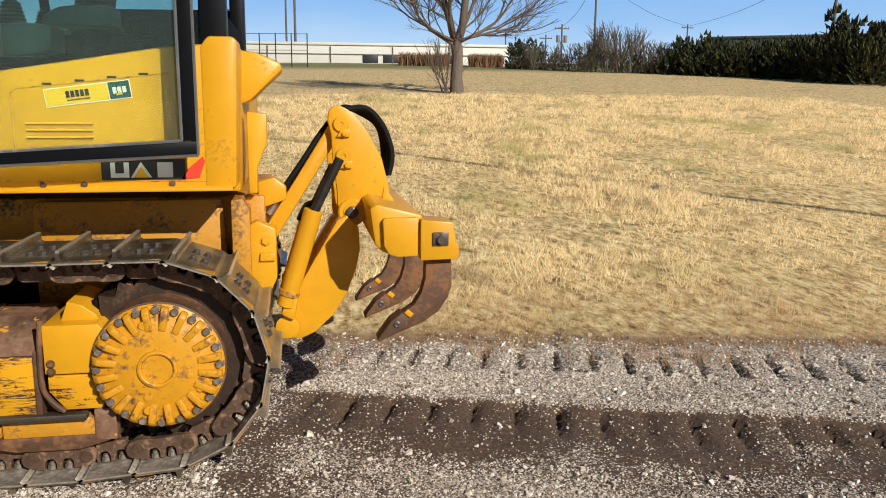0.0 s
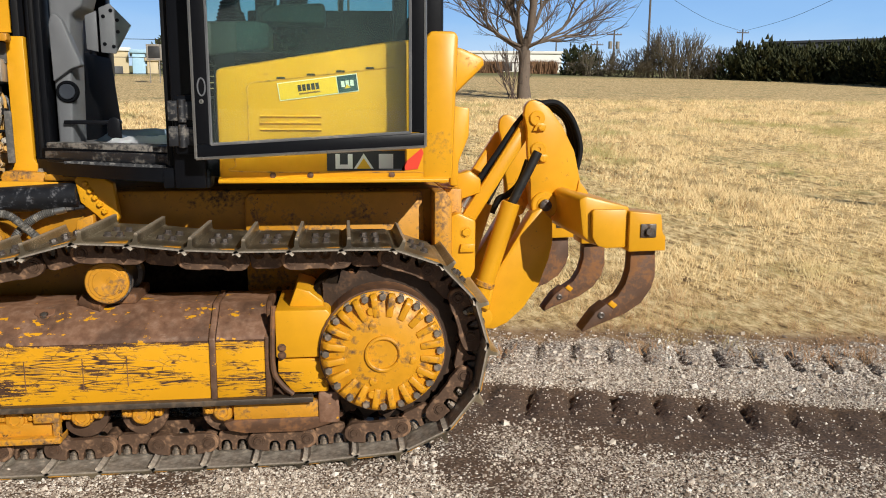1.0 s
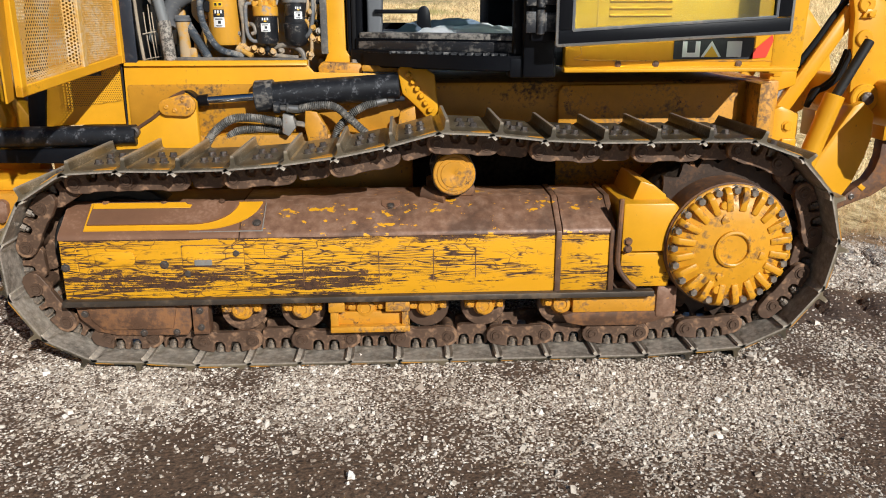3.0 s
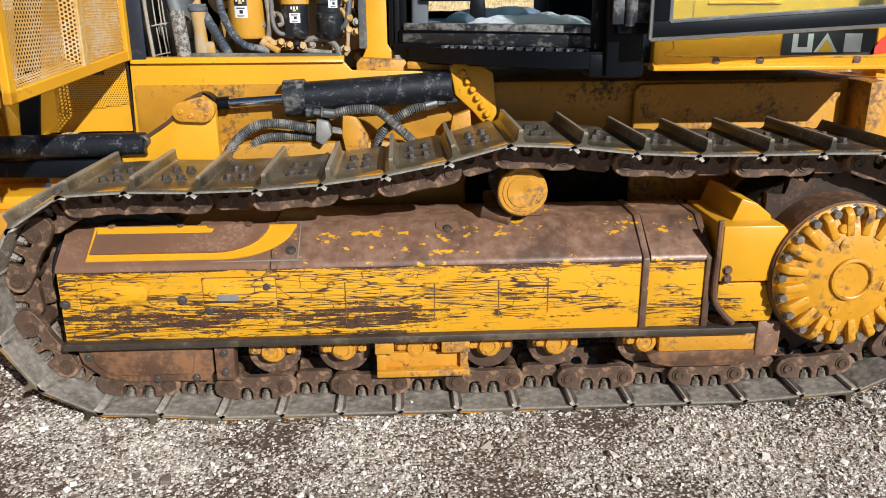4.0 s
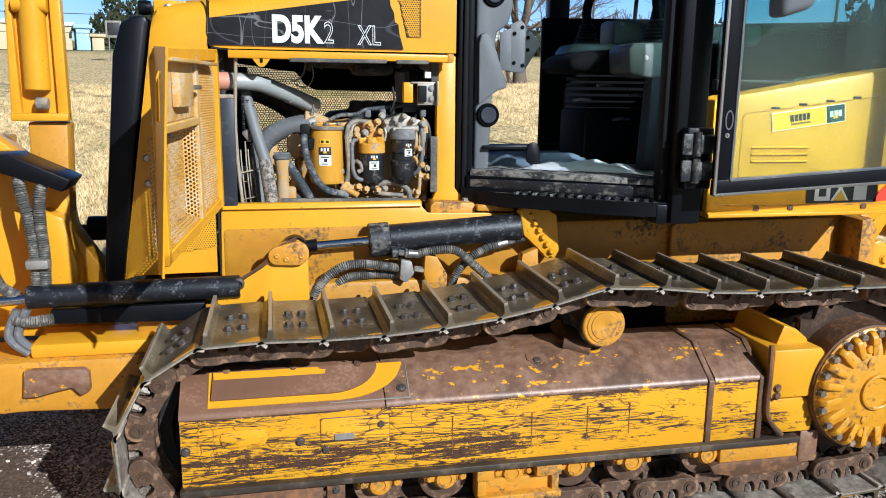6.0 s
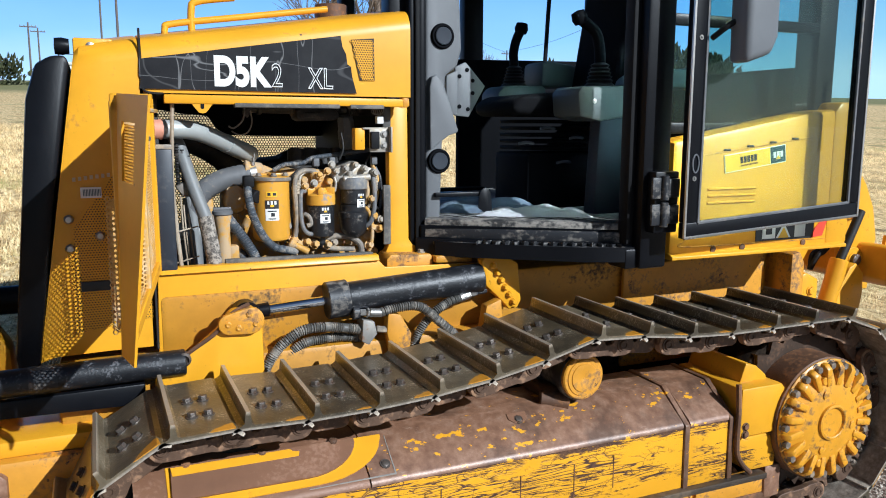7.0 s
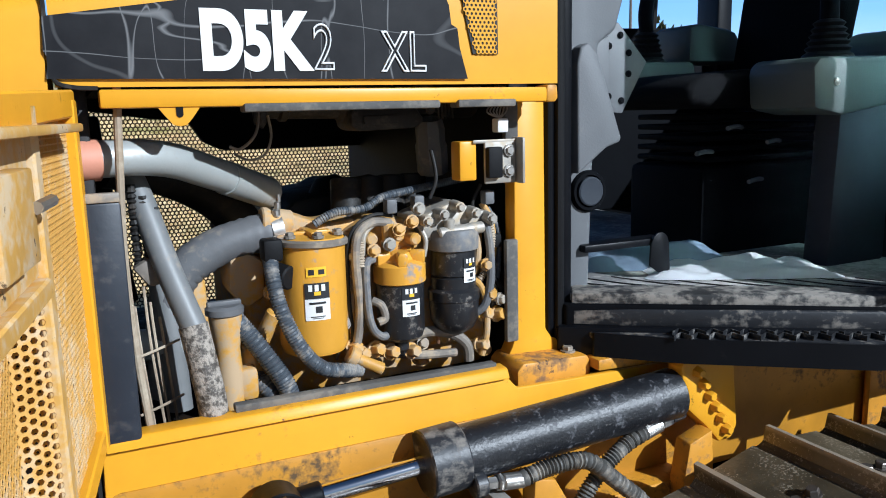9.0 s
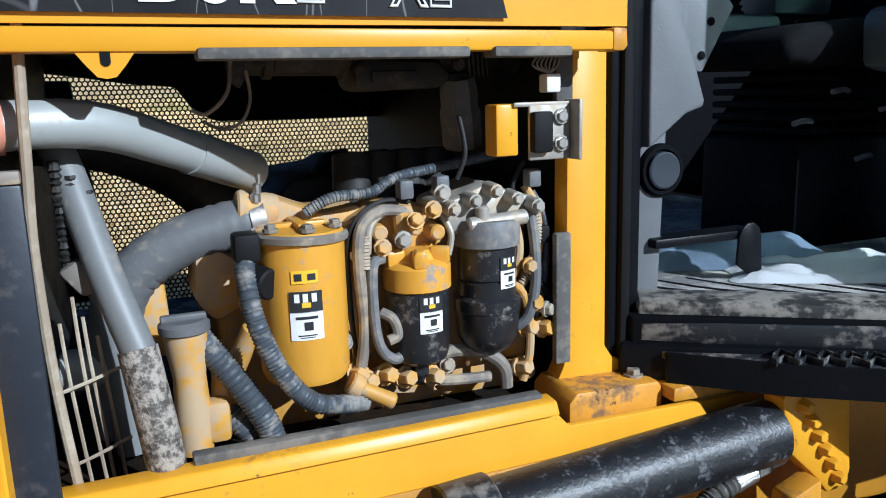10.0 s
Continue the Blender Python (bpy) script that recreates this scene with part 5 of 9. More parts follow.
for a, b in (((x0 + fw, zb0 + fw), (x1 - fw, zb1 + fw)), ((x0 + fw, zb0 + fw), (x0 + fw, zt)), ((x1 - fw, zb1 + fw), (x1 - fw, zt))):
    part("glass_seal", tube(B(), [(a[0], 0.021, a[1]), (b[0], 0.021, b[1])], 0.006, 6, 1), "hose", dr, "grey rubber glazing seal")
for z in (1.34, 1.80, 2.2):
    part("screw", hexbolt(B(), (x0 + 0.028, 0.02, z), (0, -1, 0), 0.006, 0.003), "steel", dr)
gl = prism(B(), [(x0 + 0.05, zb0 + 0.05), (x1 - 0.05, zb1 + 0.05), (x1 - 0.05, zt + 0.01), (x0 + 0.05, zt + 0.01)], 0.036, 0.041, "y", 0.0)
pane = part("glass_pane", gl, "glass", dr, "clear tinted glass")
pane.visible_shadow = False

# ---- lift cylinder ----
lc = holder("lift_cylinder", dozer)
lc["label"] = "black hydraulic lift cylinder with chrome rod"
A, Bq = Vector((-1.775, 0.455, 0.979)), Vector((-1.20, 0.445, 1.017))
ax = (Bq - A).normalized()
part("barrel", cyl(B(), A + ax * 0.07, Bq, 0.053, seg=32), "black_rod", lc)
part("collar", cyl(B(), A, A + ax * 0.075, 0.063, seg=32), "black_dirty", lc)
part("rod", cyl(B(), A - ax * 0.24, A + ax * 0.01, 0.018, seg=20), "chrome", lc, "chrome piston rod")
part("rod_eye", cyl(B(), A - ax * 0.25, A - ax * 0.19, 0.022, 0.024, seg=16), "black", lc)
bm = B()
cyl(bm, (-2.045, 0.41, 0.962), (-2.045, 0.47, 0.962), 0.045, seg=24)
part("rod_eye", bm, "black", lc)
def lobes(c0, r0, c1, r1, n=10):
    """Two circles joined by their outer tangents."""
    (xa, za), (xb, zb) = c0, c1
    d = math.hypot(xb - xa, zb - za)
    t, w = math.atan2(zb - za, xb - xa), math.acos((r0 - r1) / d)
    out = [(xa + r0 * math.cos(t + w + (2 * math.pi - 2 * w) * k / n), za + r0 * math.sin(t + w + (2 * math.pi - 2 * w) * k / n)) for k in range(n + 1)]
    return out + [(xb + r1 * math.cos(t - w + 2 * w * k / n), zb + r1 * math.sin(t - w + 2 * w * k / n)) for k in range(n + 1)]


lugp = level(part("pin_plate", prism(B(), lobes((-2.108, 0.896), 0.032, (-2.040, 0.903), 0.043), 0.470, 0.492, "y", 0.004), "yellow_dusty", dozer, "chipped yellow pin retaining plate"))
for x, z in ((-2.110, 0.897), (-2.078, 0.884), (-2.025, 0.893), (-2.045, 0.925)):
    level(part("bolt", lathe(B(), (x, 0.471, z), (x, 0.462, z), [(0.0095, 0), (0.0095, 0.004), (0.006, 0.006), (0, 0.004)], 12), "yellow_dusty", lugp))
level(part("front_pin", lathe(B(), (-2.246, 0.50, 0.800), (-2.246, 0.455, 0.800), [(0.022, 0), (0.022, 0.03), (0.015, 0.036), (0.013, 0.026), (0, 0.024)], 18), "bolt", dozer, "worn steel pin end"))
level(part("weld_bead", tube(B(), [(-2.30, 0.492, 0.760), (-2.23, 0.490, 0.815), (-2.15, 0.488, 0.868), (-2.10, 0.488, 0.925), (-2.04, 0.488, 0.955)], 0.007, 6), "rust", dozer))
tr = B()
prism(tr, [(-2.33, 0.80), (-2.21, 0.875), (-2.14, 0.93), (-2.10, 0.985), (-2.04, 1.0), (-2.0, 0.97), (-1.995, 0.60), (-2.33, 0.60)], 0.412, 0.45, "y", 0.008)
part("trunnion_plate", tr, "yellow", dozer, "yellow trunnion plate of the push arm")
# stepped yellow bracket beside the cylinder
br = B()
prism(br, [(-1.208, 1.075), (-1.195, 1.092), (-1.12, 1.095), (-1.06, 1.06), (-1.045, 0.92), (-1.06, 0.893), (-1.095, 0.89), (-1.13, 0.93), (-1.19, 0.985)], 0.405, 0.45, "y", 0.006)
for k in range(6):
    cyl(br, (-1.165 + 0.017 * k, 0.41, 1.06 - 0.028 * k), (-1.165 + 0.017 * k, 0.388, 1.06 - 0.028 * k), 0.014, 0.011, seg=6)
part("step_bracket", br, "yellow", dozer, "yellow step bracket with anti-slip teeth")

# hoses below the lift cylinder
def hose(pts, r, parent, mat="conduit_grey", rib=0.0022, pitch=0.0075, label=""):
    return part("hose", tube(B(), pts, r, 12, 10, rib, pitch), mat, parent, label)


hs = holder("hydraulic_hoses", dozer)
hs["label"] = "ribbed grey hydraulic hoses with steel fittings"
hose([(-1.60, 0.410, 0.932), (-1.54, 0.405, 0.945), (-1.46, 0.400, 0.942), (-1.39, 0.395, 0.885), (-1.33, 0.390, 0.83), (-1.29, 0.395, 0.78)], 0.0155, hs)
hose([(-1.29, 0.435, 0.952), (-1.34, 0.430, 0.94), (-1.40, 0.425, 0.905), (-1.45, 0.425, 0.85), (-1.47, 0.435, 0.79)], 0.0155, hs)
hose([(-1.65, 0.430, 0.872), (-1.72, 0.425, 0.886), (-1.79, 0.425, 0.897), (-1.87, 0.425, 0.892), (-1.94, 0.430, 0.845), (-1.98, 0.435, 0.79), (-2.0, 0.445, 0.74)], 0.0165, hs)
hose([(-1.65, 0.455, 0.838), (-1.72, 0.455, 0.85), (-1.79, 0.455, 0.850), (-1.86, 0.455, 0.838), (-1.92, 0.455, 0.79), (-1.95, 0.455, 0.74)], 0.0165, hs)
bm = B()
cyl(bm, (-1.70, 0.415, 0.94), (-1.675, 0.415, 0.94), 0.024, seg=16)
part("fitting", bm, "black_dirty", hs)
bm = B()
cyl(bm, (-1.675, 0.415, 0.938), (-1.65, 0.413, 0.936), 0.012, seg=6)
cyl(bm, (-1.65, 0.413, 0.936), (-1.64, 0.413, 0.935), 0.017, seg=6)
cyl(bm, (-1.64, 0.412, 0.935), (-1.595, 0.410, 0.931), 0.0155, seg=14)
part("fitting", bm, "steel", hs)
bm = B()
cyl(bm, (-1.295, 0.435, 0.951), (-1.25, 0.437, 0.962), 0.0165, seg=14)
part("fitting", bm, "steel", hs)
bm = B()
cyl(bm, (-1.25, 0.437, 0.962), (-1.22, 0.440, 0.966), 0.014, seg=6)
cyl(bm, (-1.22, 0.440, 0.966), (-1.18, 0.445, 0.968), 0.011, seg=10)
part("fitting", bm, "black_dirty", hs)
bm = B()
prism(bm, [(-1.665, 0.915), (-1.625, 0.905), (-1.615, 0.86), (-1.645, 0.825), (-1.67, 0.84)], 0.40, 0.475, "y", 0.004)
part("hose_clamp", bm, "bracket_grey", hs, "weathered grey hose clamp")
part("bolt", cyl(B(), (-1.615, 0.415, 0.875), (-1.575, 0.415, 0.868), 0.012, seg=6), "dust_iron", hs)
part("hose_bracket", prism(B(), [(-1.58, 0.86), (-1.575, 0.93), (-1.53, 0.92), (-1.49, 0.85), (-1.50, 0.76), (-1.56, 0.76)], 0.40, 0.445, "y", 0.004), "yellow_dusty", hs)
part("hose_bracket", prism(B(), [(-1.22, 0.80), (-1.20, 0.92), (-1.14, 0.94), (-1.13, 0.80)], 0.40, 0.445, "y", 0.004), "yellow_dusty", hs)
# hull wall plate beneath the cab and rear edge
part("hull_plate", prism(B(), [(-0.55, 0.60), (-0.55, 1.0), (-0.53, 1.025), (0.20, 1.03), (0.22, 0.60)], 0.512, 0.534, "y", 0.012), "yellow_dusty", dozer)
part("tow_bracket", prism(B(), [(0.24, 0.62), (0.24, 1.02), (0.285, 1.03), (0.315, 0.98), (0.315, 0.62)], 0.40, 0.56, "y", 0.008), "yellow_dusty", dozer)

# ---- push arm, tilt cylinder, blade linkage at the front ----
pa = holder("push_arm", dozer)
pa["label"] = "yellow push frame with rusty scuffed step"
part("arm", prism(B(), [(-3.45, 0.42), (-3.45, 0.62), (-2.93, 0.625), (-2.56, 0.625), (-2.30, 0.60), (-2.30, 0.44), (-2.70, 0.435), (-2.95, 0.445)], 0.40, 0.66, "y", 0.02), "yellow_dusty", pa)
part("arm_cap", box(B(), -2.925, -2.40, 0.41, 0.62, 0.625, 0.675, 0.012), "yellow", pa)
part("scuff_step", prism(B(), [(-2.945, 0.505), (-2.935, 0.60), (-2.75, 0.595), (-2.735, 0.58), (-2.735, 0.515), (-2.765, 0.50), (-2.79, 0.53), (-2.84, 0.52), (-2.90, 0.505)], 0.37, 0.405, "y", 0.006), "flaked", pa)
tc = holder("tilt_cylinder", dozer)
tc["label"] = "black tilt cylinder with chrome rod"
part("barrel", cyl(B(), (-2.93, 0.44, 0.825), (-2.24, 0.44, 0.835), 0.040, seg=28), "black_rod", tc)
part("worn_patch", lathe(B(), (-2.67, 0.44, 0.8289), (-2.59, 0.44, 0.8299), [(0.0405, 0), (0.0408, 0.004), (0.0408, 0.07), (0.0405, 0.075)], 28), "black_dirty", tc)
part("guard_plate", prism(B(), [(-2.87, 0.735), (-2.86, 0.785), (-2.36, 0.79), (-2.36, 0.725)], 0.43, 0.50, "y", 0.006), "black", tc)
part("rod", cyl(B(), (-3.35, 0.44, 0.80), (-2.92, 0.44, 0.825), 0.020, seg=18), "chrome", tc)
part("rod_eye", cyl(B(), (-3.35, 0.38, 0.80), (-3.35, 0.50, 0.80), 0.05, seg=18), "yellow", tc)
bl = holder("blade_assembly", dozer)
bl["label"] = "yellow blade with lift linkage"
part("blade", prism(B(), [(-3.62, 0.1), (-3.50, 0.1), (-3.53, 0.6), (-3.50, 1.15), (-3.62, 1.15), (-3.68, 0.6)], -0.45, 2.5, "y", 0.01), "yellow_dusty", bl)
part("upright", prism(B(), [(-2.985, 1.43), (-2.97, 1.90), (-2.80, 1.90), (-2.80, 1.44), (-2.82, 1.42), (-2.965, 1.42)], 0.58, 0.60, "y", 0.005), "yellow", bl)
part("upright", prism(B(), [(-2.985, 1.43), (-2.97, 1.90), (-2.955, 1.90), (-2.95, 1.43)], 0.555, 0.585, "y", 0.005), "yellow", bl)
part("upright", prism(B(), [(-2.835, 1.43), (-2.835, 1.90), (-2.80, 1.90), (-2.80, 1.43)], 0.555, 0.585, "y", 0.005), "yellow", bl)
part("trunnion", box(B(), -2.985, -2.80, 0.545, 0.60, 1.418, 1.445, 0.006), "yellow", bl)
part("tube", cyl(B(), (-2.895, 0.565, 1.52), (-2.89, 0.565, 1.95), 0.042, seg=20), "yellow", bl)
part("pivot", cyl(B(), (-2.95, 0.555, 1.80), (-2.84, 0.555, 1.80), 0.024, seg=16), "yellow", bl)
part("pin", cyl(B(), (-2.90, 0.55, 1.475), (-2.86, 0.55, 1.475), 0.022, seg=14), "dust_iron", bl)
part("stand", prism(B(), [(-2.94, 1.0), (-2.94, 1.42), (-2.81, 1.42), (-2.83, 1.0)], 0.60, 0.70, "y", 0.01), "yellow_dusty", bl)
part("stand", prism(B(), [(-3.40, 0.65), (-3.40, 1.36), (-3.05, 1.38), (-2.91, 1.26), (-2.84, 1.25), (-2.82, 1.05), (-2.73, 0.90), (-2.72, 0.65)], 0.62, 0.74, "y", 0.015), "yellow", bl)
part("stand", prism(B(), [(-2.93, 0.86), (-2.90, 1.12), (-2.83, 1.09), (-2.79, 0.90), (-2.80, 0.80)], 0.54, 0.63, "y", 0.012), "yellow", bl)
part("cover_plate", prism(B(), [(-3.20, 1.30), (-2.945, 1.30), (-2.765, 1.215), (-2.795, 1.175), (-2.83, 1.19), (-2.98, 1.24), (-3.20, 1.235)], 0.38, 0.56, "y", 0.006), "black", bl, "black hose cover plate")
hose([(-2.93, 0.43, 1.24), (-2.925, 0.42, 1.18), (-2.905, 0.415, 1.07), (-2.897, 0.415, 0.97), (-2.90, 0.42, 0.86)], 0.019, bl)
hose([(-2.85, 0.43, 1.22), (-2.868, 0.42, 1.17), (-2.872, 0.415, 1.07), (-2.868, 0.415, 0.97), (-2.875, 0.42, 0.86)], 0.019, bl)
hose([(-3.02, 0.43, 1.05), (-3.03, 0.42, 0.95), (-3.01, 0.42, 0.87), (-2.96, 0.43, 0.83)], 0.019, bl)
hose([(-2.97, 0.42, 0.755), (-2.92, 0.41, 0.748), (-2.85, 0.41, 0.755)], 0.019, bl)
part("hose_clamp", box(B(), -2.92, -2.85, 0.39, 0.44, 0.925, 0.955, 0.005), "bracket_grey", bl)
for k in range(2):
    part("pipe", tube(B(), [(-2.96 + 0.03 * k, 0.43, 0.79), (-2.99 + 0.03 * k, 0.42, 0.70), (-2.93 + 0.03 * k, 0.42, 0.64)], 0.015, 10, 6), "hose", bl)
part("front_mount", cyl(B(), (-2.85, 1.0, 1.02), (-2.72, 1.0, 1.02), 0.05, seg=16), "black", bl)
part("front_mount", tube(B(), [(-2.95, 1.0, 1.02), (-2.82, 1.0, 1.02)], 0.02, 8, 2), "dark_iron", bl)

# ---- ripper ----
rp = holder("ripper", dozer)
rp["label"] = "yellow parallelogram ripper with three brown shanks"
top = [(0.629, 1.357), (0.634, 1.395), (0.65, 1.415), (0.675, 1.421), (0.705, 1.41), (0.741, 1.386), (0.80, 1.31), (0.859, 1.20), (0.893, 1.056), (0.885, 1.0), (0.80, 1.005), (0.785, 0.96),
       (0.765, 0.918), (0.73, 0.902), (0.69, 0.915), (0.668, 0.95), (0.665, 1.06), (0.648, 1.20), (0.644, 1.297)]
for y in (0.53, 1.09):
    part("side_plate", prism(B(), top, y, y + 0.04, "y", 0.006), "yellow", rp)
for x, z in ((0.686, 1.34), (0.695, 1.206)):
    bm = lathe(B(), (x, 0.535, z), (x, 0.51, z), [(0.034, 0), (0.034, 0.012), (0.030, 0.016), (0.010, 0.016), (0.008, 0.012), (0, 0.012)], 24)
    part("pin_boss", bm, "yellow", rp)
    bm = B()
    prism(bm, [(x - 0.02, z - 0.055), (x + 0.035, z - 0.055), (x + 0.04, z - 0.025), (x, z - 0.02)], 0.515, 0.532, "y", 0.003)
    hexbolt(bm, (x + 0.012, 0.516, z - 0.042), (0, -1, 0), 0.010, 0.012)
    part("pin_lock", bm, "yellow", rp)
bm = lathe(B(), (0.727, 0.54, 0.961), (0.727, 0.49, 0.961), [(0.060, 0), (0.060, 0.025), (0.054, 0.03), (0.038, 0.03), (0.036, 0.034), (0, 0.034)], 32)
part("pin_boss", bm, "yellow", rp)
part("pin", lathe(B(), (0.727, 0.51, 0.961), (0.727, 0.48, 0.961), [(0.026, 0), (0.026, 0.02), (0.02, 0.024), (0, 0.024)], 20), "bolt", rp)
part("beam", prism(B(), [(0.79, 0.84), (0.77, 0.985), (0.80, 1.0), (0.98, 0.955), (0.98, 0.80), (0.88, 0.79), (0.82, 0.81)], 0.15, 1.50, "y", 0.012), "yellow", rp)
part("beam_end", prism(B(), [(0.819, 0.935), (0.826, 0.945), (0.955, 0.945), (0.965, 0.935), (0.967, 0.80), (0.955, 0.792), (0.88, 0.790), (0.845, 0.80), (0.824, 0.832)], 0.125, 0.152, "y", 0.005), "yellow", rp)
part("beam_rib", prism(B(), [(0.845, 0.99), (0.86, 1.07), (0.90, 1.02), (0.91, 0.965)], 0.45, 0.47, "y", 0.004), "yellow", rp)
for y in (0.17, 0.79, 1.41):
    part("shank_holder", prism(B(), [(0.965, 0.775), (0.965, 0.938), (1.095, 0.925), (1.105, 0.85), (1.118, 0.835), (1.118, 0.778)], y - 0.065, y + 0.075, "y", 0.006), "yellow", rp)
    bm = hexbolt(B(), (1.043, y - 0.066, 0.855), (0, -1, 0), 0.018, 0.02)
    box(bm, 1.01, 1.075, y - 0.072, y - 0.064, 0.83, 0.885, 0.006)
    part("shank_pin", bm, "bolt", rp)
    sh = [(0.992, 0.79), (1.094, 0.79), (1.099, 0.67), (1.085, 0.62), (1.045, 0.56), (0.978, 0.515), (0.90, 0.485), (0.806, 0.448), (0.803, 0.456), (0.845, 0.515), (0.90, 0.56), (0.945, 0.59), (0.975, 0.64), (0.991, 0.70)]
    part("shank", prism(B(), sh, y - 0.022, y + 0.042, "y", 0.005), "rust", rp, "brown curved ripper shank")
    tp = [(0.80, 0.445), (0.797, 0.455), (0.85, 0.528), (0.895, 0.562), (0.925, 0.535), (0.915, 0.50)]
    part("tooth_tip", prism(B(), tp, y - 0.034, y + 0.054, "y", 0.006), "rust", rp)
    bm = lathe(B(), (0.875, y - 0.03, 0.515), (0.875, y - 0.046, 0.515), [(0.014, 0), (0.014, 0.008), (0.009, 0.010), (0, 0.006)], 12)
    part("tip_pin", bm, "bolt", rp)
    part("paint_mark", prism(B(), [(0.905, 0.56), (0.93, 0.54), (0.945, 0.555), (0.92, 0.575)], y - 0.026, y - 0.02, "y", 0.001), "yellow", rp)
for y in (0.47, 1.10):
    part("lower_link", prism(B(), [(0.425, 0.44), (0.43, 0.54), (0.66, 0.93), (0.70, 0.95), (0.752, 0.90), (0.757, 0.80), (0.74, 0.72), (0.70, 0.61), (0.635, 0.51), (0.56, 0.44), (0.50, 0.413), (0.45, 0.418)], y, y + 0.09, "y", 0.008), "yellow", rp)
    part("upper_link", prism(B(), [(0.35, 0.89), (0.335, 0.86), (0.36, 0.835), (0.40, 0.85), (0.69, 1.31), (0.67, 1.35), (0.635, 1.34)], y + 0.10, y + 0.14, "y", 0.008), "yellow", rp)
    part("cylinder", cyl(B(), (0.435, y - 0.02, 0.56), (0.562, y - 0.02, 0.972), 0.040, seg=28), "yellow", rp)
    part("cylinder_collar", cyl(B(), (0.448, y - 0.02, 0.605), (0.456, y - 0.02, 0.628), 0.045, seg=28), "yellow_dusty", rp)
    part("cylinder_rod", cyl(B(), (0.56, y - 0.02, 0.96), (0.675, y - 0.02, 1.19), 0.020, seg=16), "dark_iron", rp)
    part("cylinder_fork", prism(B(), [(0.415, 0.53), (0.44, 0.62), (0.49, 0.60), (0.47, 0.50)], y - 0.05, y + 0.02, "y", 0.01), "yellow", rp)
part("link_pin", lathe(B(), (0.44, 0.46, 0.47), (0.44, 0.445, 0.47), [(0.05, 0), (0.05, 0.01), (0.03, 0.014), (0, 0.014)], 24), "yellow", rp)
br = B()
prism(br, [(0.30, 0.60), (0.30, 0.92), (0.33, 0.935), (0.405, 0.90), (0.405, 0.69), (0.36, 0.60)], 0.42, 0.50, "y", 0.008)
part("mount_bracket", br, "yellow", rp)
part("bolt", hexbolt(B(), (0.362, 0.42, 0.85), (0, -1, 0), 0.018, 0.012), "yellow", rp)
br = B()
prism(br, [(0.335, 0.765), (0.40, 0.765), (0.40, 0.80), (0.34, 0.80)], 0.405, 0.425, "y", 0.004)
part("pin_lock", br, "yellow", rp)
part("rear_frame", box(B(), 0.28, 0.36, 0.52, 1.55, 0.45, 1.04, 0.01), "yellow_dusty", rp)
part("tall_bracket", prism(B(), [(0.30, 1.05), (0.30, 1.385), (0.38, 1.375), (0.378, 1.26), (0.335, 1.15), (0.335, 1.05)], 0.46, 0.52, "y", 0.006), "yellow", rp)
part("upper_mount", prism(B(), [(0.33, 0.98), (0.33, 1.10), (0.40, 1.12), (0.45, 1.08), (0.45, 1.02)], 0.56, 0.66, "y", 0.01), "yellow", rp)
for k in range(4):
    o = 0.018 * k
    part("hose", tube(B(), [(0.38 + o, 0.60 + o, 0.97), (0.44 + o, 0.60 + o, 1.07), (0.53 + o, 0.60 + o, 1.20), (0.62 + o * 0.5, 0.61 + o, 1.33), (0.70, 0.62 + o, 1.40 + o * 0.4), (0.80 - o * 0.3, 0.63 + o, 1.415 - o * 0.3), (0.875 - o * 0.3, 0.63 + o, 1.34), (0.915 - o * 0.6, 0.63 + o, 1.22), (0.90 - o * 0.6, 0.63 + o, 1.12)], 0.0125, 10, 8), "rubber", rp)
for k in range(2):
    part("hose", tube(B(), [(0.66, 0.55 + 0.03 * k, 1.16), (0.62, 0.54 + 0.03 * k, 1.06), (0.57, 0.54 + 0.03 * k, 1.01), (0.53, 0.54 + 0.03 * k, 0.99), (0.50, 0.55, 0.93)], 0.012, 10, 8), "rubber", rp)
part("hose_fitting", cyl(B(), (0.375, 0.60, 0.955), (0.41, 0.60, 1.02), 0.017, seg=10), "steel", rp)
part("hose_fitting", cyl(B(), (0.39, 0.64, 0.99), (0.43, 0.64, 1.05), 0.017, seg=10), "steel", rp)

# ---- engine bay ----
eng = holder("engine", dozer)
eng["label"] = "dusty diesel engine with yellow and black filters, hoses and pipes"


def ep(name, bm, mat, label=""):
    return part(name, bm, mat, eng, label)


def label_patch(cx, cz, w, h, y_axis, y_front, r, parent, kinds):
    """Curved stickers on the front of a filter: kinds is a list of (offset z, width, height, material)."""
    for dx, dz, ww, hh, mat in kinds:
        bm = B()
        n = 8
        a_mid = math.asin(max(-1, min(1, (cx + dx) / r)))
        da = ww / r / 2
        rows = []
        for z in (cz + dz - hh / 2, cz + dz + hh / 2):
            rows.append([bm.verts.new((w + (r + 0.0012) * math.sin(a_mid + da * (2 * k / n - 1)), y_axis - (r + 0.0012) * math.cos(a_mid + da * (2 * k / n - 1)), z)) for k in range(n + 1)])
        for k in range(n):
            bm.faces.new((rows[0][k], rows[0][k + 1], rows[1][k + 1], rows[1][k]))
        ep("filter_label", bm, mat)


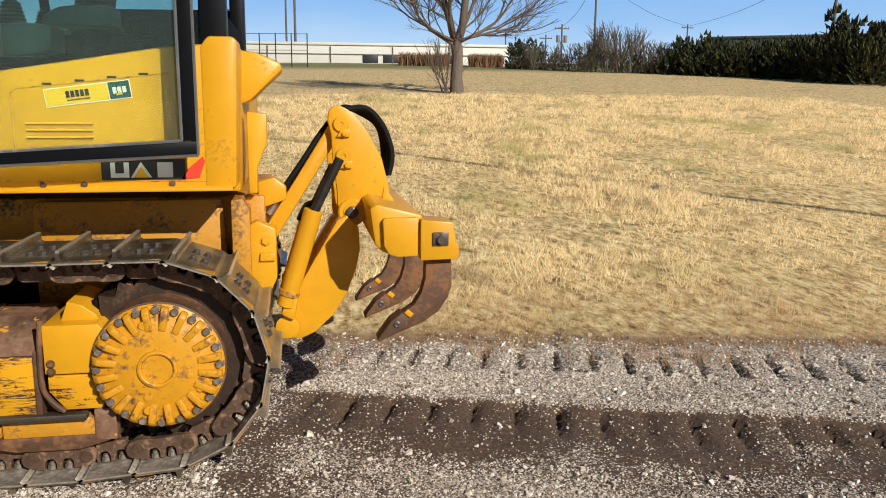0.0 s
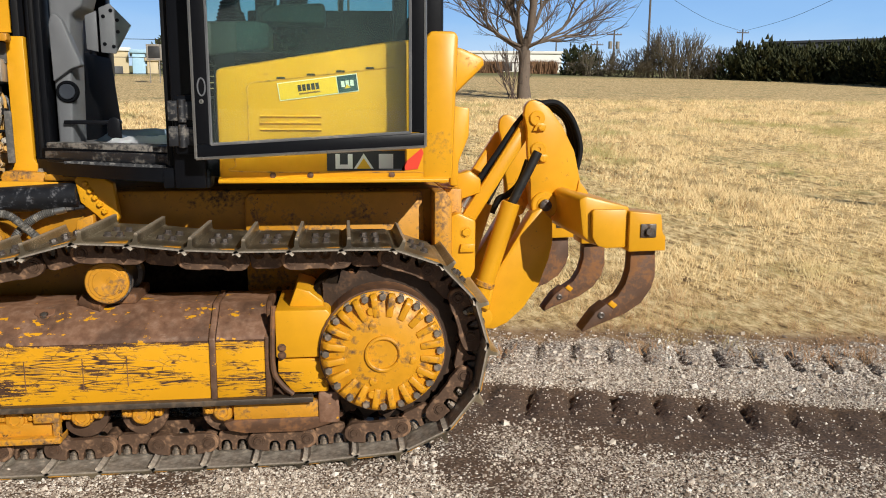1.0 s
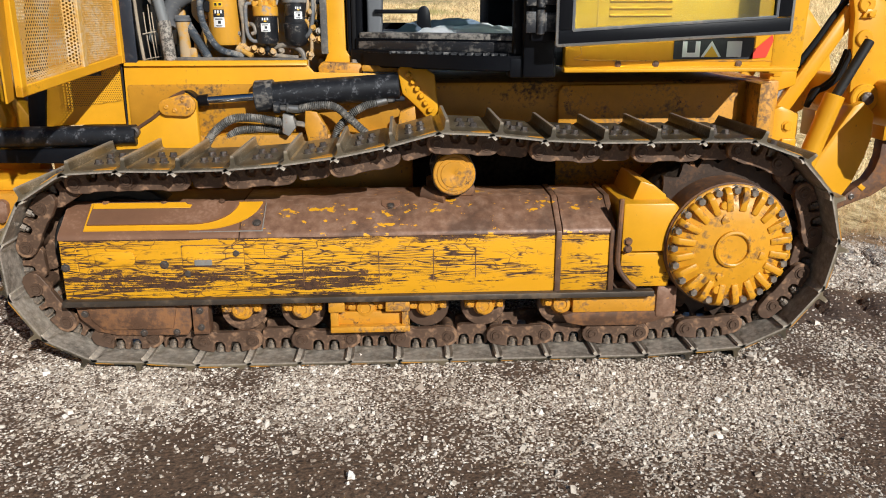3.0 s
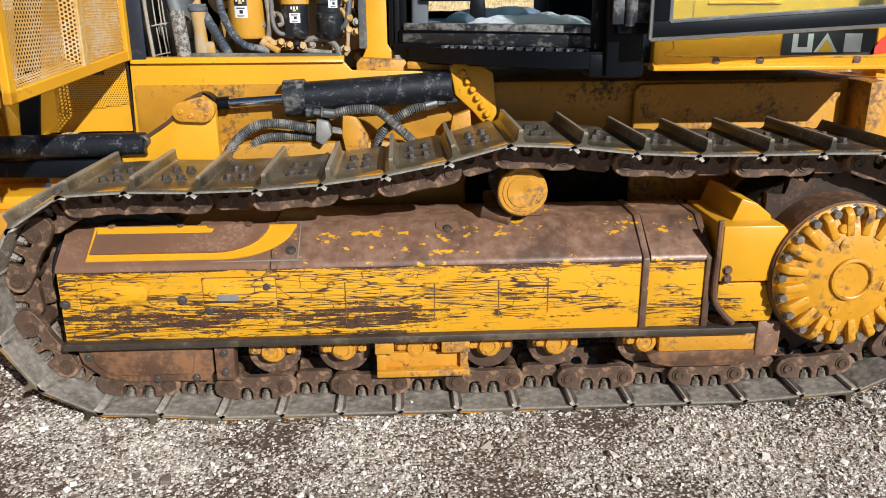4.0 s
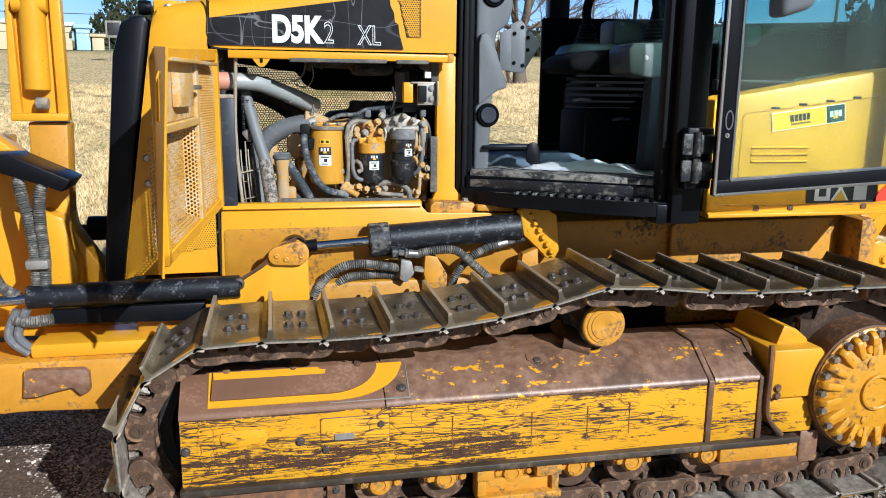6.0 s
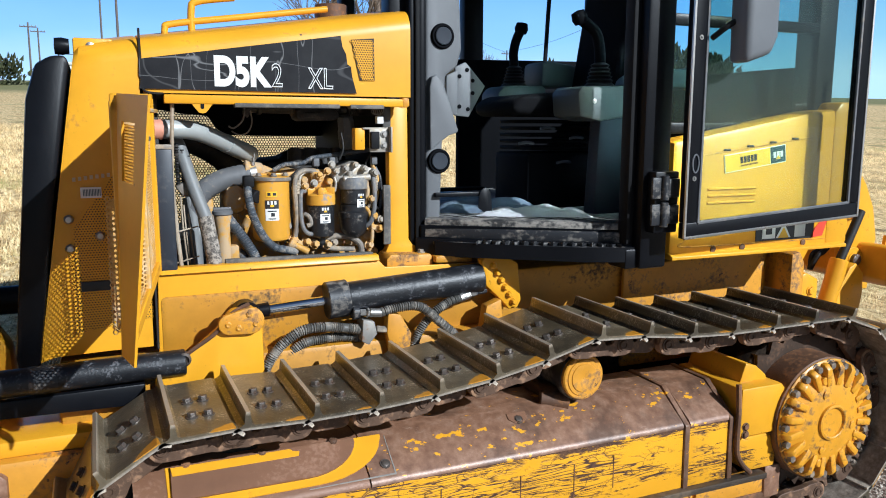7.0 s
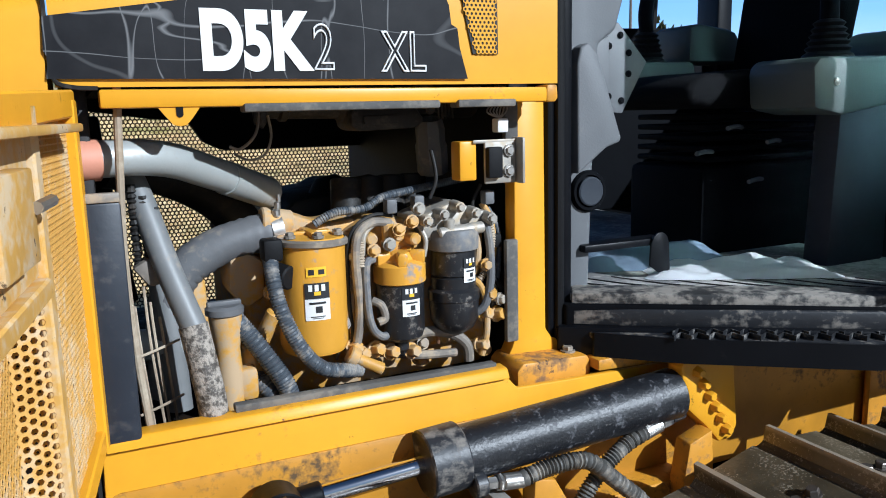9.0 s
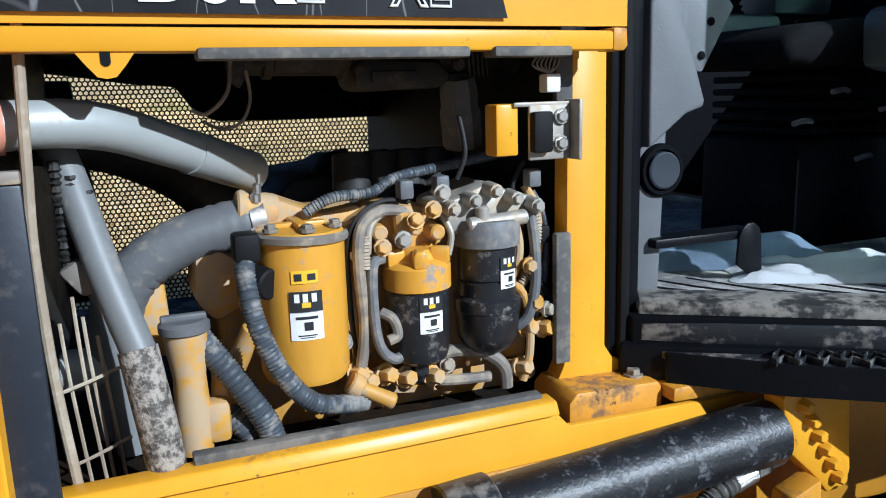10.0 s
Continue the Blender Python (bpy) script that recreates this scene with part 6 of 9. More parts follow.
def filter_stickers(x, y, r, z, a=-0.012, s=1.0, yellow_box=False):
    """Black and white maker's sticker with bars for the small print."""
    L = [(a, 0.0, 0.045 * s, 0.030 * s, "decal_black"), (a, -0.034 * s, 0.045 * s, 0.040 * s, "white")]
    label_patch(0, z, x, 0, y, 0, r, eng, L)
    fine = [(a - 0.012 * s, 0.006 * s, 0.007 * s, 0.012 * s, "white"), (a - 0.001, 0.006 * s, 0.007 * s, 0.012 * s, "white"), (a + 0.011 * s, 0.006 * s, 0.007 * s, 0.012 * s, "white"),
            (a, -0.004 * s, 0.012 * s, 0.007 * s, "decal_yellow"), (a, -0.022 * s, 0.030 * s, 0.004 * s, "decal_black"), (a + 0.002, -0.034 * s, 0.012 * s, 0.012 * s, "decal_black"),
            (a, -0.047 * s, 0.026 * s, 0.0018, "decal_black"), (a, -0.050 * s, 0.020 * s, 0.0012, "decal_black")]
    label_patch(0, z, x, 0, y, 0, r + 0.0008, eng, fine)
    if yellow_box:
        label_patch(0, z + 0.035, x, 0, y, 0, r, eng, [(a, 0.0, 0.036, 0.018, "decal_yellow")])
        label_patch(0, z + 0.035, x, 0, y, 0, r + 0.0008, eng, [(a - 0.009, 0.0, 0.010, 0.010, "decal_black"), (a + 0.009, 0.0, 0.011, 0.009, "decal_black")])


# oil filter
bm = lathe(B(), (-1.915, 0.615, 1.165), (-1.913, 0.615, 1.40), [(0, 0), (0.045, 0), (0.058, 0.006), (0.0635, 0.02), (0.0635, 0.205), (0.066, 0.207), (0.066, 0.214), (0.060, 0.222), (0.03, 0.226), (0, 0.226)], 40)
box(bm, -1.955, -1.875, 0.607, 0.623, 1.385, 1.397, 0.003)
box(bm, -1.923, -1.907, 0.575, 0.655, 1.385, 1.399, 0.003)
ep("oil_filter", bm, "filter_yellow", "yellow canister oil filter with worn paint")
bm = lathe(B(), (-1.914, 0.615, 1.372), (-1.913, 0.615, 1.40), [(0.064, 0), (0.070, 0.002), (0.071, 0.010), (0.066, 0.014), (0.062, 0.012)], 40)
ep("filter_flange", bm, "dust_iron", "dusty rim of the filter head")
for k in range(3):
    a = math.radians(210 + 60 * k)
    ep("bolt", hexbolt(B(), (-1.913 + 0.052 * math.cos(a), 0.615 + 0.052 * math.sin(a), 1.391), (0, 0, 1), 0.008, 0.009), "dust_iron")
filter_stickers(-1.915, 0.615, 0.0635, 1.295, -0.008, 1.0, True)
# fuel filter
bm = lathe(B(), (-1.743, 0.60, 1.168), (-1.743, 0.60, 1.36), [(0, 0), (0.030, 0), (0.042, 0.008), (0.046, 0.02), (0.047, 0.115), (0, 0.115)], 32)
cyl(bm, (-1.743, 0.60, 1.145), (-1.743, 0.60, 1.17), 0.014)
hexbolt(bm, (-1.743, 0.60, 1.15), (0, 0, -1), 0.010, 0.016)
ep("fuel_filter", bm, "filter_black", "black fuel filter canister")
bm = lathe(B(), (-1.743, 0.60, 1.283), (-1.743, 0.60, 1.36), [(0.046, 0), (0.051, 0.003), (0.051, 0.036), (0.047, 0.040), (0.030, 0.046), (0.022, 0.060), (0, 0.062)], 32)
for k in range(5):
    a = 2 * math.pi * k / 5 + 0.4
    prism(bm, [(-0.010, 0.038), (0.010, 0.038), (0.010, 0.058), (0.006, 0.064), (-0.006, 0.064), (-0.010, 0.058)], 0.022, 0.050, "y", 0.003, Matrix.Translation((-1.743, 0.60, 1.283)) @ Matrix.Rotation(a, 4, "Z"))
ep("filter_cap", bm, "filter_yellow", "yellow lobed filter cap")
filter_stickers(-1.743, 0.60, 0.047, 1.268, 0.004, 0.82)
# water separator
bm = lathe(B(), (-1.622, 0.61, 1.165), (-1.622, 0.61, 1.40), [(0, 0), (0.026, 0), (0.040, 0.010), (0.049, 0.028), (0.051, 0.068), (0.053, 0.070), (0.053, 0.088), (0.046, 0.094), (0.046, 0.115), (0.043, 0.118), (0.046, 0.121), (0.046, 0.178), (0, 0.178)], 36)
ep("water_separator", bm, "filter_black", "black water separator bowl and filter")
bm = lathe(B(), (-1.622, 0.61, 1.335), (-1.622, 0.61, 1.40), [(0.047, 0), (0.052, 0.002), (0.053, 0.034), (0.048, 0.042), (0, 0.044)], 36)
ep("separator_head", bm, "hose")
filter_stickers(-1.622, 0.61, 0.047, 1.312, 0.016, 0.72)
# filter manifold with bolts
bm = B()
prism(bm, [(-1.695, 1.372), (-1.70, 1.405), (-1.66, 1.418), (-1.62, 1.435), (-1.58, 1.415), (-1.535, 1.405), (-1.535, 1.37), (-1.60, 1.352), (-1.67, 1.352)], 0.60, 0.72, "y", 0.008)
for x, z in ((-1.69, 1.40), (-1.655, 1.41), (-1.62, 1.422), (-1.585, 1.408), (-1.55, 1.395)):
    bolt = cyl(B(), (x, 0.61, z), (x, 0.575, z), 0.013, 0.011, seg=12)
    ep("manifold_bolt", hexbolt(bolt, (x, 0.577, z), (0, -1, 0), 0.008, 0.010), "manifold")
cyl(bm, (-1.665, 0.585, 1.372), (-1.565, 0.585, 1.378), 0.012, seg=14)
cyl(bm, (-1.64, 0.585, 1.365), (-1.64, 0.585, 1.40), 0.011, seg=12)
ep("filter_manifold", bm, "manifold", "cast filter head with bolts and unions")
bm = B()
prism(bm, [(-1.83, 1.33), (-1.84, 1.385), (-1.79, 1.41), (-1.72, 1.405), (-1.69, 1.37), (-1.69, 1.34)], 0.62, 0.72, "y", 0.01)
for x, z in ((-1.80, 1.372), (-1.745, 1.375), (-1.71, 1.365)):
    cyl(bm, (x, 0.63, z), (x, 0.59, z), 0.015, 0.012, seg=12)
cyl(bm, (-1.765, 0.60, 1.345), (-1.765, 0.60, 1.40), 0.010, 0.013, seg=10)
cyl(bm, (-1.815, 0.60, 1.335), (-1.775, 0.60, 1.34), 0.009, seg=10)
ep("filter_base", bm, "engine", "dusty yellow filter base casting")
# block and castings
bm = B()
box(bm, -2.02, -1.50, 0.70, 1.10, 1.05, 1.385, 0.02)
box(bm, -1.86, -1.52, 0.665, 0.72, 1.12, 1.38, 0.012)
for k in range(7):
    cyl(bm, (-1.83 + 0.05 * k, 0.67, 1.10 + 0.04 * (k % 3)), (-1.83 + 0.05 * k, 0.64, 1.10 + 0.04 * (k % 3)), 0.016, 0.013, seg=10)
ep("engine_block", bm, "engine", "dusty yellow engine block")
bm = B()
prism(bm, [(-1.985, 1.385), (-1.975, 1.415), (-1.93, 1.425), (-1.87, 1.40), (-1.81, 1.41), (-1.79, 1.375), (-1.98, 1.36)], 0.66, 0.78, "y", 0.012)
cyl(bm, (-1.99, 0.68, 1.412), (-1.93, 0.68, 1.405), 0.028, 0.024, seg=20)
ep("intake_elbow", bm, "engine")
# oil filler neck
bm = lathe(B(), (-2.078, 0.60, 1.09), (-2.080, 0.60, 1.30), [(0.023, 0), (0.024, 0.06), (0.022, 0.11), (0.027, 0.145), (0.029, 0.165), (0.029, 0.178)], 22)
box(bm, -2.062, -2.03, 0.585, 0.62, 1.10, 1.16, 0.008)
ep("oil_filler", bm, "engine", "dusty yellow oil filler neck")
bm = lathe(B(), (-2.080, 0.60, 1.262), (-2.080, 0.60, 1.29), [(0.030, 0), (0.034, 0.003), (0.034, 0.013), (0.028, 0.018), (0, 0.018)], 24)
prism(bm, [(-0.030, -0.006), (0.030, -0.006), (0.030, 0.006), (-0.030, 0.006)], 0.015, 0.026, "z", 0.003, Matrix.Translation((-2.080, 0.60, 1.262)))
ep("filler_cap", bm, "hose", "grey filler cap")
bm = B()
cyl(bm, (-2.035, 0.63, 1.10), (-2.03, 0.63, 1.19), 0.022, 0.018, seg=14)
cyl(bm, (-2.02, 0.65, 1.17), (-1.985, 0.62, 1.25), 0.016, seg=12)
prism(bm, [(-2.06, 1.29), (-2.055, 1.355), (-2.02, 1.36), (-1.99, 1.34), (-1.99, 1.27), (-2.03, 1.25)], 0.66, 0.76, "y", 0.012)
prism(bm, [(-2.14, 1.20), (-2.14, 1.31), (-2.12, 1.325), (-2.095, 1.31), (-2.09, 1.20)], 0.70, 0.72, "y", 0.006)
ep("water_pump", bm, "engine", "yellow water pump and bracket")
# large pipes and hoses
level(ep("charge_pipe", tube(B(), [(-2.275, 0.690, 1.497), (-2.205, 0.705, 1.498), (-2.146, 0.735, 1.489), (-2.088, 0.775, 1.467), (-2.016, 0.835, 1.437)], 0.030, 24, 8), "pipe", "dull grey charge air pipe"))
level(ep("pipe_sleeve", tube(B(), [(-2.34, 0.678, 1.497), (-2.262, 0.694, 1.497)], 0.034, 20, 2), "sleeve", "faded pink rubber sleeve"))
level(ep("pipe_boot", tube(B(), [(-2.045, 0.810, 1.449), (-1.990, 0.865, 1.425), (-1.945, 0.91, 1.406)], 0.032, 22, 6), "pipe"))
level(ep("coolant_pipe", tube(B(), [(-2.235, 0.80, 1.50), (-2.207, 0.765, 1.45), (-2.170, 0.705, 1.31), (-2.138, 0.662, 1.205)], 0.022, 20, 8), "pipe_dull", "grey coolant pipe"))
level(ep("coolant_pipe", tube(B(), [(-2.175, 0.80, 1.27), (-2.165, 0.79, 1.17), (-2.16, 0.78, 1.03)], 0.022, 18, 6), "pipe_dull"))
level(ep("wrapped_hose", tube(B(), [(-2.141, 0.665, 1.215), (-2.132, 0.65, 1.15), (-2.124, 0.64, 1.09), (-2.120, 0.64, 1.03)], 0.025, 18, 8), "wrap", "hose in flaking silver wrap"))
level(ep("intake_hose", tube(B(), [(-1.955, 0.80, 1.345), (-2.01, 0.80, 1.338), (-2.08, 0.80, 1.318), (-2.14, 0.805, 1.275), (-2.168, 0.81, 1.20), (-2.175, 0.815, 1.05)], 0.036, 22, 8, 0.0012, 0.02), "hose", "grey ribbed intake hose"))
level(ep("hose_clamp", tube(B(), [(-1.972, 0.80, 1.343), (-1.950, 0.80, 1.346)], 0.0385, 22, 1), "steel", "bright hose clamp"))
level(ep("dark_pipe", tube(B(), [(-2.25, 0.90, 1.48), (-2.14, 0.95, 1.455), (-2.03, 1.0, 1.39), (-1.96, 1.02, 1.30)], 0.045, 18, 8), "dark_iron"))
ep("corrugated_hose", tube(B(), [(-1.992, 0.60, 1.372), (-1.998, 0.572, 1.335), (-1.990, 0.552, 1.27), (-1.962, 0.545, 1.20), (-1.925, 0.545, 1.155), (-1.88, 0.555, 1.138), (-1.84, 0.575, 1.128)], 0.0135, 14, 10, 0.0011, 0.0058), "conduit", "blue-grey corrugated loom")
ep("loom_plug", box(B(), -2.010, -1.975, 0.57, 0.61, 1.352, 1.392, 0.006), "rubber")
ep("loom_plug", cyl(B(), (-1.985, 0.60, 1.325), (-1.965, 0.57, 1.32), 0.022), "rubber")
ep("corrugated_hose", tube(B(), [(-2.07, 0.615, 1.262), (-2.05, 0.60, 1.232), (-2.015, 0.585, 1.18), (-1.985, 0.575, 1.125), (-1.975, 0.575, 1.09)], 0.0175, 14, 10, 0.0011, 0.0058), "conduit", "grey corrugated loom")
ep("corrugated_hose", tube(B(), [(-2.03, 0.62, 1.13), (-2.01, 0.60, 1.11), (-1.99, 0.60, 1.08)], 0.0175, 14, 8, 0.0011, 0.0058), "conduit")
ep("wiring_loom", tube(B(), [(-1.90, 0.63, 1.405), (-1.86, 0.625, 1.425), (-1.80, 0.63, 1.428), (-1.76, 0.64, 1.445), (-1.70, 0.66, 1.452), (-1.62, 0.68, 1.46), (-1.53, 0.70, 1.47)], 0.0080, 12, 10, 0.0009, 0.005), "conduit", "black corrugated wiring loom")
# small lines
for pts, r, mat in (
    ([(-1.76, 0.60, 1.40), (-1.80, 0.59, 1.405), (-1.832, 0.58, 1.385), (-1.838, 0.58, 1.33), (-1.832, 0.585, 1.24), (-1.84, 0.59, 1.17)], 0.009, "dust_iron"),
    ([(-1.80, 0.59, 1.335), (-1.818, 0.58, 1.325), (-1.820, 0.575, 1.25), (-1.812, 0.572, 1.205), (-1.79, 0.575, 1.185), (-1.77, 0.59, 1.192)], 0.008, "hose"),
    ([(-1.805, 0.59, 1.255), (-1.79, 0.58, 1.245), (-1.785, 0.575, 1.222), (-1.80, 0.575, 1.215)], 0.008, "dust_iron"),
    ([(-1.75, 0.61, 1.412), (-1.79, 0.60, 1.418), (-1.83, 0.59, 1.402), (-1.85, 0.59, 1.36), (-1.848, 0.60, 1.26), (-1.845, 0.60, 1.18), (-1.87, 0.61, 1.16)], 0.004, "dark_iron"),
    ([(-1.555, 0.60, 1.402), (-1.548, 0.59, 1.34), (-1.552, 0.58, 1.27), (-1.565, 0.58, 1.22), (-1.585, 0.59, 1.20)], 0.0085, "hose"),
    ([(-1.575, 0.61, 1.375), (-1.57, 0.60, 1.33), (-1.578, 0.60, 1.29), (-1.60, 0.60, 1.27)], 0.0075, "engine"),
    ([(-1.60, 0.60, 1.275), (-1.575, 0.59, 1.262), (-1.562, 0.585, 1.225), (-1.56, 0.585, 1.16), (-1.57, 0.59, 1.11)], 0.007, "engine"),
    ([(-1.565, 0.60, 1.255), (-1.535, 0.60, 1.265), (-1.515, 0.60, 1.235), (-1.515, 0.60, 1.19)], 0.006, "rubber"),
    ([(-1.73, 0.63, 1.155), (-1.68, 0.62, 1.168), (-1.63, 0.61, 1.16), (-1.60, 0.60, 1.135), (-1.595, 0.60, 1.10)], 0.011, "dust_iron"),
    ([(-1.66, 0.62, 1.535), (-1.655, 0.61, 1.48), (-1.67, 0.61, 1.44)], 0.004, "dark_iron"),
    ([(-1.55, 0.62, 1.46), (-1.57, 0.62, 1.42), (-1.55, 0.62, 1.40)], 0.004, "dark_iron"),
    ([(-1.98, 0.68, 1.64), (-1.99, 0.66, 1.58), (-2.02, 0.66, 1.55), (-2.04, 0.66, 1.555)], 0.003, "dust_iron"),
):
    ep("fuel_line", tube(B(), pts, r, 10, 8), mat)
for x, z in ((-1.845, 1.165), (-1.83, 1.15), (-1.80, 1.155), (-1.77, 1.145), (-1.725, 1.14), (-1.56, 1.195), (-1.53, 1.19), (-1.57, 1.13)):
    bm = hexbolt(B(), (x, 0.60, z), (0.3, -1, 0.2), 0.013, 0.022)
    cyl(bm, (x, 0.64, z - 0.01), (x, 0.59, z), 0.010, seg=10)
    ep("pipe_union", bm, "engine")
bm = B()
cyl(bm, (-1.852, 0.57, 1.155), (-1.80, 0.56, 1.125), 0.010, 0.013, seg=12)
cyl(bm, (-1.862, 0.575, 1.162), (-1.845, 0.572, 1.150), 0.018, seg=14)
ep("drain_cock", bm, "engine")
for k in range(3):
    ep("pin", cyl(B(), (-1.963 + 0.003 * k, 0.66, 1.42 + 0.014 * k), (-1.963 + 0.003 * k, 0.66, 1.436 + 0.014 * k), 0.008 - 0.002 * k, seg=10), "steel")
for pts, r, mat in (
    ([(-1.745, 0.625, 1.395), (-1.785, 0.60, 1.402), (-1.815, 0.59, 1.385), (-1.822, 0.588, 1.345)], 0.0055, "manifold"),
    ([(-1.865, 0.62, 1.395), (-1.858, 0.60, 1.30), (-1.862, 0.60, 1.20), (-1.872, 0.62, 1.14)], 0.0035, "dust_iron"),
    ([(-1.838, 0.61, 1.30), (-1.842, 0.605, 1.22), (-1.838, 0.60, 1.13)], 0.0065, "engine"),
    ([(-1.700, 0.60, 1.39), (-1.690, 0.59, 1.362), (-1.695, 0.59, 1.33)], 0.005, "manifold"),
    ([(-1.545, 0.63, 1.42), (-1.530, 0.62, 1.39), (-1.528, 0.61, 1.33), (-1.540, 0.61, 1.27)], 0.0065, "engine"),
    ([(-1.53, 0.63, 1.41), (-1.512, 0.62, 1.36), (-1.518, 0.61, 1.28), (-1.535, 0.61, 1.20)], 0.0055, "conduit"),
    ([(-1.655, 0.62, 1.14), (-1.655, 0.615, 1.19)], 0.004, "rust"),
    ([(-1.78, 0.62, 1.14), (-1.70, 0.61, 1.125), (-1.62, 0.61, 1.118)], 0.009, "dust_iron"),
):
    ep("fuel_line", tube(B(), pts, r, 10, 8), mat)
ep("spiral_sleeve", tube(B(), [(-1.545, 0.60, 1.395), (-1.540, 0.595, 1.35), (-1.552, 0.595, 1.295), (-1.572, 0.60, 1.26)], 0.0075, 12, 10, 0.0012, 0.005), "stay", "tan spiral hose sleeve")
ep("spiral_sleeve", tube(B(), [(-1.828, 0.583, 1.372), (-1.830, 0.58, 1.325)], 0.0085, 12, 6, 0.0012, 0.005), "stay")
for x, y, z, d, mat in ((-1.80, 0.585, 1.352, (0, -1, 0.2), "engine"), (-1.770, 0.580, 1.362, (0, -1, 0), "manifold"), (-1.752, 0.575, 1.388, (0, -1, 0.5), "engine"), (-1.722, 0.580, 1.402, (0, -1, 0.2), "engine"), (-1.705, 0.585, 1.425, (0, -1, 0), "manifold"),
                        (-1.835, 0.590, 1.345, (-1, -1, 0), "manifold"), (-1.545, 0.59, 1.392, (0.3, -1, 0), "manifold"), (-1.560, 0.585, 1.300, (0, -1, 0), "engine"), (-1.530, 0.585, 1.225, (0.6, -1, 0), "manifold"), (-1.552, 0.580, 1.240, (0, -1, 0), "engine"),
                        (-1.82, 0.590, 1.252, (0, -1, 0), "engine"), (-1.86, 0.60, 1.215, (0, -1, 0.3), "dust_iron"), (-1.69, 0.62, 1.145, (0, -1, 0.3), "dust_iron"), (-1.99, 0.63, 1.285, (0, -1, 0), "engine"), (-1.975, 0.635, 1.215, (0, -1, 0), "engine"), (-1.995, 0.64, 1.155, (0, -1, 0), "dust_iron")):
    q = Vector((x, y, z))
    bm = hexbolt(B(), q, d, 0.010, 0.012)
    cyl(bm, q - Vector(d).normalized() * 0.03, q, 0.0075, seg=10)
    ep("fitting", bm, mat)
for x, z in ((-1.757, 1.432), (-1.70, 1.435), (-1.53, 1.345), (-1.545, 1.435)):
    ep("loom_plug", box(B(), x - 0.011, x + 0.011, 0.59, 0.615, z - 0.014, z + 0.014, 0.004), "rubber" if z < 1.43 else "hose")
# sensor box, connector and wires by the post
bm = B()
box(bm, -1.505, -1.498, 0.53, 0.60, 1.465, 1.555, 0.003)
box(bm, -1.60, -1.50, 0.555, 0.56, 1.545, 1.552, 0.002)
box(bm, -1.575, -1.505, 0.555, 0.562, 1.466, 1.55, 0.003)
ep("relay_bracket", bm, "manifold", "dusty bracket with two bolts")
ep("relay_cover", box(B(), -1.627, -1.590, 0.560, 0.60, 1.474, 1.550, 0.004), "yellow", "yellow relay cover")
ep("relay", box(B(), -1.574, -1.542, 0.540, 0.558, 1.478, 1.538, 0.004), "rubber")
for z in (1.53, 1.49):
    ep("bolt", hexbolt(B(), (-1.522, 0.553, z), (0, -1, 0), 0.009, 0.008), "steel")
for k in range(7):
    w = 0.004 * (k - 3)
    ep("wire", tube(B(), [(-1.525 + w, 0.58, 1.655), (-1.53 + w, 0.565, 1.63), (-1.545 + w * 1.8, 0.56, 1.605), (-1.535 - w * 0.6, 0.56, 1.59)], 0.0016, 5, 5), "dust_iron")
ep("connector", box(B(), -1.548, -1.524, 0.55, 0.575, 1.565, 1.592, 0.003), "white")
# dark things under the hood
def under_hood(name, bm, mat="soot", label=""):
    return level(ep(name, bm, mat, label))
M["soot"] = painted("sooty_dusty_metal", (0.022, 0.020, 0.018), 0.6, 0.1, dirt=(0.085, 0.072, 0.06), dirt_at=0.54, vary=0.35, scale=18, grain=90, bumpy=0.3)
under_hood("muffler", lathe(B(), (-1.96, 0.86, 1.590), (-1.68, 0.86, 1.586), [(0, 0), (0.030, 0), (0.036, 0.006), (0.036, 0.030), (0.042, 0.034), (0.042, 0.046), (0.037, 0.050), (0.037, 0.150), (0.044, 0.154), (0.044, 0.172), (0.038, 0.176), (0.038, 0.26), (0, 0.28)], 26), "soot", "sooty muffler under the hood")
under_hood("heat_shield", prism(B(), [(-1.80, 1.535), (-1.80, 1.565), (-1.785, 1.575), (-1.66, 1.570), (-1.64, 1.545), (-1.66, 1.528), (-1.785, 1.525)], 0.80, 0.90, "y", 0.008))
under_hood("heat_shield", box(B(), -1.775, -1.70, 0.792, 0.80, 1.538, 1.556, 0.003))
under_hood("duct_flange", lathe(B(), (-1.655, 0.87, 1.60), (-1.61, 0.87, 1.60), [(0.03, 0), (0.05, 0.0), (0.053, 0.006), (0.053, 0.014), (0.045, 0.018), (0.045, 0.045), (0, 0.045)], 26))
under_hood("intake_drum", lathe(B(), (-1.565, 0.90, 1.605), (-1.47, 0.92, 1.603), [(0, 0), (0.040, 0.0), (0.052, 0.010), (0.058, 0.03), (0.058, 0.10), (0, 0.10)], 28))
for k in range(5):
    under_hood("clamp_rib", tube(B(), [(-1.60 + 0.008 * k, 0.82, 1.545), (-1.605 + 0.008 * k, 0.815, 1.575), (-1.60 + 0.008 * k, 0.83, 1.61)], 0.0022, 5, 4))
for x, z in ((-1.935, 1.575), (-1.80, 1.600), (-1.62, 1.565), (-1.70, 1.60)):
    under_hood("bolt", hexbolt(B(), (x, 0.822, z), (0, -1, 0), 0.008, 0.008))
under_hood("hanger", prism(B(), [(-1.985, 1.60), (-1.98, 1.545), (-1.965, 1.535), (-1.955, 1.55), (-1.955, 1.62), (-1.985, 1.62)], 0.83, 0.842, "y", 0.002))
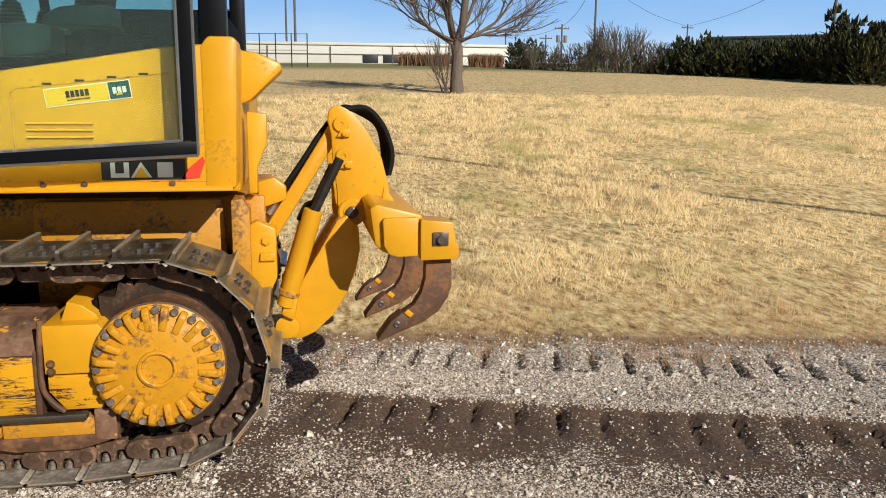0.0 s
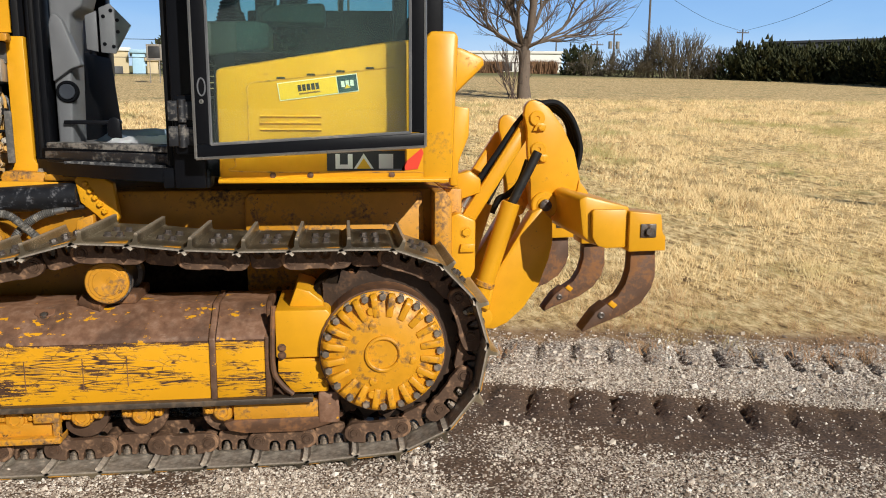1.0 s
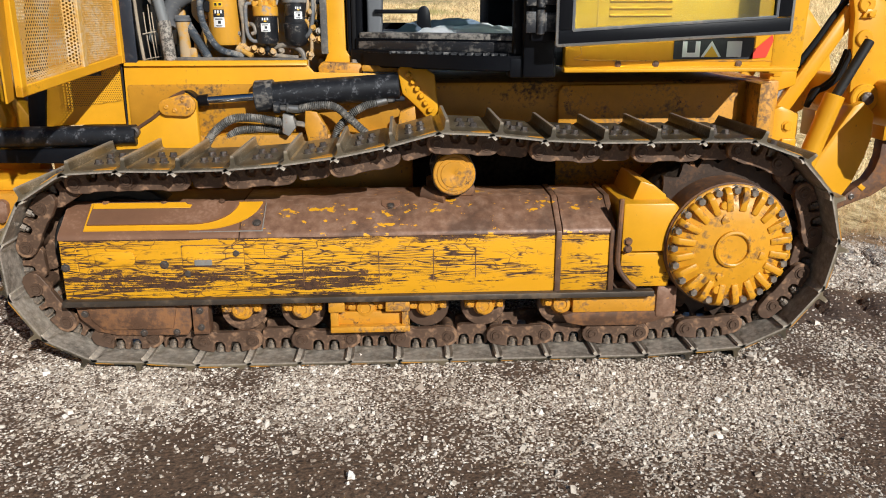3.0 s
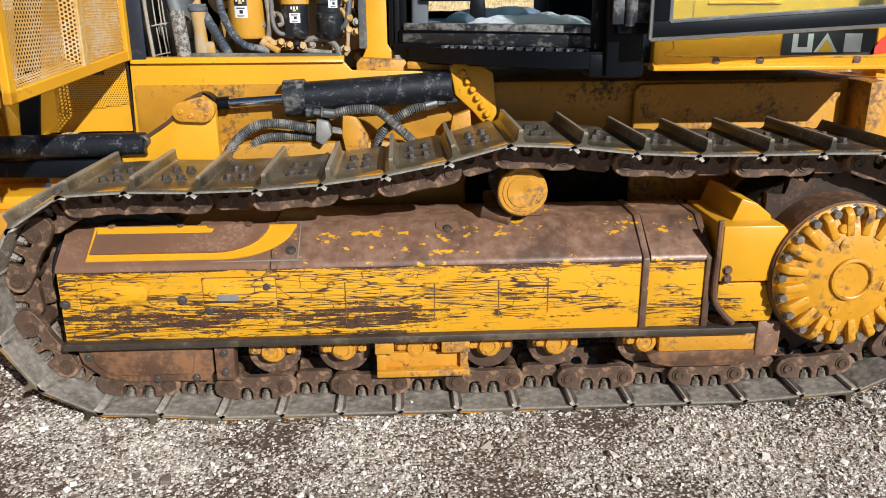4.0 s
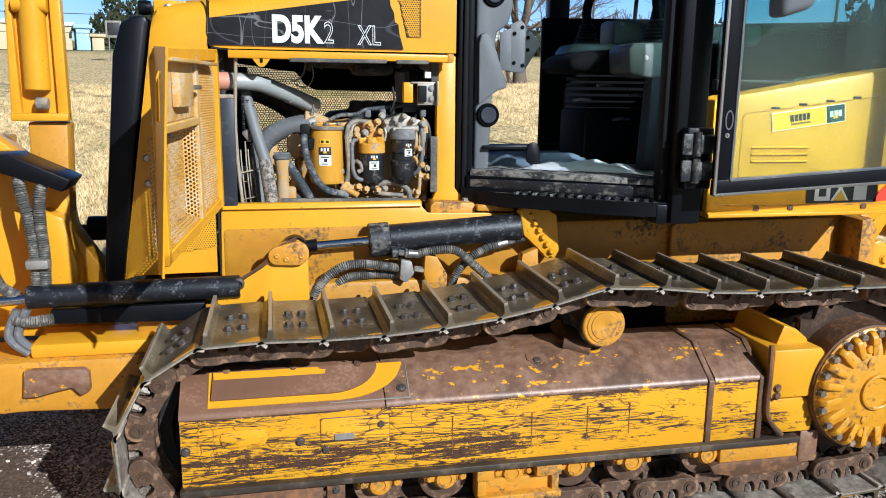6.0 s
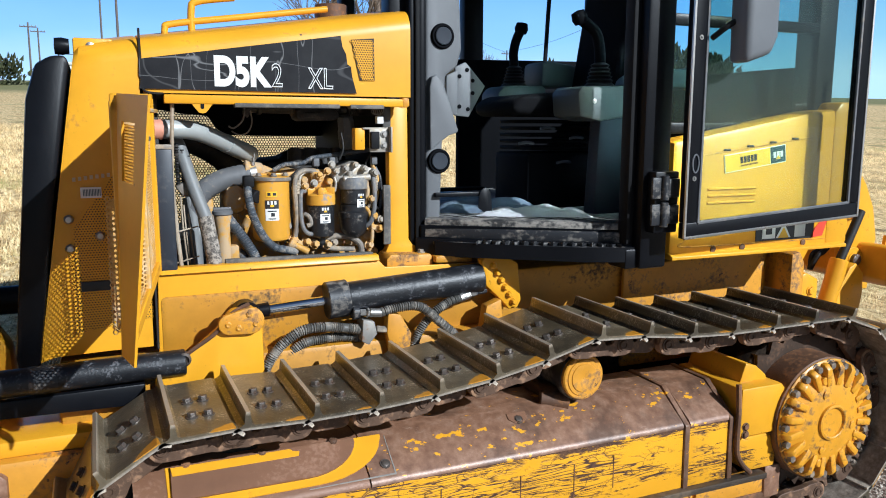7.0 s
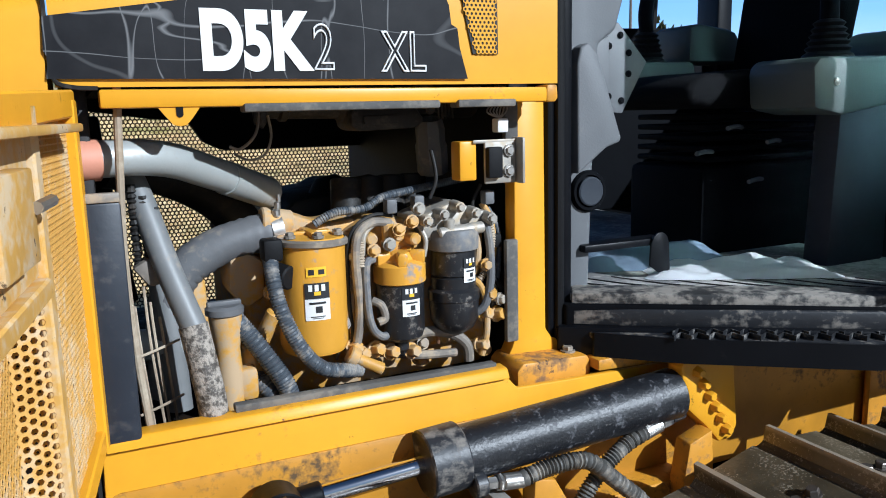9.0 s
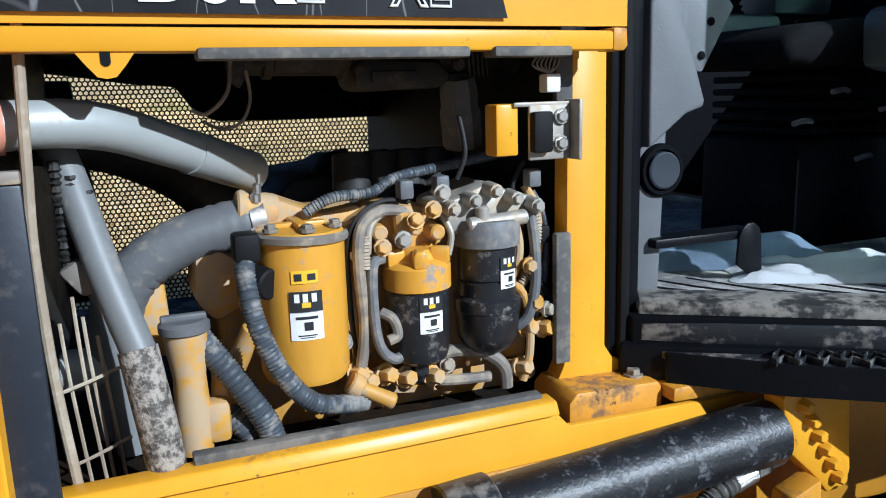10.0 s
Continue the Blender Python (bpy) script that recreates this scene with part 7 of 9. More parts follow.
under_hood("wire", tube(B(), [(-1.955, 0.83, 1.56), (-1.953, 0.82, 1.52), (-1.968, 0.82, 1.487), (-1.995, 0.83, 1.478), (-2.02, 0.84, 1.49)], 0.0026, 6, 6), "dust_iron")
level(ep("breather_duct", lathe(B(), (-1.605, 0.86, 1.545), (-1.588, 0.885, 1.430), [(0.028, 0), (0.032, 0.02), (0.032, 0.05), (0.035, 0.058), (0.034, 0.118), (0, 0.118)], 8), "hose", "grey rubber duct"))
level(ep("turbocharger", lathe(B(), (-1.80, 1.10, 1.34), (-1.60, 1.14, 1.36), [(0, 0), (0.04, 0.0), (0.07, 0.03), (0.075, 0.07), (0.05, 0.10), (0.05, 0.13), (0.06, 0.16), (0.04, 0.20), (0, 0.20)], 24), "dark_iron"))
level(ep("valve_cover", prism(B(), [(-1.90, 1.20), (-1.89, 1.345), (-1.86, 1.375), (-1.76, 1.385), (-1.74, 1.40), (-1.66, 1.40), (-1.62, 1.375), (-1.46, 1.37), (-1.46, 1.20)], 1.02, 1.36, "y", 0.015), "dark_iron", "sooty black valve cover"))
level(ep("far_valance", prism(B(), [(-2.30, 1.675), (-2.30, 1.59), (-2.19, 1.575), (-2.10, 1.56), (-1.99, 1.55), (-1.95, 1.49), (-1.90, 1.465), (-1.62, 1.462), (-1.44, 1.462), (-1.44, 1.675)], 1.66, 1.70, "y", 0.008), "rubber", "black inner edge of the far hood side"))
level(ep("far_valance", prism(B(), [(-2.30, 1.05), (-2.30, 1.57), (-2.22, 1.57), (-2.20, 1.36), (-2.16, 1.05)], 1.66, 1.70, "y", 0.008), "rubber"))
bm = B()
for k in range(4):
    cyl(bm, (-1.78 + 0.05 * k, 0.80, 1.38), (-1.77 + 0.05 * k, 0.82, 1.47), 0.035, seg=14)
ep("engine_top", bm, "dark_iron")
# fan guard rods, stays and side plate next to the radiator
for pts, r in (([(-2.228, 0.52, 1.66), (-2.236, 0.52, 1.50), (-2.240, 0.52, 1.40), (-2.236, 0.52, 1.25), (-2.225, 0.52, 1.11)], 0.0065),):
    ep("stay_rod", tube(B(), pts, r, 10, 6), "stay", "dusty tan stay rod")
for k, (x, z) in enumerate(((-2.222, 1.30), (-2.205, 1.33), (-2.196, 1.30), (-2.182, 1.27))):
    ep("guard_rod", tube(B(), [(x - 0.006, 0.58 + 0.01 * k, z), (x - 0.002, 0.58 + 0.01 * k, 1.22), (x + 0.010, 0.58 + 0.01 * k, 1.07)], 0.0026, 6, 5), "stay", "thin fan guard rod")
for k in range(2):
    ep("rod_tie", tube(B(), [(-2.235, 0.565, 1.215 - 0.10 * k), (-2.20, 0.575, 1.222 - 0.10 * k), (-2.160, 0.60, 1.228 - 0.10 * k)], 0.0025, 6, 4), "stay")
for k in range(3):
    ep("spring", tube(B(), [(-2.215 + 0.017 * k, 0.62, 1.50 - 0.02 * k), (-2.213 + 0.017 * k, 0.62, 1.36)], 0.007, 8, 10, 0.0022, 0.009), "dark_iron", "black coil spring by the fan guard")
ep("guard_clip", prism(B(), [(-2.225, 1.36), (-2.20, 1.375), (-2.175, 1.365), (-2.17, 1.33), (-2.20, 1.325)], 0.60, 0.63, "y", 0.006), "dust_iron")
ep("baffle", box(B(), -2.298, -2.240, 0.48, 0.49, 1.09, 1.485, 0.004), "baffle", "dark blue-grey baffle plate")
ep("baffle_cap", box(B(), -2.298, -2.240, 0.478, 0.492, 1.485, 1.50, 0.003), "dust_iron")
ep("cross_tube", cyl(B(), (-2.24, 0.70, 1.20), (-2.12, 0.68, 1.20), 0.03, seg=16), "pipe")
ep("fan_shroud", box(B(), -2.30, -2.27, 0.56, 1.55, 1.06, 1.70, 0.006), "dark_iron")

# ---- cab interior ----
def cp(name, bm, mat, label=""):
    return part(name, bm, mat, cab, label)




# ribbed dusty floor mat and serrated step
level(cp("floor_mat", prism(B(), [(-1.355, 0.690), (-0.775, 0.310), (-0.45, 0.34), (-0.45, 1.95), (-1.355, 1.62)], 1.151, 1.168, "z", 0.003), "mat", "dusty grey ribbed floor mat"))
for k in range(9):
    x = -1.27 + 0.075 * k
    y = 0.690 - 0.656 * (x + 1.355) + 0.09
    level(cp("mat_rib", tube(B(), [(x + 0.035, y - 0.045, 1.168), (x + 0.03, y - 0.02, 1.1685), (x - 0.01, y + 0.04, 1.1685), (x - 0.06, y + 0.16, 1.1675)], 0.0028, 6, 3), "rubber"))
step = prism(B(), [(-1.345, 0.628), (-1.22, 0.500), (-0.93, 0.285), (-0.80, 0.232), (-0.735, 0.232), (-0.735, 0.285), (-1.345, 0.672)], 1.082, 1.094, "z", 0.002)
level(cp("step_plate", step, "black_dirty", "black serrated boarding step"))
level(cp("step_lip", prism(B(), [(-1.345, 0.625), (-1.22, 0.497), (-0.93, 0.282), (-0.80, 0.229), (-0.735, 0.229), (-0.735, 0.235), (-0.80, 0.236), (-0.93, 0.290), (-1.22, 0.505), (-1.345, 0.633)], 1.045, 1.096, "z", 0.0), "black", "black painted step edge"))
# worn zigzag grip strips along the step
for row in range(2):
    line = []
    for k in range(31):
        line.append(Vector((-1.235, 0.508, 0)).lerp(Vector((-0.80, 0.250, 0)), k / 30.0) - sn * (0.012 + 0.030 * row + (0.013 if k % 2 else -0.013)))
    pts = [(p.x - sn.x * 0.002, p.y - sn.y * 0.002) for p in line] + [(p.x + sn.x * 0.002, p.y + sn.y * 0.002) for p in reversed(line)]
    level(cp("step_grip", prism(B(), pts, 1.093, 1.104, "z", 0.0), "grip", "zigzag grip strip worn bright on its edges"))

# front pillar trim
def trim(pts, y0, y1, r=0.012, mat="grey_plastic", nm="pillar_trim"):
    return cp(nm, prism(B(), pts, y0, y1, "y", r, None, 3), mat)
trim([(-1.332, 1.20), (-1.332, 2.44), (-1.24, 2.44), (-1.195, 2.05), (-1.185, 1.84), (-1.205, 1.775), (-1.25, 1.745), (-1.262, 1.50), (-1.272, 1.20)], 0.615, 0.80)
trim([(-1.325, 1.47), (-1.328, 1.70), (-1.32, 1.735), (-1.30, 1.745), (-1.275, 1.72), (-1.212, 1.545), (-1.215, 1.535), (-1.25, 1.525)], 0.585, 0.64, 0.015)
for x, z in ((-1.266, 1.885), (-1.280, 1.430)):
    cp("air_vent", lathe(B(), (x, 0.622, z), (x, 0.59, z), [(0.046, 0), (0.046, 0.012), (0.042, 0.018), (0.036, 0.018), (0.034, 0.012), (0.030, 0.014), (0, 0.016)], 28), "dark_plastic", "round black air vent")
    cp("vent_ring", lathe(B(), (x, 0.606, z), (x, 0.588, z), [(0.032, 0), (0.032, 0.006), (0.029, 0.008), (0.010, 0.006), (0, 0.006)], 24), "panel_blue", "dark grey turning vent disc")
plate = level(cp("bracket_plate", prism(B(), [(-1.165, 1.55), (-1.165, 1.735), (-1.12, 1.755), (-1.035, 1.665), (-1.105, 1.545)], 0.85, 0.862, "y", 0.003), "grey_plastic", "grey bolted bracket plate"))
for x, z in ((-1.147, 1.70), (-1.147, 1.585), (-1.115, 1.725), (-1.090, 1.685), (-1.090, 1.637), (-1.110, 1.575)):
    level(cp("bolt", hexbolt(B(), (x, 0.85, z), (0, -1, 0), 0.006, 0.005), "dark_plastic"))
level(cp("bracket_plate", prism(B(), [(-1.215, 1.56), (-1.215, 1.70), (-1.168, 1.72), (-1.168, 1.55)], 0.82, 0.832, "y", 0.003), "grey_plastic"))
# dash behind the pillar
cp("dash", prism(B(), [(-1.40, 1.18), (-1.40, 1.62), (-1.32, 1.62), (-1.28, 1.20)], 0.85, 1.45, "y", 0.02), "dark_plastic")
# consoles, sticks, seat
def joystick(x, y, z, tilt, mat="dark_plastic"):
    bm = B()
    prof = [(0, 0), (0.060, 0.0)]
    for k in range(6):
        r = 0.058 - 0.004 * k
        prof += [(r, 0.006 + 0.015 * k), (r - 0.010, 0.013 + 0.015 * k)]
    lathe(bm, (x, y, z), (x, y, z + 0.1), prof + [(0, 0.10)], 20)
    level(cp("bellows", bm, "rubber", "black rubber bellows"))
    bm = B()
    tube(bm, [(x, y, z + 0.09), (x - 0.005, y, z + 0.15), (x + tilt * 0.3, y, z + 0.21), (x + tilt, y, z + 0.25)], 0.022, 12, 6)
    lathe(bm, (x + tilt, y, z + 0.235), (x + tilt * 1.3, y, z + 0.29), [(0, 0), (0.026, 0.005), (0.032, 0.025), (0.026, 0.05), (0, 0.056)], 14)
    level(cp("joystick", bm, "dark_plastic", "black joystick grip"))
level(cp("console", prism(B(), [(-0.755, 1.545), (-0.765, 1.64), (-0.745, 1.662), (-0.50, 1.668), (-0.43, 1.66), (-0.43, 1.56), (-0.66, 1.528)], 0.60, 0.80, "y", 0.018), "console", "grey-green armrest console"))
level(cp("console", prism(B(), [(-0.47, 1.662), (-0.46, 1.70), (-0.40, 1.735), (-0.20, 1.745), (-0.20, 1.66)], 0.60, 0.80, "y", 0.02), "console"))
level(cp("screw", hexbolt(B(), (-0.691, 0.600, 1.606), (0, -1, 0), 0.007, 0.004), "steel"))
joystick(-0.600, 0.703, 1.668, -0.09)
level(cp("console", prism(B(), [(-0.775, 1.575), (-0.77, 1.66), (-0.74, 1.69), (-0.52, 1.695), (-0.50, 1.575)], 1.24, 1.42, "y", 0.018), "console"))
level(cp("console", prism(B(), [(-0.545, 1.69), (-0.545, 1.80), (-0.50, 1.81), (-0.35, 1.79), (-0.30, 1.69)], 1.24, 1.42, "y", 0.02), "console"))
joystick(-0.645, 1.325, 1.695, 0.03)
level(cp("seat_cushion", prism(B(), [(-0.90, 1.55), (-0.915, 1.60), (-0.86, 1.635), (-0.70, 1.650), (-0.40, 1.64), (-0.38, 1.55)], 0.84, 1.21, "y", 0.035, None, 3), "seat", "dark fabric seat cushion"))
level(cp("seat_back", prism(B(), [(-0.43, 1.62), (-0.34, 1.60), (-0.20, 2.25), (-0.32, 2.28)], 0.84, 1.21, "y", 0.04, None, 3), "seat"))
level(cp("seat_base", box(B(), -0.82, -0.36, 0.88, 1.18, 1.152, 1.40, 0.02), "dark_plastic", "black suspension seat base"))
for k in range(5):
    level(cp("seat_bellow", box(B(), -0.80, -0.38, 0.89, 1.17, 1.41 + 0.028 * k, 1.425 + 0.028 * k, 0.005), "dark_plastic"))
for k, (x, z) in enumerate(((-0.80, 1.44), (-0.62, 1.36), (-0.70, 1.50), (-0.56, 1.46))):
    level(cp("seat_lever", tube(B(), [(x, 0.87, z), (x - 0.05, 0.84, z + 0.004), (x - 0.09, 0.83, z)], 0.006, 8, 4), "grey_plastic"))
level(cp("rear_panel", prism(B(), [(-0.675, 1.155), (-0.655, 1.56), (-0.625, 1.61), (-0.56, 1.625), (-0.46, 1.63), (-0.46, 1.155)], 0.61, 0.69, "y", 0.02), "panel_blue", "dark blue-grey side panel"))
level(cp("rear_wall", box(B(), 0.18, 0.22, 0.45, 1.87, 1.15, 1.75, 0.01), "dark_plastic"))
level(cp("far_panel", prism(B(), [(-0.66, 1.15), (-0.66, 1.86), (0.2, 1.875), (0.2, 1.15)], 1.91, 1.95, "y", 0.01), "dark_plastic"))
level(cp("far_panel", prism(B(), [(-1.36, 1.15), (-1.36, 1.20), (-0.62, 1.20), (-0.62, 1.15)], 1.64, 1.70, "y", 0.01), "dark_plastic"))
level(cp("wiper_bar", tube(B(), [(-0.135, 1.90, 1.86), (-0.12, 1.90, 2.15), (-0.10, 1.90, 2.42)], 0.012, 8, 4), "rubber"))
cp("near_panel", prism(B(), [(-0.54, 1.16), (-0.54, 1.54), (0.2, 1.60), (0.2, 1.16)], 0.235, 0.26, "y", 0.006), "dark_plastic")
wb = B()
box(wb, -0.54, 0.20, 0.205, 0.24, 1.535, 1.575, 0.006)
box(wb, -0.54, 0.20, 0.205, 0.24, 1.92, 1.96, 0.006)
cp("window_frame", wb, "black")
g = cp("side_window", box(B(), -0.53, 0.19, 0.222, 0.227, 1.575, 2.44, 0.0), "glass_dark", "tinted rear side window")
# pedal
bm = B()
prism(bm, [(-1.125, 1.200), (-1.122, 1.250), (-1.115, 1.266), (-1.103, 1.275), (-1.088, 1.275), (-1.076, 1.266), (-1.070, 1.250), (-1.064, 1.172), (-1.084, 1.170), (-1.110, 1.190)], 0.716, 0.723, "y", 0.003)
box(bm, -1.30, -1.075, 0.724, 0.775, 1.245, 1.262, 0.004)
level(cp("pedal", bm, "black", "black foot pedal"))
# hinges on the rear pillar
for z in (1.215, 1.305):
    bm = B()
    cyl(bm, (-0.705, 0.150, z - 0.042), (-0.705, 0.150, z + 0.042), 0.015, seg=14)
    box(bm, -0.755, -0.705, 0.150, 0.162, z - 0.036, z + 0.036, 0.003)
    box(bm, -0.705, -0.645, 0.145, 0.160, z - 0.032, z + 0.032, 0.003)
    level(cp("hinge", bm, "black_dirty", "black door hinge"))
level(cp("hinge_plate", box(B(), -0.735, -0.635, 0.163, 0.206, 1.15, 1.36, 0.006), "black", ""))
level(cp("pillar_skirt", prism(B(), [(-0.80, 1.02), (-0.80, 1.09), (-0.63, 1.09), (-0.63, 1.02)], 0.225, 0.33, "y", 0.008), "black", ""))
# door mirror, handle
bm = B()
prism(bm, [(-0.545, 1.71), (-0.55, 2.06), (-0.42, 2.06), (-0.405, 2.0), (-0.405, 1.80), (-0.43, 1.745)], -0.10, -0.01, "y", 0.025, None, 3)
part("mirror", bm, "grey_plastic", dr, "dark grey rounded mirror housing")
part("mirror_arm", tube(B(), [(-0.58, 0.02, 1.80), (-0.57, -0.03, 1.83), (-0.52, -0.04, 1.86)], 0.010, 8, 4), "rubber", dr)
bm = B()
tube(bm, [(-0.625 + 0.013 * math.cos(t), 0.018, 1.39 + 0.03 * math.sin(t)) for t in [2 * math.pi * k / 16 for k in range(17)]], 0.003, 6, 2)
part("door_handle", bm, "grey_plastic", dr, "oval grey pull handle")

# things left on the cab floor
def crumpled(name, cx, cy, z, sx, sy, h, seed, mat, label, cat):
    bm = B()
    n = 22
    vs = {}
    for i in range(n + 1):
        for j in range(n + 1):
            u, v = i / n * 2 - 1, j / n * 2 - 1
            e = max(0.0, 1 - max(abs(u), abs(v)) ** 4)
            hz = e * h * (0.45 + 0.9 * abs(noise.noise((u * 1.7 + seed, v * 1.7, seed)))) + 0.006 * noise.noise((u * 6, v * 6, seed))
            px, py = sx * u * (1 + 0.12 * noise.noise((v * 2, seed, 0))), sy * v * (1 + 0.15 * noise.noise((u * 2, seed, 4)))
            vs[i, j] = bm.verts.new((cx + 0.88 * px + 0.48 * py, cy - 0.48 * px + 0.88 * py, z + max(0.002, hz)))
    fs = [bm.faces.new((vs[i, j], vs[i + 1, j], vs[i + 1, j + 1], vs[i, j + 1])) for i in range(n) for j in range(n)]
    bmesh.ops.solidify(bm, geom=fs, thickness=0.002)
    return tagged(fin(name, bm, mat), label, cat)


crumpled("plastic_bag", -0.905, 0.675, 1.168, 0.21, 0.085, 0.045, 3.1, "cloth_white", "crumpled white plastic bag on the cab floor", "bag")
crumpled("rag", -1.00, 0.88, 1.168, 0.20, 0.12, 0.065, 7.7, "cloth_blue", "folded grey-blue rag on the cab floor", "rag")

# ---- decals, screens and small parts on the body ----
def flat(pts, y, mat, nm, parent, th=0.0012, label=""):
    """A thin film on a side face, its front at y."""
    return part(nm, prism(B(), pts, y, y + th, "y", 0.0), mat, parent, label, smooth=False)


def quad(x0, x1, z0, z1):
    return [(x0, z0), (x1, z0), (x1, z1), (x0, z1)]


level(flat([(-2.322, 1.620), (-2.318, 1.650), (-2.323, 1.660), (-2.320, 1.708), (-2.10, 1.742), (-1.89, 1.774), (-1.690, 1.804), (-1.684, 1.768), (-1.672, 1.745), (-1.668, 1.712), (-1.656, 1.705), (-1.652, 1.672), (-1.637, 1.617)], 0.6155, "decal_scratched", "decal", hood, 0.0016, "scratched black model decal"))


def lettering(body, x, z, size, y, mat, bold=0.0, squeeze=1.0, outline=False):
    cu = bpy.data.curves.new("lettering", "FONT")
    cu.body, cu.size, cu.extrude = body, size, 0.0006
    cu.offset = bold
    if outline:
        cu.fill_mode = "NONE"
        cu.extrude, cu.bevel_depth, cu.offset = 0.0, 0.0019, 0.0
    cu.materials.append(M[mat])
    ob = new("lettering", cu)
    ob.parent = hood
    level(ob).matrix_basis = Matrix.Translation((x, y, z)) @ Matrix.Rotation(math.radians(90), 4, "X") @ Matrix.Diagonal((squeeze, 1, 1, 1))
    return ob


lettering("D5K", -2.104, 1.637, 0.122, 0.6140, "white", 0.0060, 0.735)
lettering("2", -1.924, 1.634, 0.104, 0.6140, "white", 0, 0.72, True)
lettering("XL", -1.803, 1.631, 0.096, 0.6140, "white", 0, 0.72, True)
# hood vent and seams
part("vent_backing", prism(B(), [(-1.653, 1.842), (-1.573, 1.848), (-1.572, 1.708), (-1.624, 1.708)], 0.4465, 0.4485, "y", 0.0), "dark_iron", hood)
perforated("vent_screen", (-1.66, 0.4448, 1.705), (1, 0, 0), (0, 0, 1), lambda a, b: 0.006 + 0.036 * (1 - b / 0.14) < a < 0.085 and 0.006 < b < 0.138, 0.10, 0.15, 0.0085, 0.0055, "yellow", hood)
part("seam", tube(B(), [(-2.317, 0.447, 1.845), (-2.317, 0.447, 1.70), (-2.312, 0.447, 1.665), (-2.29, 0.447, 1.655), (-2.255, 0.447, 1.653)], 0.0035, 6, 4), "dark_iron", hood)
part("seam", box(B(), -2.312, -2.306, 0.4445, 0.447, 0.86, 1.12, 0.0), "dark_iron", lower)
# nose side: perforated zone laid on, bolts, sticker, reflector
perforated("side_screen", (-2.56, 0.4462, 0.90), (1, 0, 0), (0, 0, 1), lambda a, b: a < 0.24 and b < 0.33 + 1.35 * a and b < 0.62 and b > 0.02 + 0.15 * a and a > 0.012 + 0.02 * (b / 0.6), 0.26, 0.64, 0.0085, 0.0046, "yellow", nose)
# dark sheet added over the shell, standing in for shade behind the holes
part("screen_backing", prism(B(), [(-2.545, 0.925), (-2.325, 0.955), (-2.325, 1.515), (-2.33, 1.515), (-2.53, 1.25)], 0.4478, 0.4490, "y", 0.0), "dark_iron", nose)
flat(quad(-2.505, -2.447, 1.34, 1.372), 0.4435, "white", "sticker", nose, 0.001)
for k in range(12):
    flat(quad(-2.498 + 0.0042 * k, -2.4958 + 0.0042 * k, 1.346, 1.366), 0.4428, "decal_teal", "sticker_bar", nose, 0.0006)
for k in range(7):
    flat(quad(-2.525 + 0.016 * k, -2.516 + 0.016 * k, 1.39 + 0.002 * k, 1.402 + 0.002 * k), 0.4442, "chalk", "paint_pen_bar", nose, 0.0006)
for x, z in ((-2.542, 1.277), (-2.458, 1.223), (-2.543, 1.188)):
    part("bolt", lathe(B(), (x, 0.446, z), (x, 0.434, z), [(0.014, 0), (0.014, 0.004), (0.009, 0.010), (0, 0.011)], 14), "steel", nose)
part("reflector", box(B(), -2.52, -2.395, 0.437, 0.446, 1.055, 1.085, 0.002), "black_dirty", nose)
# lamp bracket on the nose
bm = B()
box(bm, -2.50, -2.39, 0.50, 0.56, 1.765, 1.815, 0.006)
part("lamp_bracket", bm, "yellow", nose)
part("lamp", lathe(B(), (-2.51, 0.53, 1.79), (-2.55, 0.53, 1.79), [(0, 0), (0.022, 0), (0.026, 0.02), (0.024, 0.04), (0, 0.042)], 16), "black", nose, "small black work lamp")
part("lamp_bolt", lathe(B(), (-2.452, 0.502, 1.79), (-2.452, 0.49, 1.79), [(0.013, 0), (0.013, 0.006), (0.007, 0.009), (0, 0.009)], 14), "steel", nose)
# hand rail on the hood
part("hand_rail", tube(B(), [(-2.225, 0.64, 1.83), (-2.225, 0.64, 1.868), (-2.20, 0.64, 1.885), (-2.0, 0.64, 1.915), (-1.68, 0.64, 1.962)], 0.011, 12, 6), "yellow", hood, "yellow hand rail")
part("hand_rail", tube(B(), [(-2.14, 0.64, 1.84), (-2.14, 0.64, 1.93), (-2.12, 0.64, 1.96), (-2.0, 0.64, 1.98)], 0.012, 12, 6), "yellow", hood)
part("exhaust_base", cyl(B(), (-1.62, 0.80, 1.93), (-1.62, 0.80, 2.0), 0.06, seg=20), "rust", hood)
# inside of the open engine door
bm = B()
def dbox(a0, a1, z0, z1, h0, h1, r=0.003):
    v = [bm.verts.new(dpt(a, z, h)) for z in (z0, z1) for h in (h0, h1) for a in (a0, a1)]
    fs = [bm.faces.new([v[i] for i in q]) for q in ((0, 1, 3, 2), (4, 6, 7, 5), (0, 4, 5, 1), (2, 3, 7, 6), (0, 2, 6, 4), (1, 5, 7, 3))]
    bmesh.ops.recalc_face_normals(bm, faces=fs)
    bev(bm, fs, r)
S = 1 if (dn.x > 0) else -1
dbox(0.10, dl - 0.05, 1.545, 1.556, S * 0.004, S * 0.035)
dbox(0.40, 0.54, 1.42, 1.515, S * 0.004, S * 0.028)
part("latch_box", bm, "mesh_yellow", ed, "dusty latch box and lip inside the door")
part("latch_rod", tube(B(), [dpt(0.41, 1.475, S * 0.03), dpt(0.33, 1.475, S * 0.03)], 0.007, 8, 1), "steel", ed)

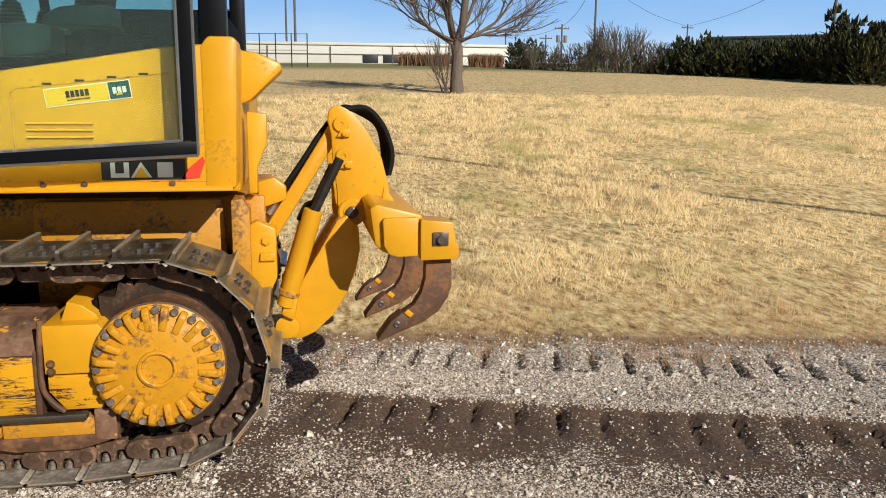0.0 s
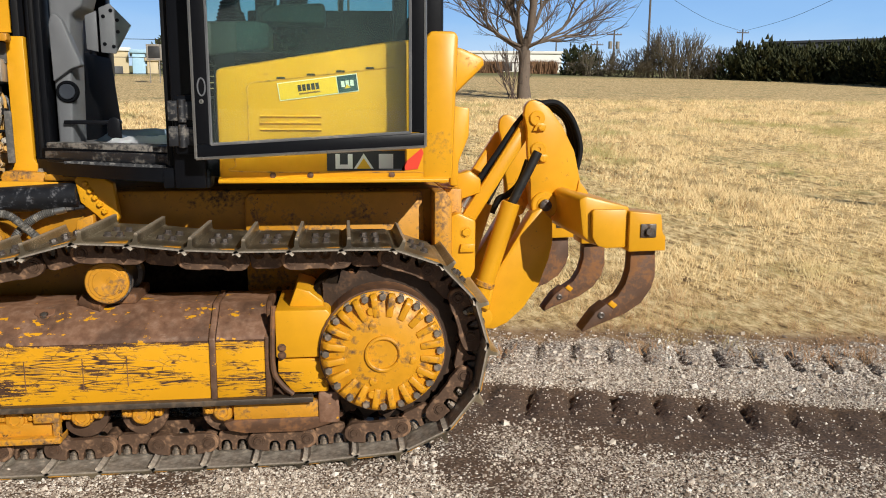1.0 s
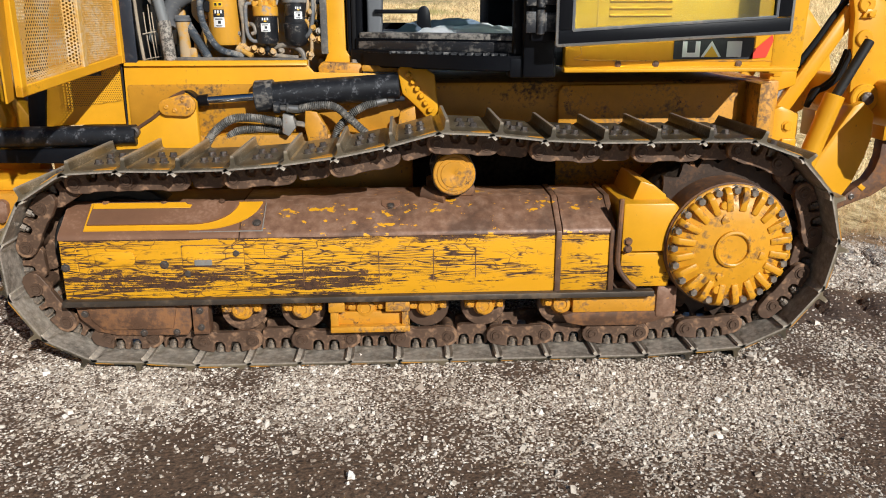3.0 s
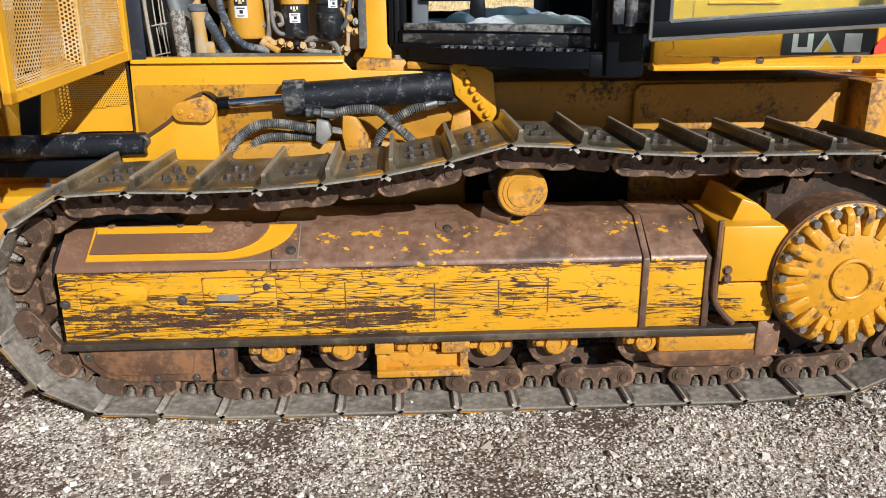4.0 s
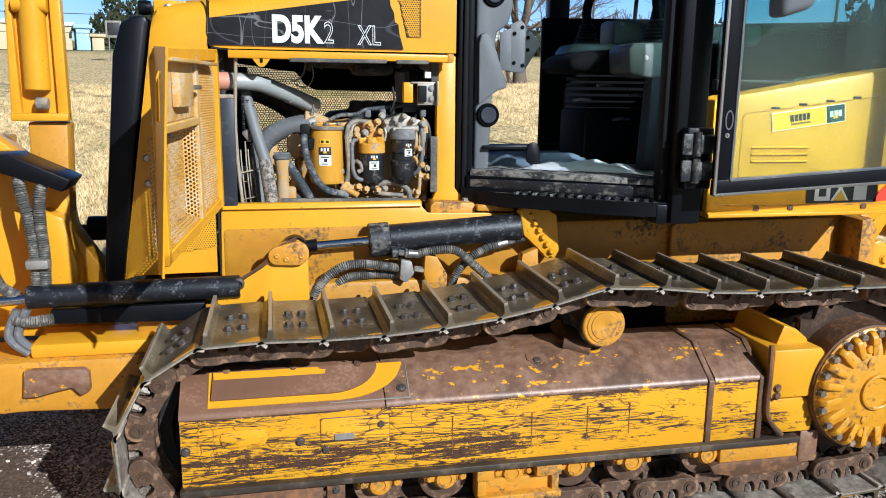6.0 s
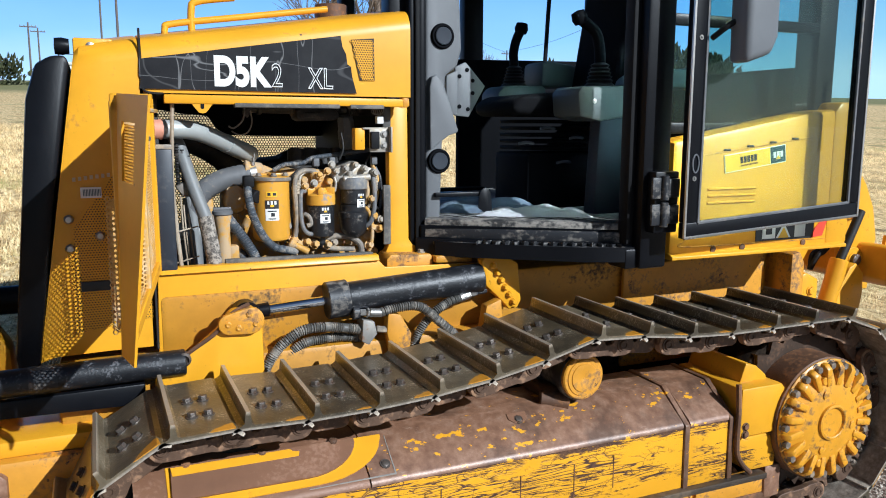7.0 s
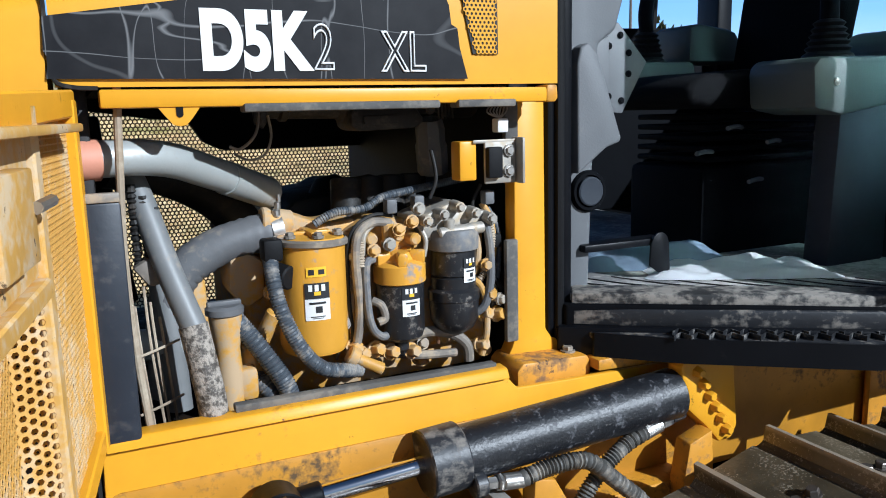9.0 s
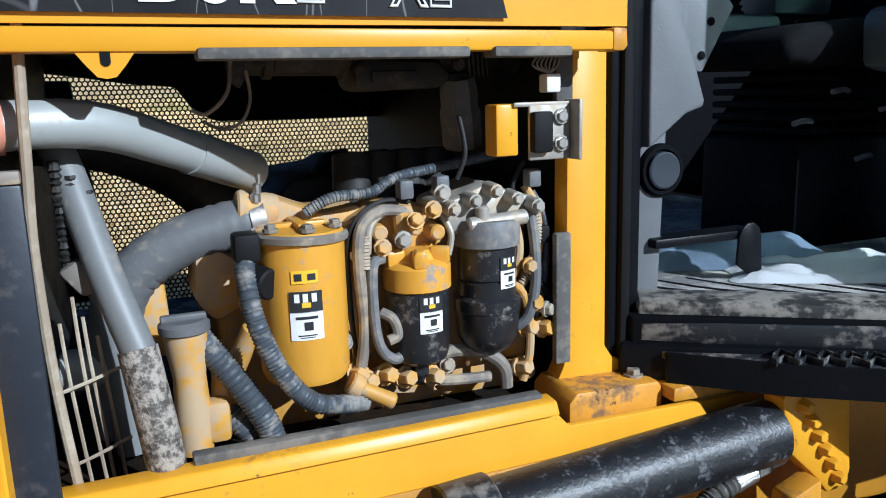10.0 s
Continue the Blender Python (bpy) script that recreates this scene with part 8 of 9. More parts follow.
# tank side: access panel, louvres, dealer plate, maker's sign, reflector
TY = 0.1035
seam = [(-0.484, 1.19), (-0.484, 1.405), (-0.47, 1.42), (0.06, 1.483)]
part("panel_seam", tube(B(), [(x, TY + 0.002, z) for x, z in seam], 0.003, 6, 1, smooth=False), "yellow_dusty", tank)
for k in range(4):
    x = -0.36 + 0.11 * k
    z = 1.42 + (x + 0.47) * 0.119
    part("hinge_knuckle", box(B(), x - 0.016, x + 0.016, TY - 0.003, TY + 0.004, z + 0.002, z + 0.010, 0.002), "dark_iron", tank)
for k in range(3):
    z = 1.248 + 0.025 * k
    bm = B()
    prism(bm, [(TY + 0.001, z - 0.005), (TY - 0.008, z), (TY + 0.001, z + 0.006)], -0.441, -0.215, "x", 0.0)
    part("louvre", bm, "yellow", tank)
def tilted(u0, u1, v0, v1):
    o, e, n = Vector((-0.366, 1.354)), Vector((0.9912, 0.1324)), Vector((-0.1324, 0.9912))
    return [tuple(o + e * u + n * v) for u, v in ((u0, v0), (u1, v0), (u1, v1), (u0, v1))]
flat(tilted(0, 0.297, 0, 0.066), TY - 0.002, "white", "dealer_plate", tank, 0.002, "yellow dealer sticker with plain bars")
flat(tilted(0.003, 0.218, 0.003, 0.063), TY - 0.0032, "decal_yellow", "dealer_plate", tank)
flat(tilted(0.221, 0.294, 0.003, 0.063), TY - 0.0032, "decal_teal", "dealer_plate", tank)
for k in range(5):
    flat(tilted(0.073 + 0.0165 * k, 0.086 + 0.0165 * k, 0.026, 0.050), TY - 0.0042, "decal_black", "dealer_bar", tank)
flat(tilted(0.074, 0.154, 0.014, 0.020), TY - 0.0042, "decal_brown", "dealer_bar", tank)
for k in range(3):
    flat(tilted(0.234 + 0.017 * k, 0.247 + 0.017 * k, 0.022, 0.044), TY - 0.0042, "white", "dealer_bar", tank)
o = Vector((-0.366, 1.354))
flat([tuple(o + Vector((0.9912, 0.1324)) * u + Vector((-0.1324, 0.9912)) * v) for u, v in ((0.244, 0.016), (0.268, 0.016), (0.256, 0.030))], TY - 0.005, "decal_yellow", "dealer_bar", tank)
flat(quad(-0.197, 0.10, 1.094, 1.17), TY - 0.002, "decal_black", "maker_sign", tank, 0.002, "black maker's sign with plain shapes")
for x0, x1 in ((-0.165, -0.10), (0.0, 0.055)):
    flat(quad(x0, x1, 1.102, 1.158), TY - 0.0032, "white", "sign_bar", tank)
flat(quad(-0.148, -0.118, 1.118, 1.158), TY - 0.0042, "decal_black", "sign_bar", tank)
flat([(-0.095, 1.102), (-0.02, 1.102), (-0.0575, 1.16)], TY - 0.0032, "white", "sign_bar", tank)
flat([(-0.085, 1.102), (-0.03, 1.102), (-0.0575, 1.142)], TY - 0.0042, "decal_yellow", "sign_bar", tank)
flat([(0.085, 1.094), (0.150, 1.10), (0.172, 1.16), (0.165, 1.18), (0.10, 1.125)], TY - 0.002, "red", "red_corner_mark", tank)
part("panel_seam", tube(B(), [(-0.54, TY + 0.002, 1.165), (-0.535, TY + 0.002, 1.115), (-0.51, TY + 0.002, 1.092), (0.15, TY + 0.002, 1.088), (0.18, TY + 0.002, 1.105), (0.18, TY + 0.002, 1.56)], 0.0028, 6, 4), "yellow_dusty", tank)
for x in (-0.40, -0.26, 0.05):
    part("bolt", hexbolt(B(), (x, TY, 1.078), (0, -1, 0), 0.009, 0.004), "rust", tank)
part("tank_ledge", prism(B(), [(0.085, 1.05), (0.085, 1.062), (0.12, 1.075), (0.15, 1.05)], -0.60, 0.27, "x", 0.002), "yellow", tank)
# sticker on the shade side
part("dark_patch", box(B(), 0.03, 0.13, 0.508, 0.513, 0.95, 1.01, 0.001), "black_dirty", dozer)

# ---- the machine stands level: what was laid out along its slope is set down upright ----
SET = {"hood": (0, 0.172, -0.047), "nose_shell": (0, 0.172, -0.047), "radiator_guard": (0, 0.172, -0.047), "hood_lip": (0, 0.170, -0.054), "foam_strip": (0, 0.168, -0.052),
       "lower_side_panel": (0, 0.158, -0.052), "sill": (0, 0.158, -0.052), "bay_floor": (0, 0.16, -0.05), "firewall": (0.02, 0.18, -0.05), "radiator_core": (0, 0.16, -0.05),
       "engine": (0, 0.115, -0.048), "cab": (0, 0.130, -0.050), "cab_door": (0, 0.080, -0.002), "fuel_tank": (0, 0.135, -0.012), "rear_wing": (0, 0.135, -0.012),
       "lift_cylinder": (0, 0.100, -0.052), "hydraulic_hoses": (0, 0.090, -0.050), "step_bracket": (0, 0.110, -0.047), "trunnion_plate": (0, 0.080, -0.050),
       "track": None, "track_frame": None, "final_drive": None, "engine_door": None, "idler": None}


def stand_level():
    for ob in bpy.data.objects:
        if ob.type != "MESH" or ob.name in LEVEL:
            continue
        top = ob
        while top.parent and top.parent != dozer:
            top = top.parent
        if top.parent != dozer:
            continue
        kind = top.name.split(".")[0]
        move = SET.get(kind, 0)
        if move is None:
            continue
        if move == 0:
            y0, zc = min(v.co.y for v in ob.data.vertices), sum(c[2] for c in ob.bound_box) / 8
            move = (0, 0.13 * max(0.0, min(1.0, zc - 0.42)), -0.118 * y0)
            if kind == "ripper":
                move = (0.013, 0.045, move[2])
        ob.data.transform(Matrix.Translation(move))


stand_level()

# ---- background: field trees, hedge, buildings, poles ----
EYE0 = Vector((0.511, -2.841, 1.374))


def far(az, dist):
    """The ground point on a bearing (degrees from +y towards +x) at a distance from the walk's start."""
    x, y = EYE0.x + dist * math.sin(radians(az)), EYE0.y + dist * math.cos(radians(az))
    return Vector((x, y, hill(x, y)))


def height_at(dist, el):
    return EYE0.z + dist * math.tan(radians(el))


def branch(vs, fs, a, b, r0, r1, seg=6):
    m, n = frame_to(a, b)
    k = len(vs)
    for r, h in ((r0, 0), (r1, n)):
        vs += [tuple(m @ Vector((r * math.cos(2 * math.pi * i / seg), r * math.sin(2 * math.pi * i / seg), h))) for i in range(seg)]
    fs += [(k + i, k + (i + 1) % seg, k + seg + (i + 1) % seg, k + seg + i) for i in range(seg)]


def grow(rng, vs, fs, p, d, length, r, depth, spread=0.5, up=0.10, kids=(2, 3)):
    """Limbs that fork and bend until they are twigs."""
    steps = 3 if depth > 1 else 2
    q = Vector(p)
    for s in range(steps):
        d = (d + Vector((rng.uniform(-1, 1), rng.uniform(-1, 1), rng.uniform(-0.6, 1.0) * 0.6 + up)) * 0.22).normalized()
        n = q + d * (length / steps)
        branch(vs, fs, q, n, r * (1 - 0.25 * s / steps), r * (1 - 0.25 * (s + 1) / steps), 7 if r > 0.05 else (5 if r > 0.015 else 3))
        q = n
        if depth > 0 and s < steps - 1:
            e = (d + Vector((rng.uniform(-1, 1), rng.uniform(-1, 1), rng.uniform(-0.4, 0.7))) * (spread + 0.35)).normalized()
            grow(rng, vs, fs, q, e, length * 0.62, r * 0.48, depth - 1, spread, up, kids)
    if depth > 0:
        for _ in range(rng.randint(*kids)):
            e = (d + Vector((rng.uniform(-1, 1), rng.uniform(-1, 1), rng.uniform(-0.5, 0.8))) * spread).normalized()
            grow(rng, vs, fs, q, e, length * rng.uniform(0.62, 0.82), r * 0.62, depth - 1, spread, up, kids)


def mesh_ob(name, vs, fs, mat, parent=None, label=""):
    me = bpy.data.meshes.new(name)
    me.from_pydata(vs, [], fs)
    me.shade_smooth()
    me.materials.append(M[mat])
    ob = new(name, me)
    if parent:
        ob.parent = parent
    if label:
        ob["label"] = label
    return ob


M["bark"] = painted("grey_brown_bark", (0.19, 0.145, 0.11), 0.9, vary=0.35, scale=12, stretch=(1, 1, 0.2), bumpy=0.5, dirt=(0.09, 0.07, 0.055), dirt_at=0.55)
M["twig"] = painted("brown_twigs", (0.14, 0.10, 0.08), 0.9, vary=0.3)
M["cedar"] = painted("cedar_foliage", (0.045, 0.055, 0.018), 0.85, vary=0.45, scale=1.5, dirt=(0.09, 0.085, 0.03), dirt_at=0.55)
M["brush"] = painted("bare_brush", (0.16, 0.13, 0.09), 0.95, vary=0.4, scale=2.0, dirt=(0.10, 0.09, 0.04), dirt_at=0.55)
M["red_grass"] = painted("reddish_tall_grass", (0.22, 0.12, 0.06), 0.95, vary=0.3, scale=1.0)
M["wall_white"] = painted("cream_metal_siding", (0.72, 0.70, 0.64), 0.6, vary=0.06, scale=0.5)
M["wall_tan"] = painted("tan_metal_siding", (0.55, 0.45, 0.27), 0.6, vary=0.06, scale=0.5)
M["roof_dark"] = painted("dark_shingle_roof", (0.07, 0.075, 0.09), 0.8, vary=0.2, scale=1.0)
M["opening"] = painted("dark_opening", (0.03, 0.03, 0.032), 0.5, vary=0.2)
M["pole_wood"] = painted("weathered_pole", (0.14, 0.115, 0.10), 0.9, vary=0.2)
M["wire"] = painted("cable", (0.03, 0.03, 0.03), 0.6)
M["blue_wall"] = painted("pale_blue_siding", (0.35, 0.55, 0.70), 0.6, vary=0.05)

# bare tree on the slope
rng = random.Random(11)
base = far(11.47, 25.0)
base.z = height_at(25.0, 0.54)
tree = holder("bare_tree")
tree.matrix_basis = Matrix.Translation(base)
tagged(tree, "leafless tree with forked grey trunk on dry grass", "tree")
vs, fs = [], []
pts = [(0, 0, -0.25), (-0.05, 0, 0.5), (-0.02, 0, 1.1), (-0.05, 0, 1.5)]
for (a, b), (r0, r1) in zip(zip(pts, pts[1:]), ((0.27, 0.19), (0.19, 0.175), (0.175, 0.19))):
    branch(vs, fs, a, b, r0, r1, 12)
for d, L, r in (((-0.30, 0.1, 1), 1.7, 0.12), ((0.22, -0.1, 1), 1.9, 0.14), ((-0.9, 0.2, 0.45), 1.5, 0.06), ((0.95, 0.1, 0.5), 1.4, 0.06), ((-0.6, -0.5, 0.8), 1.4, 0.07), ((0.5, 0.5, 0.8), 1.5, 0.07), ((-1, -0.2, 0.25), 1.4, 0.045), ((1, -0.3, 0.3), 1.2, 0.045)):
    grow(rng, vs, fs, Vector((-0.05, 0, 1.42 + rng.uniform(-0.1, 0.2))), Vector(d).normalized(), L, r, 4, 0.55, 0.08)
mesh_ob("trunk", vs, fs, "bark", tree)
vs, fs = [], []
for k in range(9):
    grow(rng, vs, fs, Vector((-0.45 + 0.03 * k, rng.uniform(-0.2, 0.2), -0.1)), Vector((rng.uniform(-0.55, 0.1), rng.uniform(-0.3, 0.3), 1)).normalized(), 0.8, 0.018, 2, 0.35, 0.2)
mesh_ob("sucker_growth", vs, fs, "twig", tree, "thin shoots at the foot of the trunk")


def clump_crown(rng, centres, size, n, flat=0.5):
    """Many small leaf sprays spread over clumps."""
    vs, fs = [], []
    for c, (rx, ry, rz) in centres:
        m = int(n * rx * rz)
        for _ in range(m):
            while True:
                u = Vector((rng.uniform(-1, 1), rng.uniform(-1, 1), rng.uniform(-1, 1)))
                if 0.25 < u.length < 1:
                    break
            u = u.normalized() * (u.length ** 0.45) * rng.uniform(0.8, 1.08)
            p = Vector(c) + Vector((u.x * rx, u.y * ry, u.z * rz))
            d = Vector((u.x, u.y, u.z + 0.9)).normalized()
            e = (d.orthogonal() + Vector((rng.uniform(-1, 1), rng.uniform(-1, 1), rng.uniform(-1, 1)))).normalized()
            s = size * rng.uniform(0.5, 1.4)
            k = len(vs)
            vs += [tuple(p - e * s * flat), tuple(p + e * s * flat), tuple(p + d * s * 1.4 + e * s * 0.2)]
            fs.append((k, k + 1, k + 2))
            q = e.cross(d)
            vs += [tuple(p - q * s * flat), tuple(p + q * s * flat), tuple(p + d * s * 1.3)]
            fs.append((k + 3, k + 4, k + 5))
    return vs, fs


def evergreen(name, az, dist, w, h, seed, label, mat="cedar", lumps=14, size=0.22, n=70, z_off=-0.3):
    rng = random.Random(seed)
    b = far(az, dist)
    t = holder(name)
    t.matrix_basis = Matrix.Translation(b + Vector((0, 0, z_off)))
    tagged(t, label, "tree", "trees behind the field")
    v, f = [], []
    branch(v, f, (0, 0, 0), (0, 0, h * 0.8), 0.16, 0.04, 8)
    for k in range(7):
        a = rng.uniform(0, 6.28)
        branch(v, f, (0, 0, h * (0.15 + 0.1 * k)), (w * 0.3 * math.cos(a), w * 0.3 * math.sin(a), h * (0.25 + 0.1 * k)), 0.06, 0.02, 5)
    mesh_ob("trunk", v, f, "bark", t)
    cs = []
    for k in range(lumps):
        u = rng.random()
        rr = w * 0.5 * (1 - 0.75 * u) * rng.uniform(0.3, 0.9)
        a = rng.uniform(0, 6.28)
        s = w * 0.30 * (1 - 0.6 * u) * rng.uniform(0.8, 1.2)
        cs.append(((rr * math.cos(a), rr * math.sin(a), h * (0.12 + 0.78 * u)), (s, s, s * rng.uniform(0.9, 1.5))))
    v, f = clump_crown(rng, cs, size, n)
    mesh_ob("crown", v, f, mat, t)
    return t


def shrub_bare(name, az, dist, w, h, seed, label):
    rng = random.Random(seed)
    t = holder(name)
    t.matrix_basis = Matrix.Translation(far(az, dist) + Vector((0, 0, -0.2)))
    tagged(t, label, "shrub", "shrubs behind the field")
    v, f = [], []
    for k in range(9):
        grow(rng, v, f, Vector((rng.uniform(-w, w) * 0.3, rng.uniform(-1, 1), 0)), Vector((rng.uniform(-0.4, 0.4), rng.uniform(-0.3, 0.3), 1)).normalized(), h * 0.42, 0.06, 3, 0.42, 0.15)
    mesh_ob("limb", v, f, "brush", t)
    cs = [((rng.uniform(-w, w) * 0.42, rng.uniform(-1, 1), h * rng.uniform(0.12, 0.5)), (w * 0.16, w * 0.16, h * 0.2)) for _ in range(16)]
    v, f = clump_crown(rng, cs, 0.12, 330, 0.20)
    mesh_ob("crown", v, f, "brush", t)
    return t


D = 62.0
def tall(el0, el1, d=D):
    return d * (math.tan(radians(el1)) - math.tan(radians(el0)))
for k, (az, w, el, dist) in enumerate(((26.8, 4.5, 4.15, 60), (28.8, 5.0, 4.1, 58), (30.9, 5.0, 4.0, 57), (32.9, 5.0, 4.0, 56), (34.9, 5.5, 4.1, 54))):
    b = far(az, dist)
    evergreen("hedge_cedar", az, dist, w, max(2.0, height_at(dist, el) - b.z), 40 + k, "dark green cedar in a dense hedge row", lumps=22, size=0.26, n=46)
for k, (az, w, el, dist) in enumerate(((36.5, 4.2, 6.2, 50), (38.7, 4.8, 4.9, 48))):
    b = far(az, dist)
    evergreen("cedar_tree", az, dist, w, max(3.0, height_at(dist, el) - b.z), 60 + k, "tall dark green cedar with ragged top", lumps=26, size=0.28, n=50)
for k, (az, w, el, dist) in enumerate(((17.4, 4.5, 3.6, 64), (19.8, 4.5, 4.3, 62), (21.8, 5.0, 5.3, 60), (23.4, 4.5, 5.0, 60), (25.2, 4.0, 4.3, 60))):
    b = far(az, dist)
    shrub_bare("bare_shrub", az, dist, w, max(2.0, height_at(dist, el) - b.z), 80 + k, "leafless brown thicket at the field edge")
for k, az in enumerate((15.8, 16.8, -12, -20, -28)):
    b = far(az, 66)
    evergreen("round_shrub", az, 66, 3.2, 2.4, 90 + k, "low green shrub at the field edge", lumps=14, size=0.22, n=50)

# sky behind the hill, far beyond everything
def sky_backdrop():
    m, nt, b = base_mat("far_sky")
    nt.nodes.remove(b)
    em = nt.nodes.new("ShaderNodeEmission")
    tc = nt.nodes.new("ShaderNodeTexCoord")
    sep = nt.nodes.new("ShaderNodeSeparateXYZ")
    nt.links.new(tc.outputs["Object"], sep.inputs[0])
    h = math_n(nt, "MULTIPLY", sep.outputs["Z"], 0.001)
    h = math_n(nt, "ADD", h, math_n(nt, "MULTIPLY", math_n(nt, "SUBTRACT", noise_tex(nt, 0.0022, 4, 0.55, (1, 1, 2.5)), 0.5), 0.12))
    nt.links.new(ramp(nt, h, [(0.10, (0.60, 0.78, 0.97)), (0.20, (0.36, 0.60, 0.93)), (0.42, (0.13, 0.34, 0.80))]), em.inputs["Color"])
    nt.links.new(em.outputs[0], nt.nodes["Material Output"].inputs["Surface"])
    M["far_sky"] = m
    vs, fs = [], []
    for k in range(41):
        a = radians(-80 + 4 * k)
        for z in (-60, 100, 200, 300, 400, 500, 600, 700, 800):
            vs.append((1900 * math.sin(a), 1900 * math.cos(a), z))
    for k in range(40):
        for j in range(8):
            fs.append((9 * k + j, 9 * k + 9 + j, 9 * k + 10 + j, 9 * k + 1 + j))
    ob = mesh_ob("backdrop", vs, fs, "far_sky")
    tagged(ob, "pale blue clear sky, whiter towards the horizon", "sky", kind="structure")


sky_backdrop()

# reddish tall grass before the white building
rng = random.Random(5)
vs, fs = [], []
for k in range(5200):
    az = rng.choice((rng.uniform(7.3, 10.8), rng.uniform(12.3, 14.6)))
    p = far(az, rng.uniform(70, 74))
    h, w = rng.uniform(0.5, 1.25), 0.06
    a = rng.uniform(0, 6.28)
    i = len(vs)
    vs += [(p.x - w * math.cos(a), p.y - w * math.sin(a), p.z), (p.x + w * math.cos(a), p.y + w * math.sin(a), p.z), (p.x + rng.uniform(-0.3, 0.3), p.y, p.z + h)]
    fs.append((i, i + 1, i + 2))
tagged(mesh_ob("tall_grass", vs, fs, "red_grass"), "reddish dry tall grass before the building", "grass", kind="stuff")


def building(name, az0, az1, dist, el0, el1, mat, label, windows=(), roof=None, depth=14.0, parapet=True):
    """A long flat-roofed building facing the field."""
    a, b = far(az0, dist), far(az1, dist)
    z0 = min(height_at(dist, el0), a.z, b.z) - 0.6
    z1 = height_at(dist, el1)
    d = (b - a)
    d.z = 0
    L = d.length
    d.normalize()
    n = Vector((-d.y, d.x, 0))
    m = Matrix(((d.x, n.x, 0, a.x), (d.y, n.y, 0, a.y), (0, 0, 1, z0), (0, 0, 0, 1)))
    H = z1 - z0
    h = holder(name)
    h.matrix_basis = m
    tagged(h, label, "building")
    part("wall", box(B(), 0, L, 0, depth, 0, H, 0.02), mat, h)
    part("roof", box(B(), -0.15, L + 0.15, -0.15, depth + 0.15, H, H + 0.25, 0.03), roof or mat, h)
    if parapet:
        part("band", box(B(), 0.0, L, -0.06, 0.0, H * 0.62, H * 0.66, 0.01), "pole_wood", h)
        for k in range(int(L / 6)):
            part("downpipe", box(B(), 3 + 6 * k, 3.12 + 6 * k, -0.08, 0.0, 0, H * 0.95, 0.01), "pole_wood", h)
    for u, w, zz, hh in windows:
        wd = part("window", box(B(), u * L, u * L + w, -0.05, 0.0, H * zz, H * zz + hh, 0.01), "opening", h)
        part("frame", box(B(), u * L - 0.06, u * L + w + 0.06, -0.08, -0.05, H * zz - 0.08, H * zz, 0.01), mat, wd)
    return h


building("white_building", -4.0, 15.0, 80, 2.55, 3.82, "wall_white", "long low cream metal building with dark openings", [(0.46 + 0.075 * k, 1.5, 0.30, 0.8) for k in range(5)])
building("shingle_house", 28.3, 40.0, 95, 2.2, 4.3, "roof_dark", "house with long dark shingle roof behind the hedge", (), "roof_dark", 12, False)
building("tan_building", -30.0, -14.7, 61, 1.2, 3.6, "wall_tan", "tan metal building behind a wire fence", [(0.90, 1.2, 0.1, 1.8)], "wall_white", 14, False)
building("blue_shed", -14.5, -13.7, 60, 1.2, 3.5, "blue_wall", "pale blue shed beside the tan building", (), None, 4, False)
building("tan_shed", -13.6, -12.9, 60, 1.2, 3.0, "wall_tan", "small tan shed behind the field", (), None, 4, False)
# framed dark board on legs
b = far(-13.4, 41.0)
bd = holder("board")
bd.matrix_basis = Matrix.Translation(b)
tagged(bd, "dark board in a grey frame on short legs", "sign")
part("panel", box(B(), -0.27, 0.27, -0.02, 0.02, 1.15, 1.70, 0.008), "opening", bd)
for x0, x1, z0, z1 in ((-0.35, -0.27, 1.05, 1.80), (0.27, 0.35, 1.05, 1.80), (-0.27, 0.27, 1.70, 1.80), (-0.27, 0.27, 1.05, 1.15)):
    part("frame", box(B(), x0, x1, -0.03, 0.03, z0, z1, 0.008), "bracket_grey", bd)
for x in (-0.22, 0.22):
    part("leg", box(B(), x - 0.02, x + 0.02, -0.02, 0.02, -0.3, 1.05, 0.005), "bracket_grey", bd)
for k, az in enumerate((-11.6, -10.4, -9.2, -7.8)):
    evergreen("field_tree", az, 75, 4.5, 4.2 - 0.3 * k, 120 + k, "green tree behind the sheds", lumps=16, size=0.3, n=40)


def pole(az, dist, el_top, label="wooden utility pole with crossarm and wires", arm=True, cans=0):
    b = far(az, dist)
    H = height_at(dist, el_top) - b.z
    p = holder("utility_pole")
    p.matrix_basis = Matrix.Translation(b)
    tagged(p, label, "utility pole", "utility poles")
    part("post", cyl(B(), (0, 0, -0.5), (0, 0, H), 0.16, 0.11, seg=10), "pole_wood", p)
    if arm:
        part("crossarm", box(B(), -1.1, 1.1, -0.08, 0.06, H - 0.7, H - 0.55, 0.01), "pole_wood", p)
        for x in (-1.0, -0.5, 0.5, 1.0):
            part("insulator", cyl(B(), (x, 0, H - 0.55), (x, 0, H - 0.35), 0.05, seg=8), "bracket_grey", p)
    for k in range(cans):
        s = -1 if k else 1
        part("transformer", cyl(B(), (0.55 * s, 0, H - 2.6), (0.55 * s, 0, H - 1.6), 0.28, seg=12), "bracket_grey", p)
    return b + Vector((0, 0, H - 0.4))


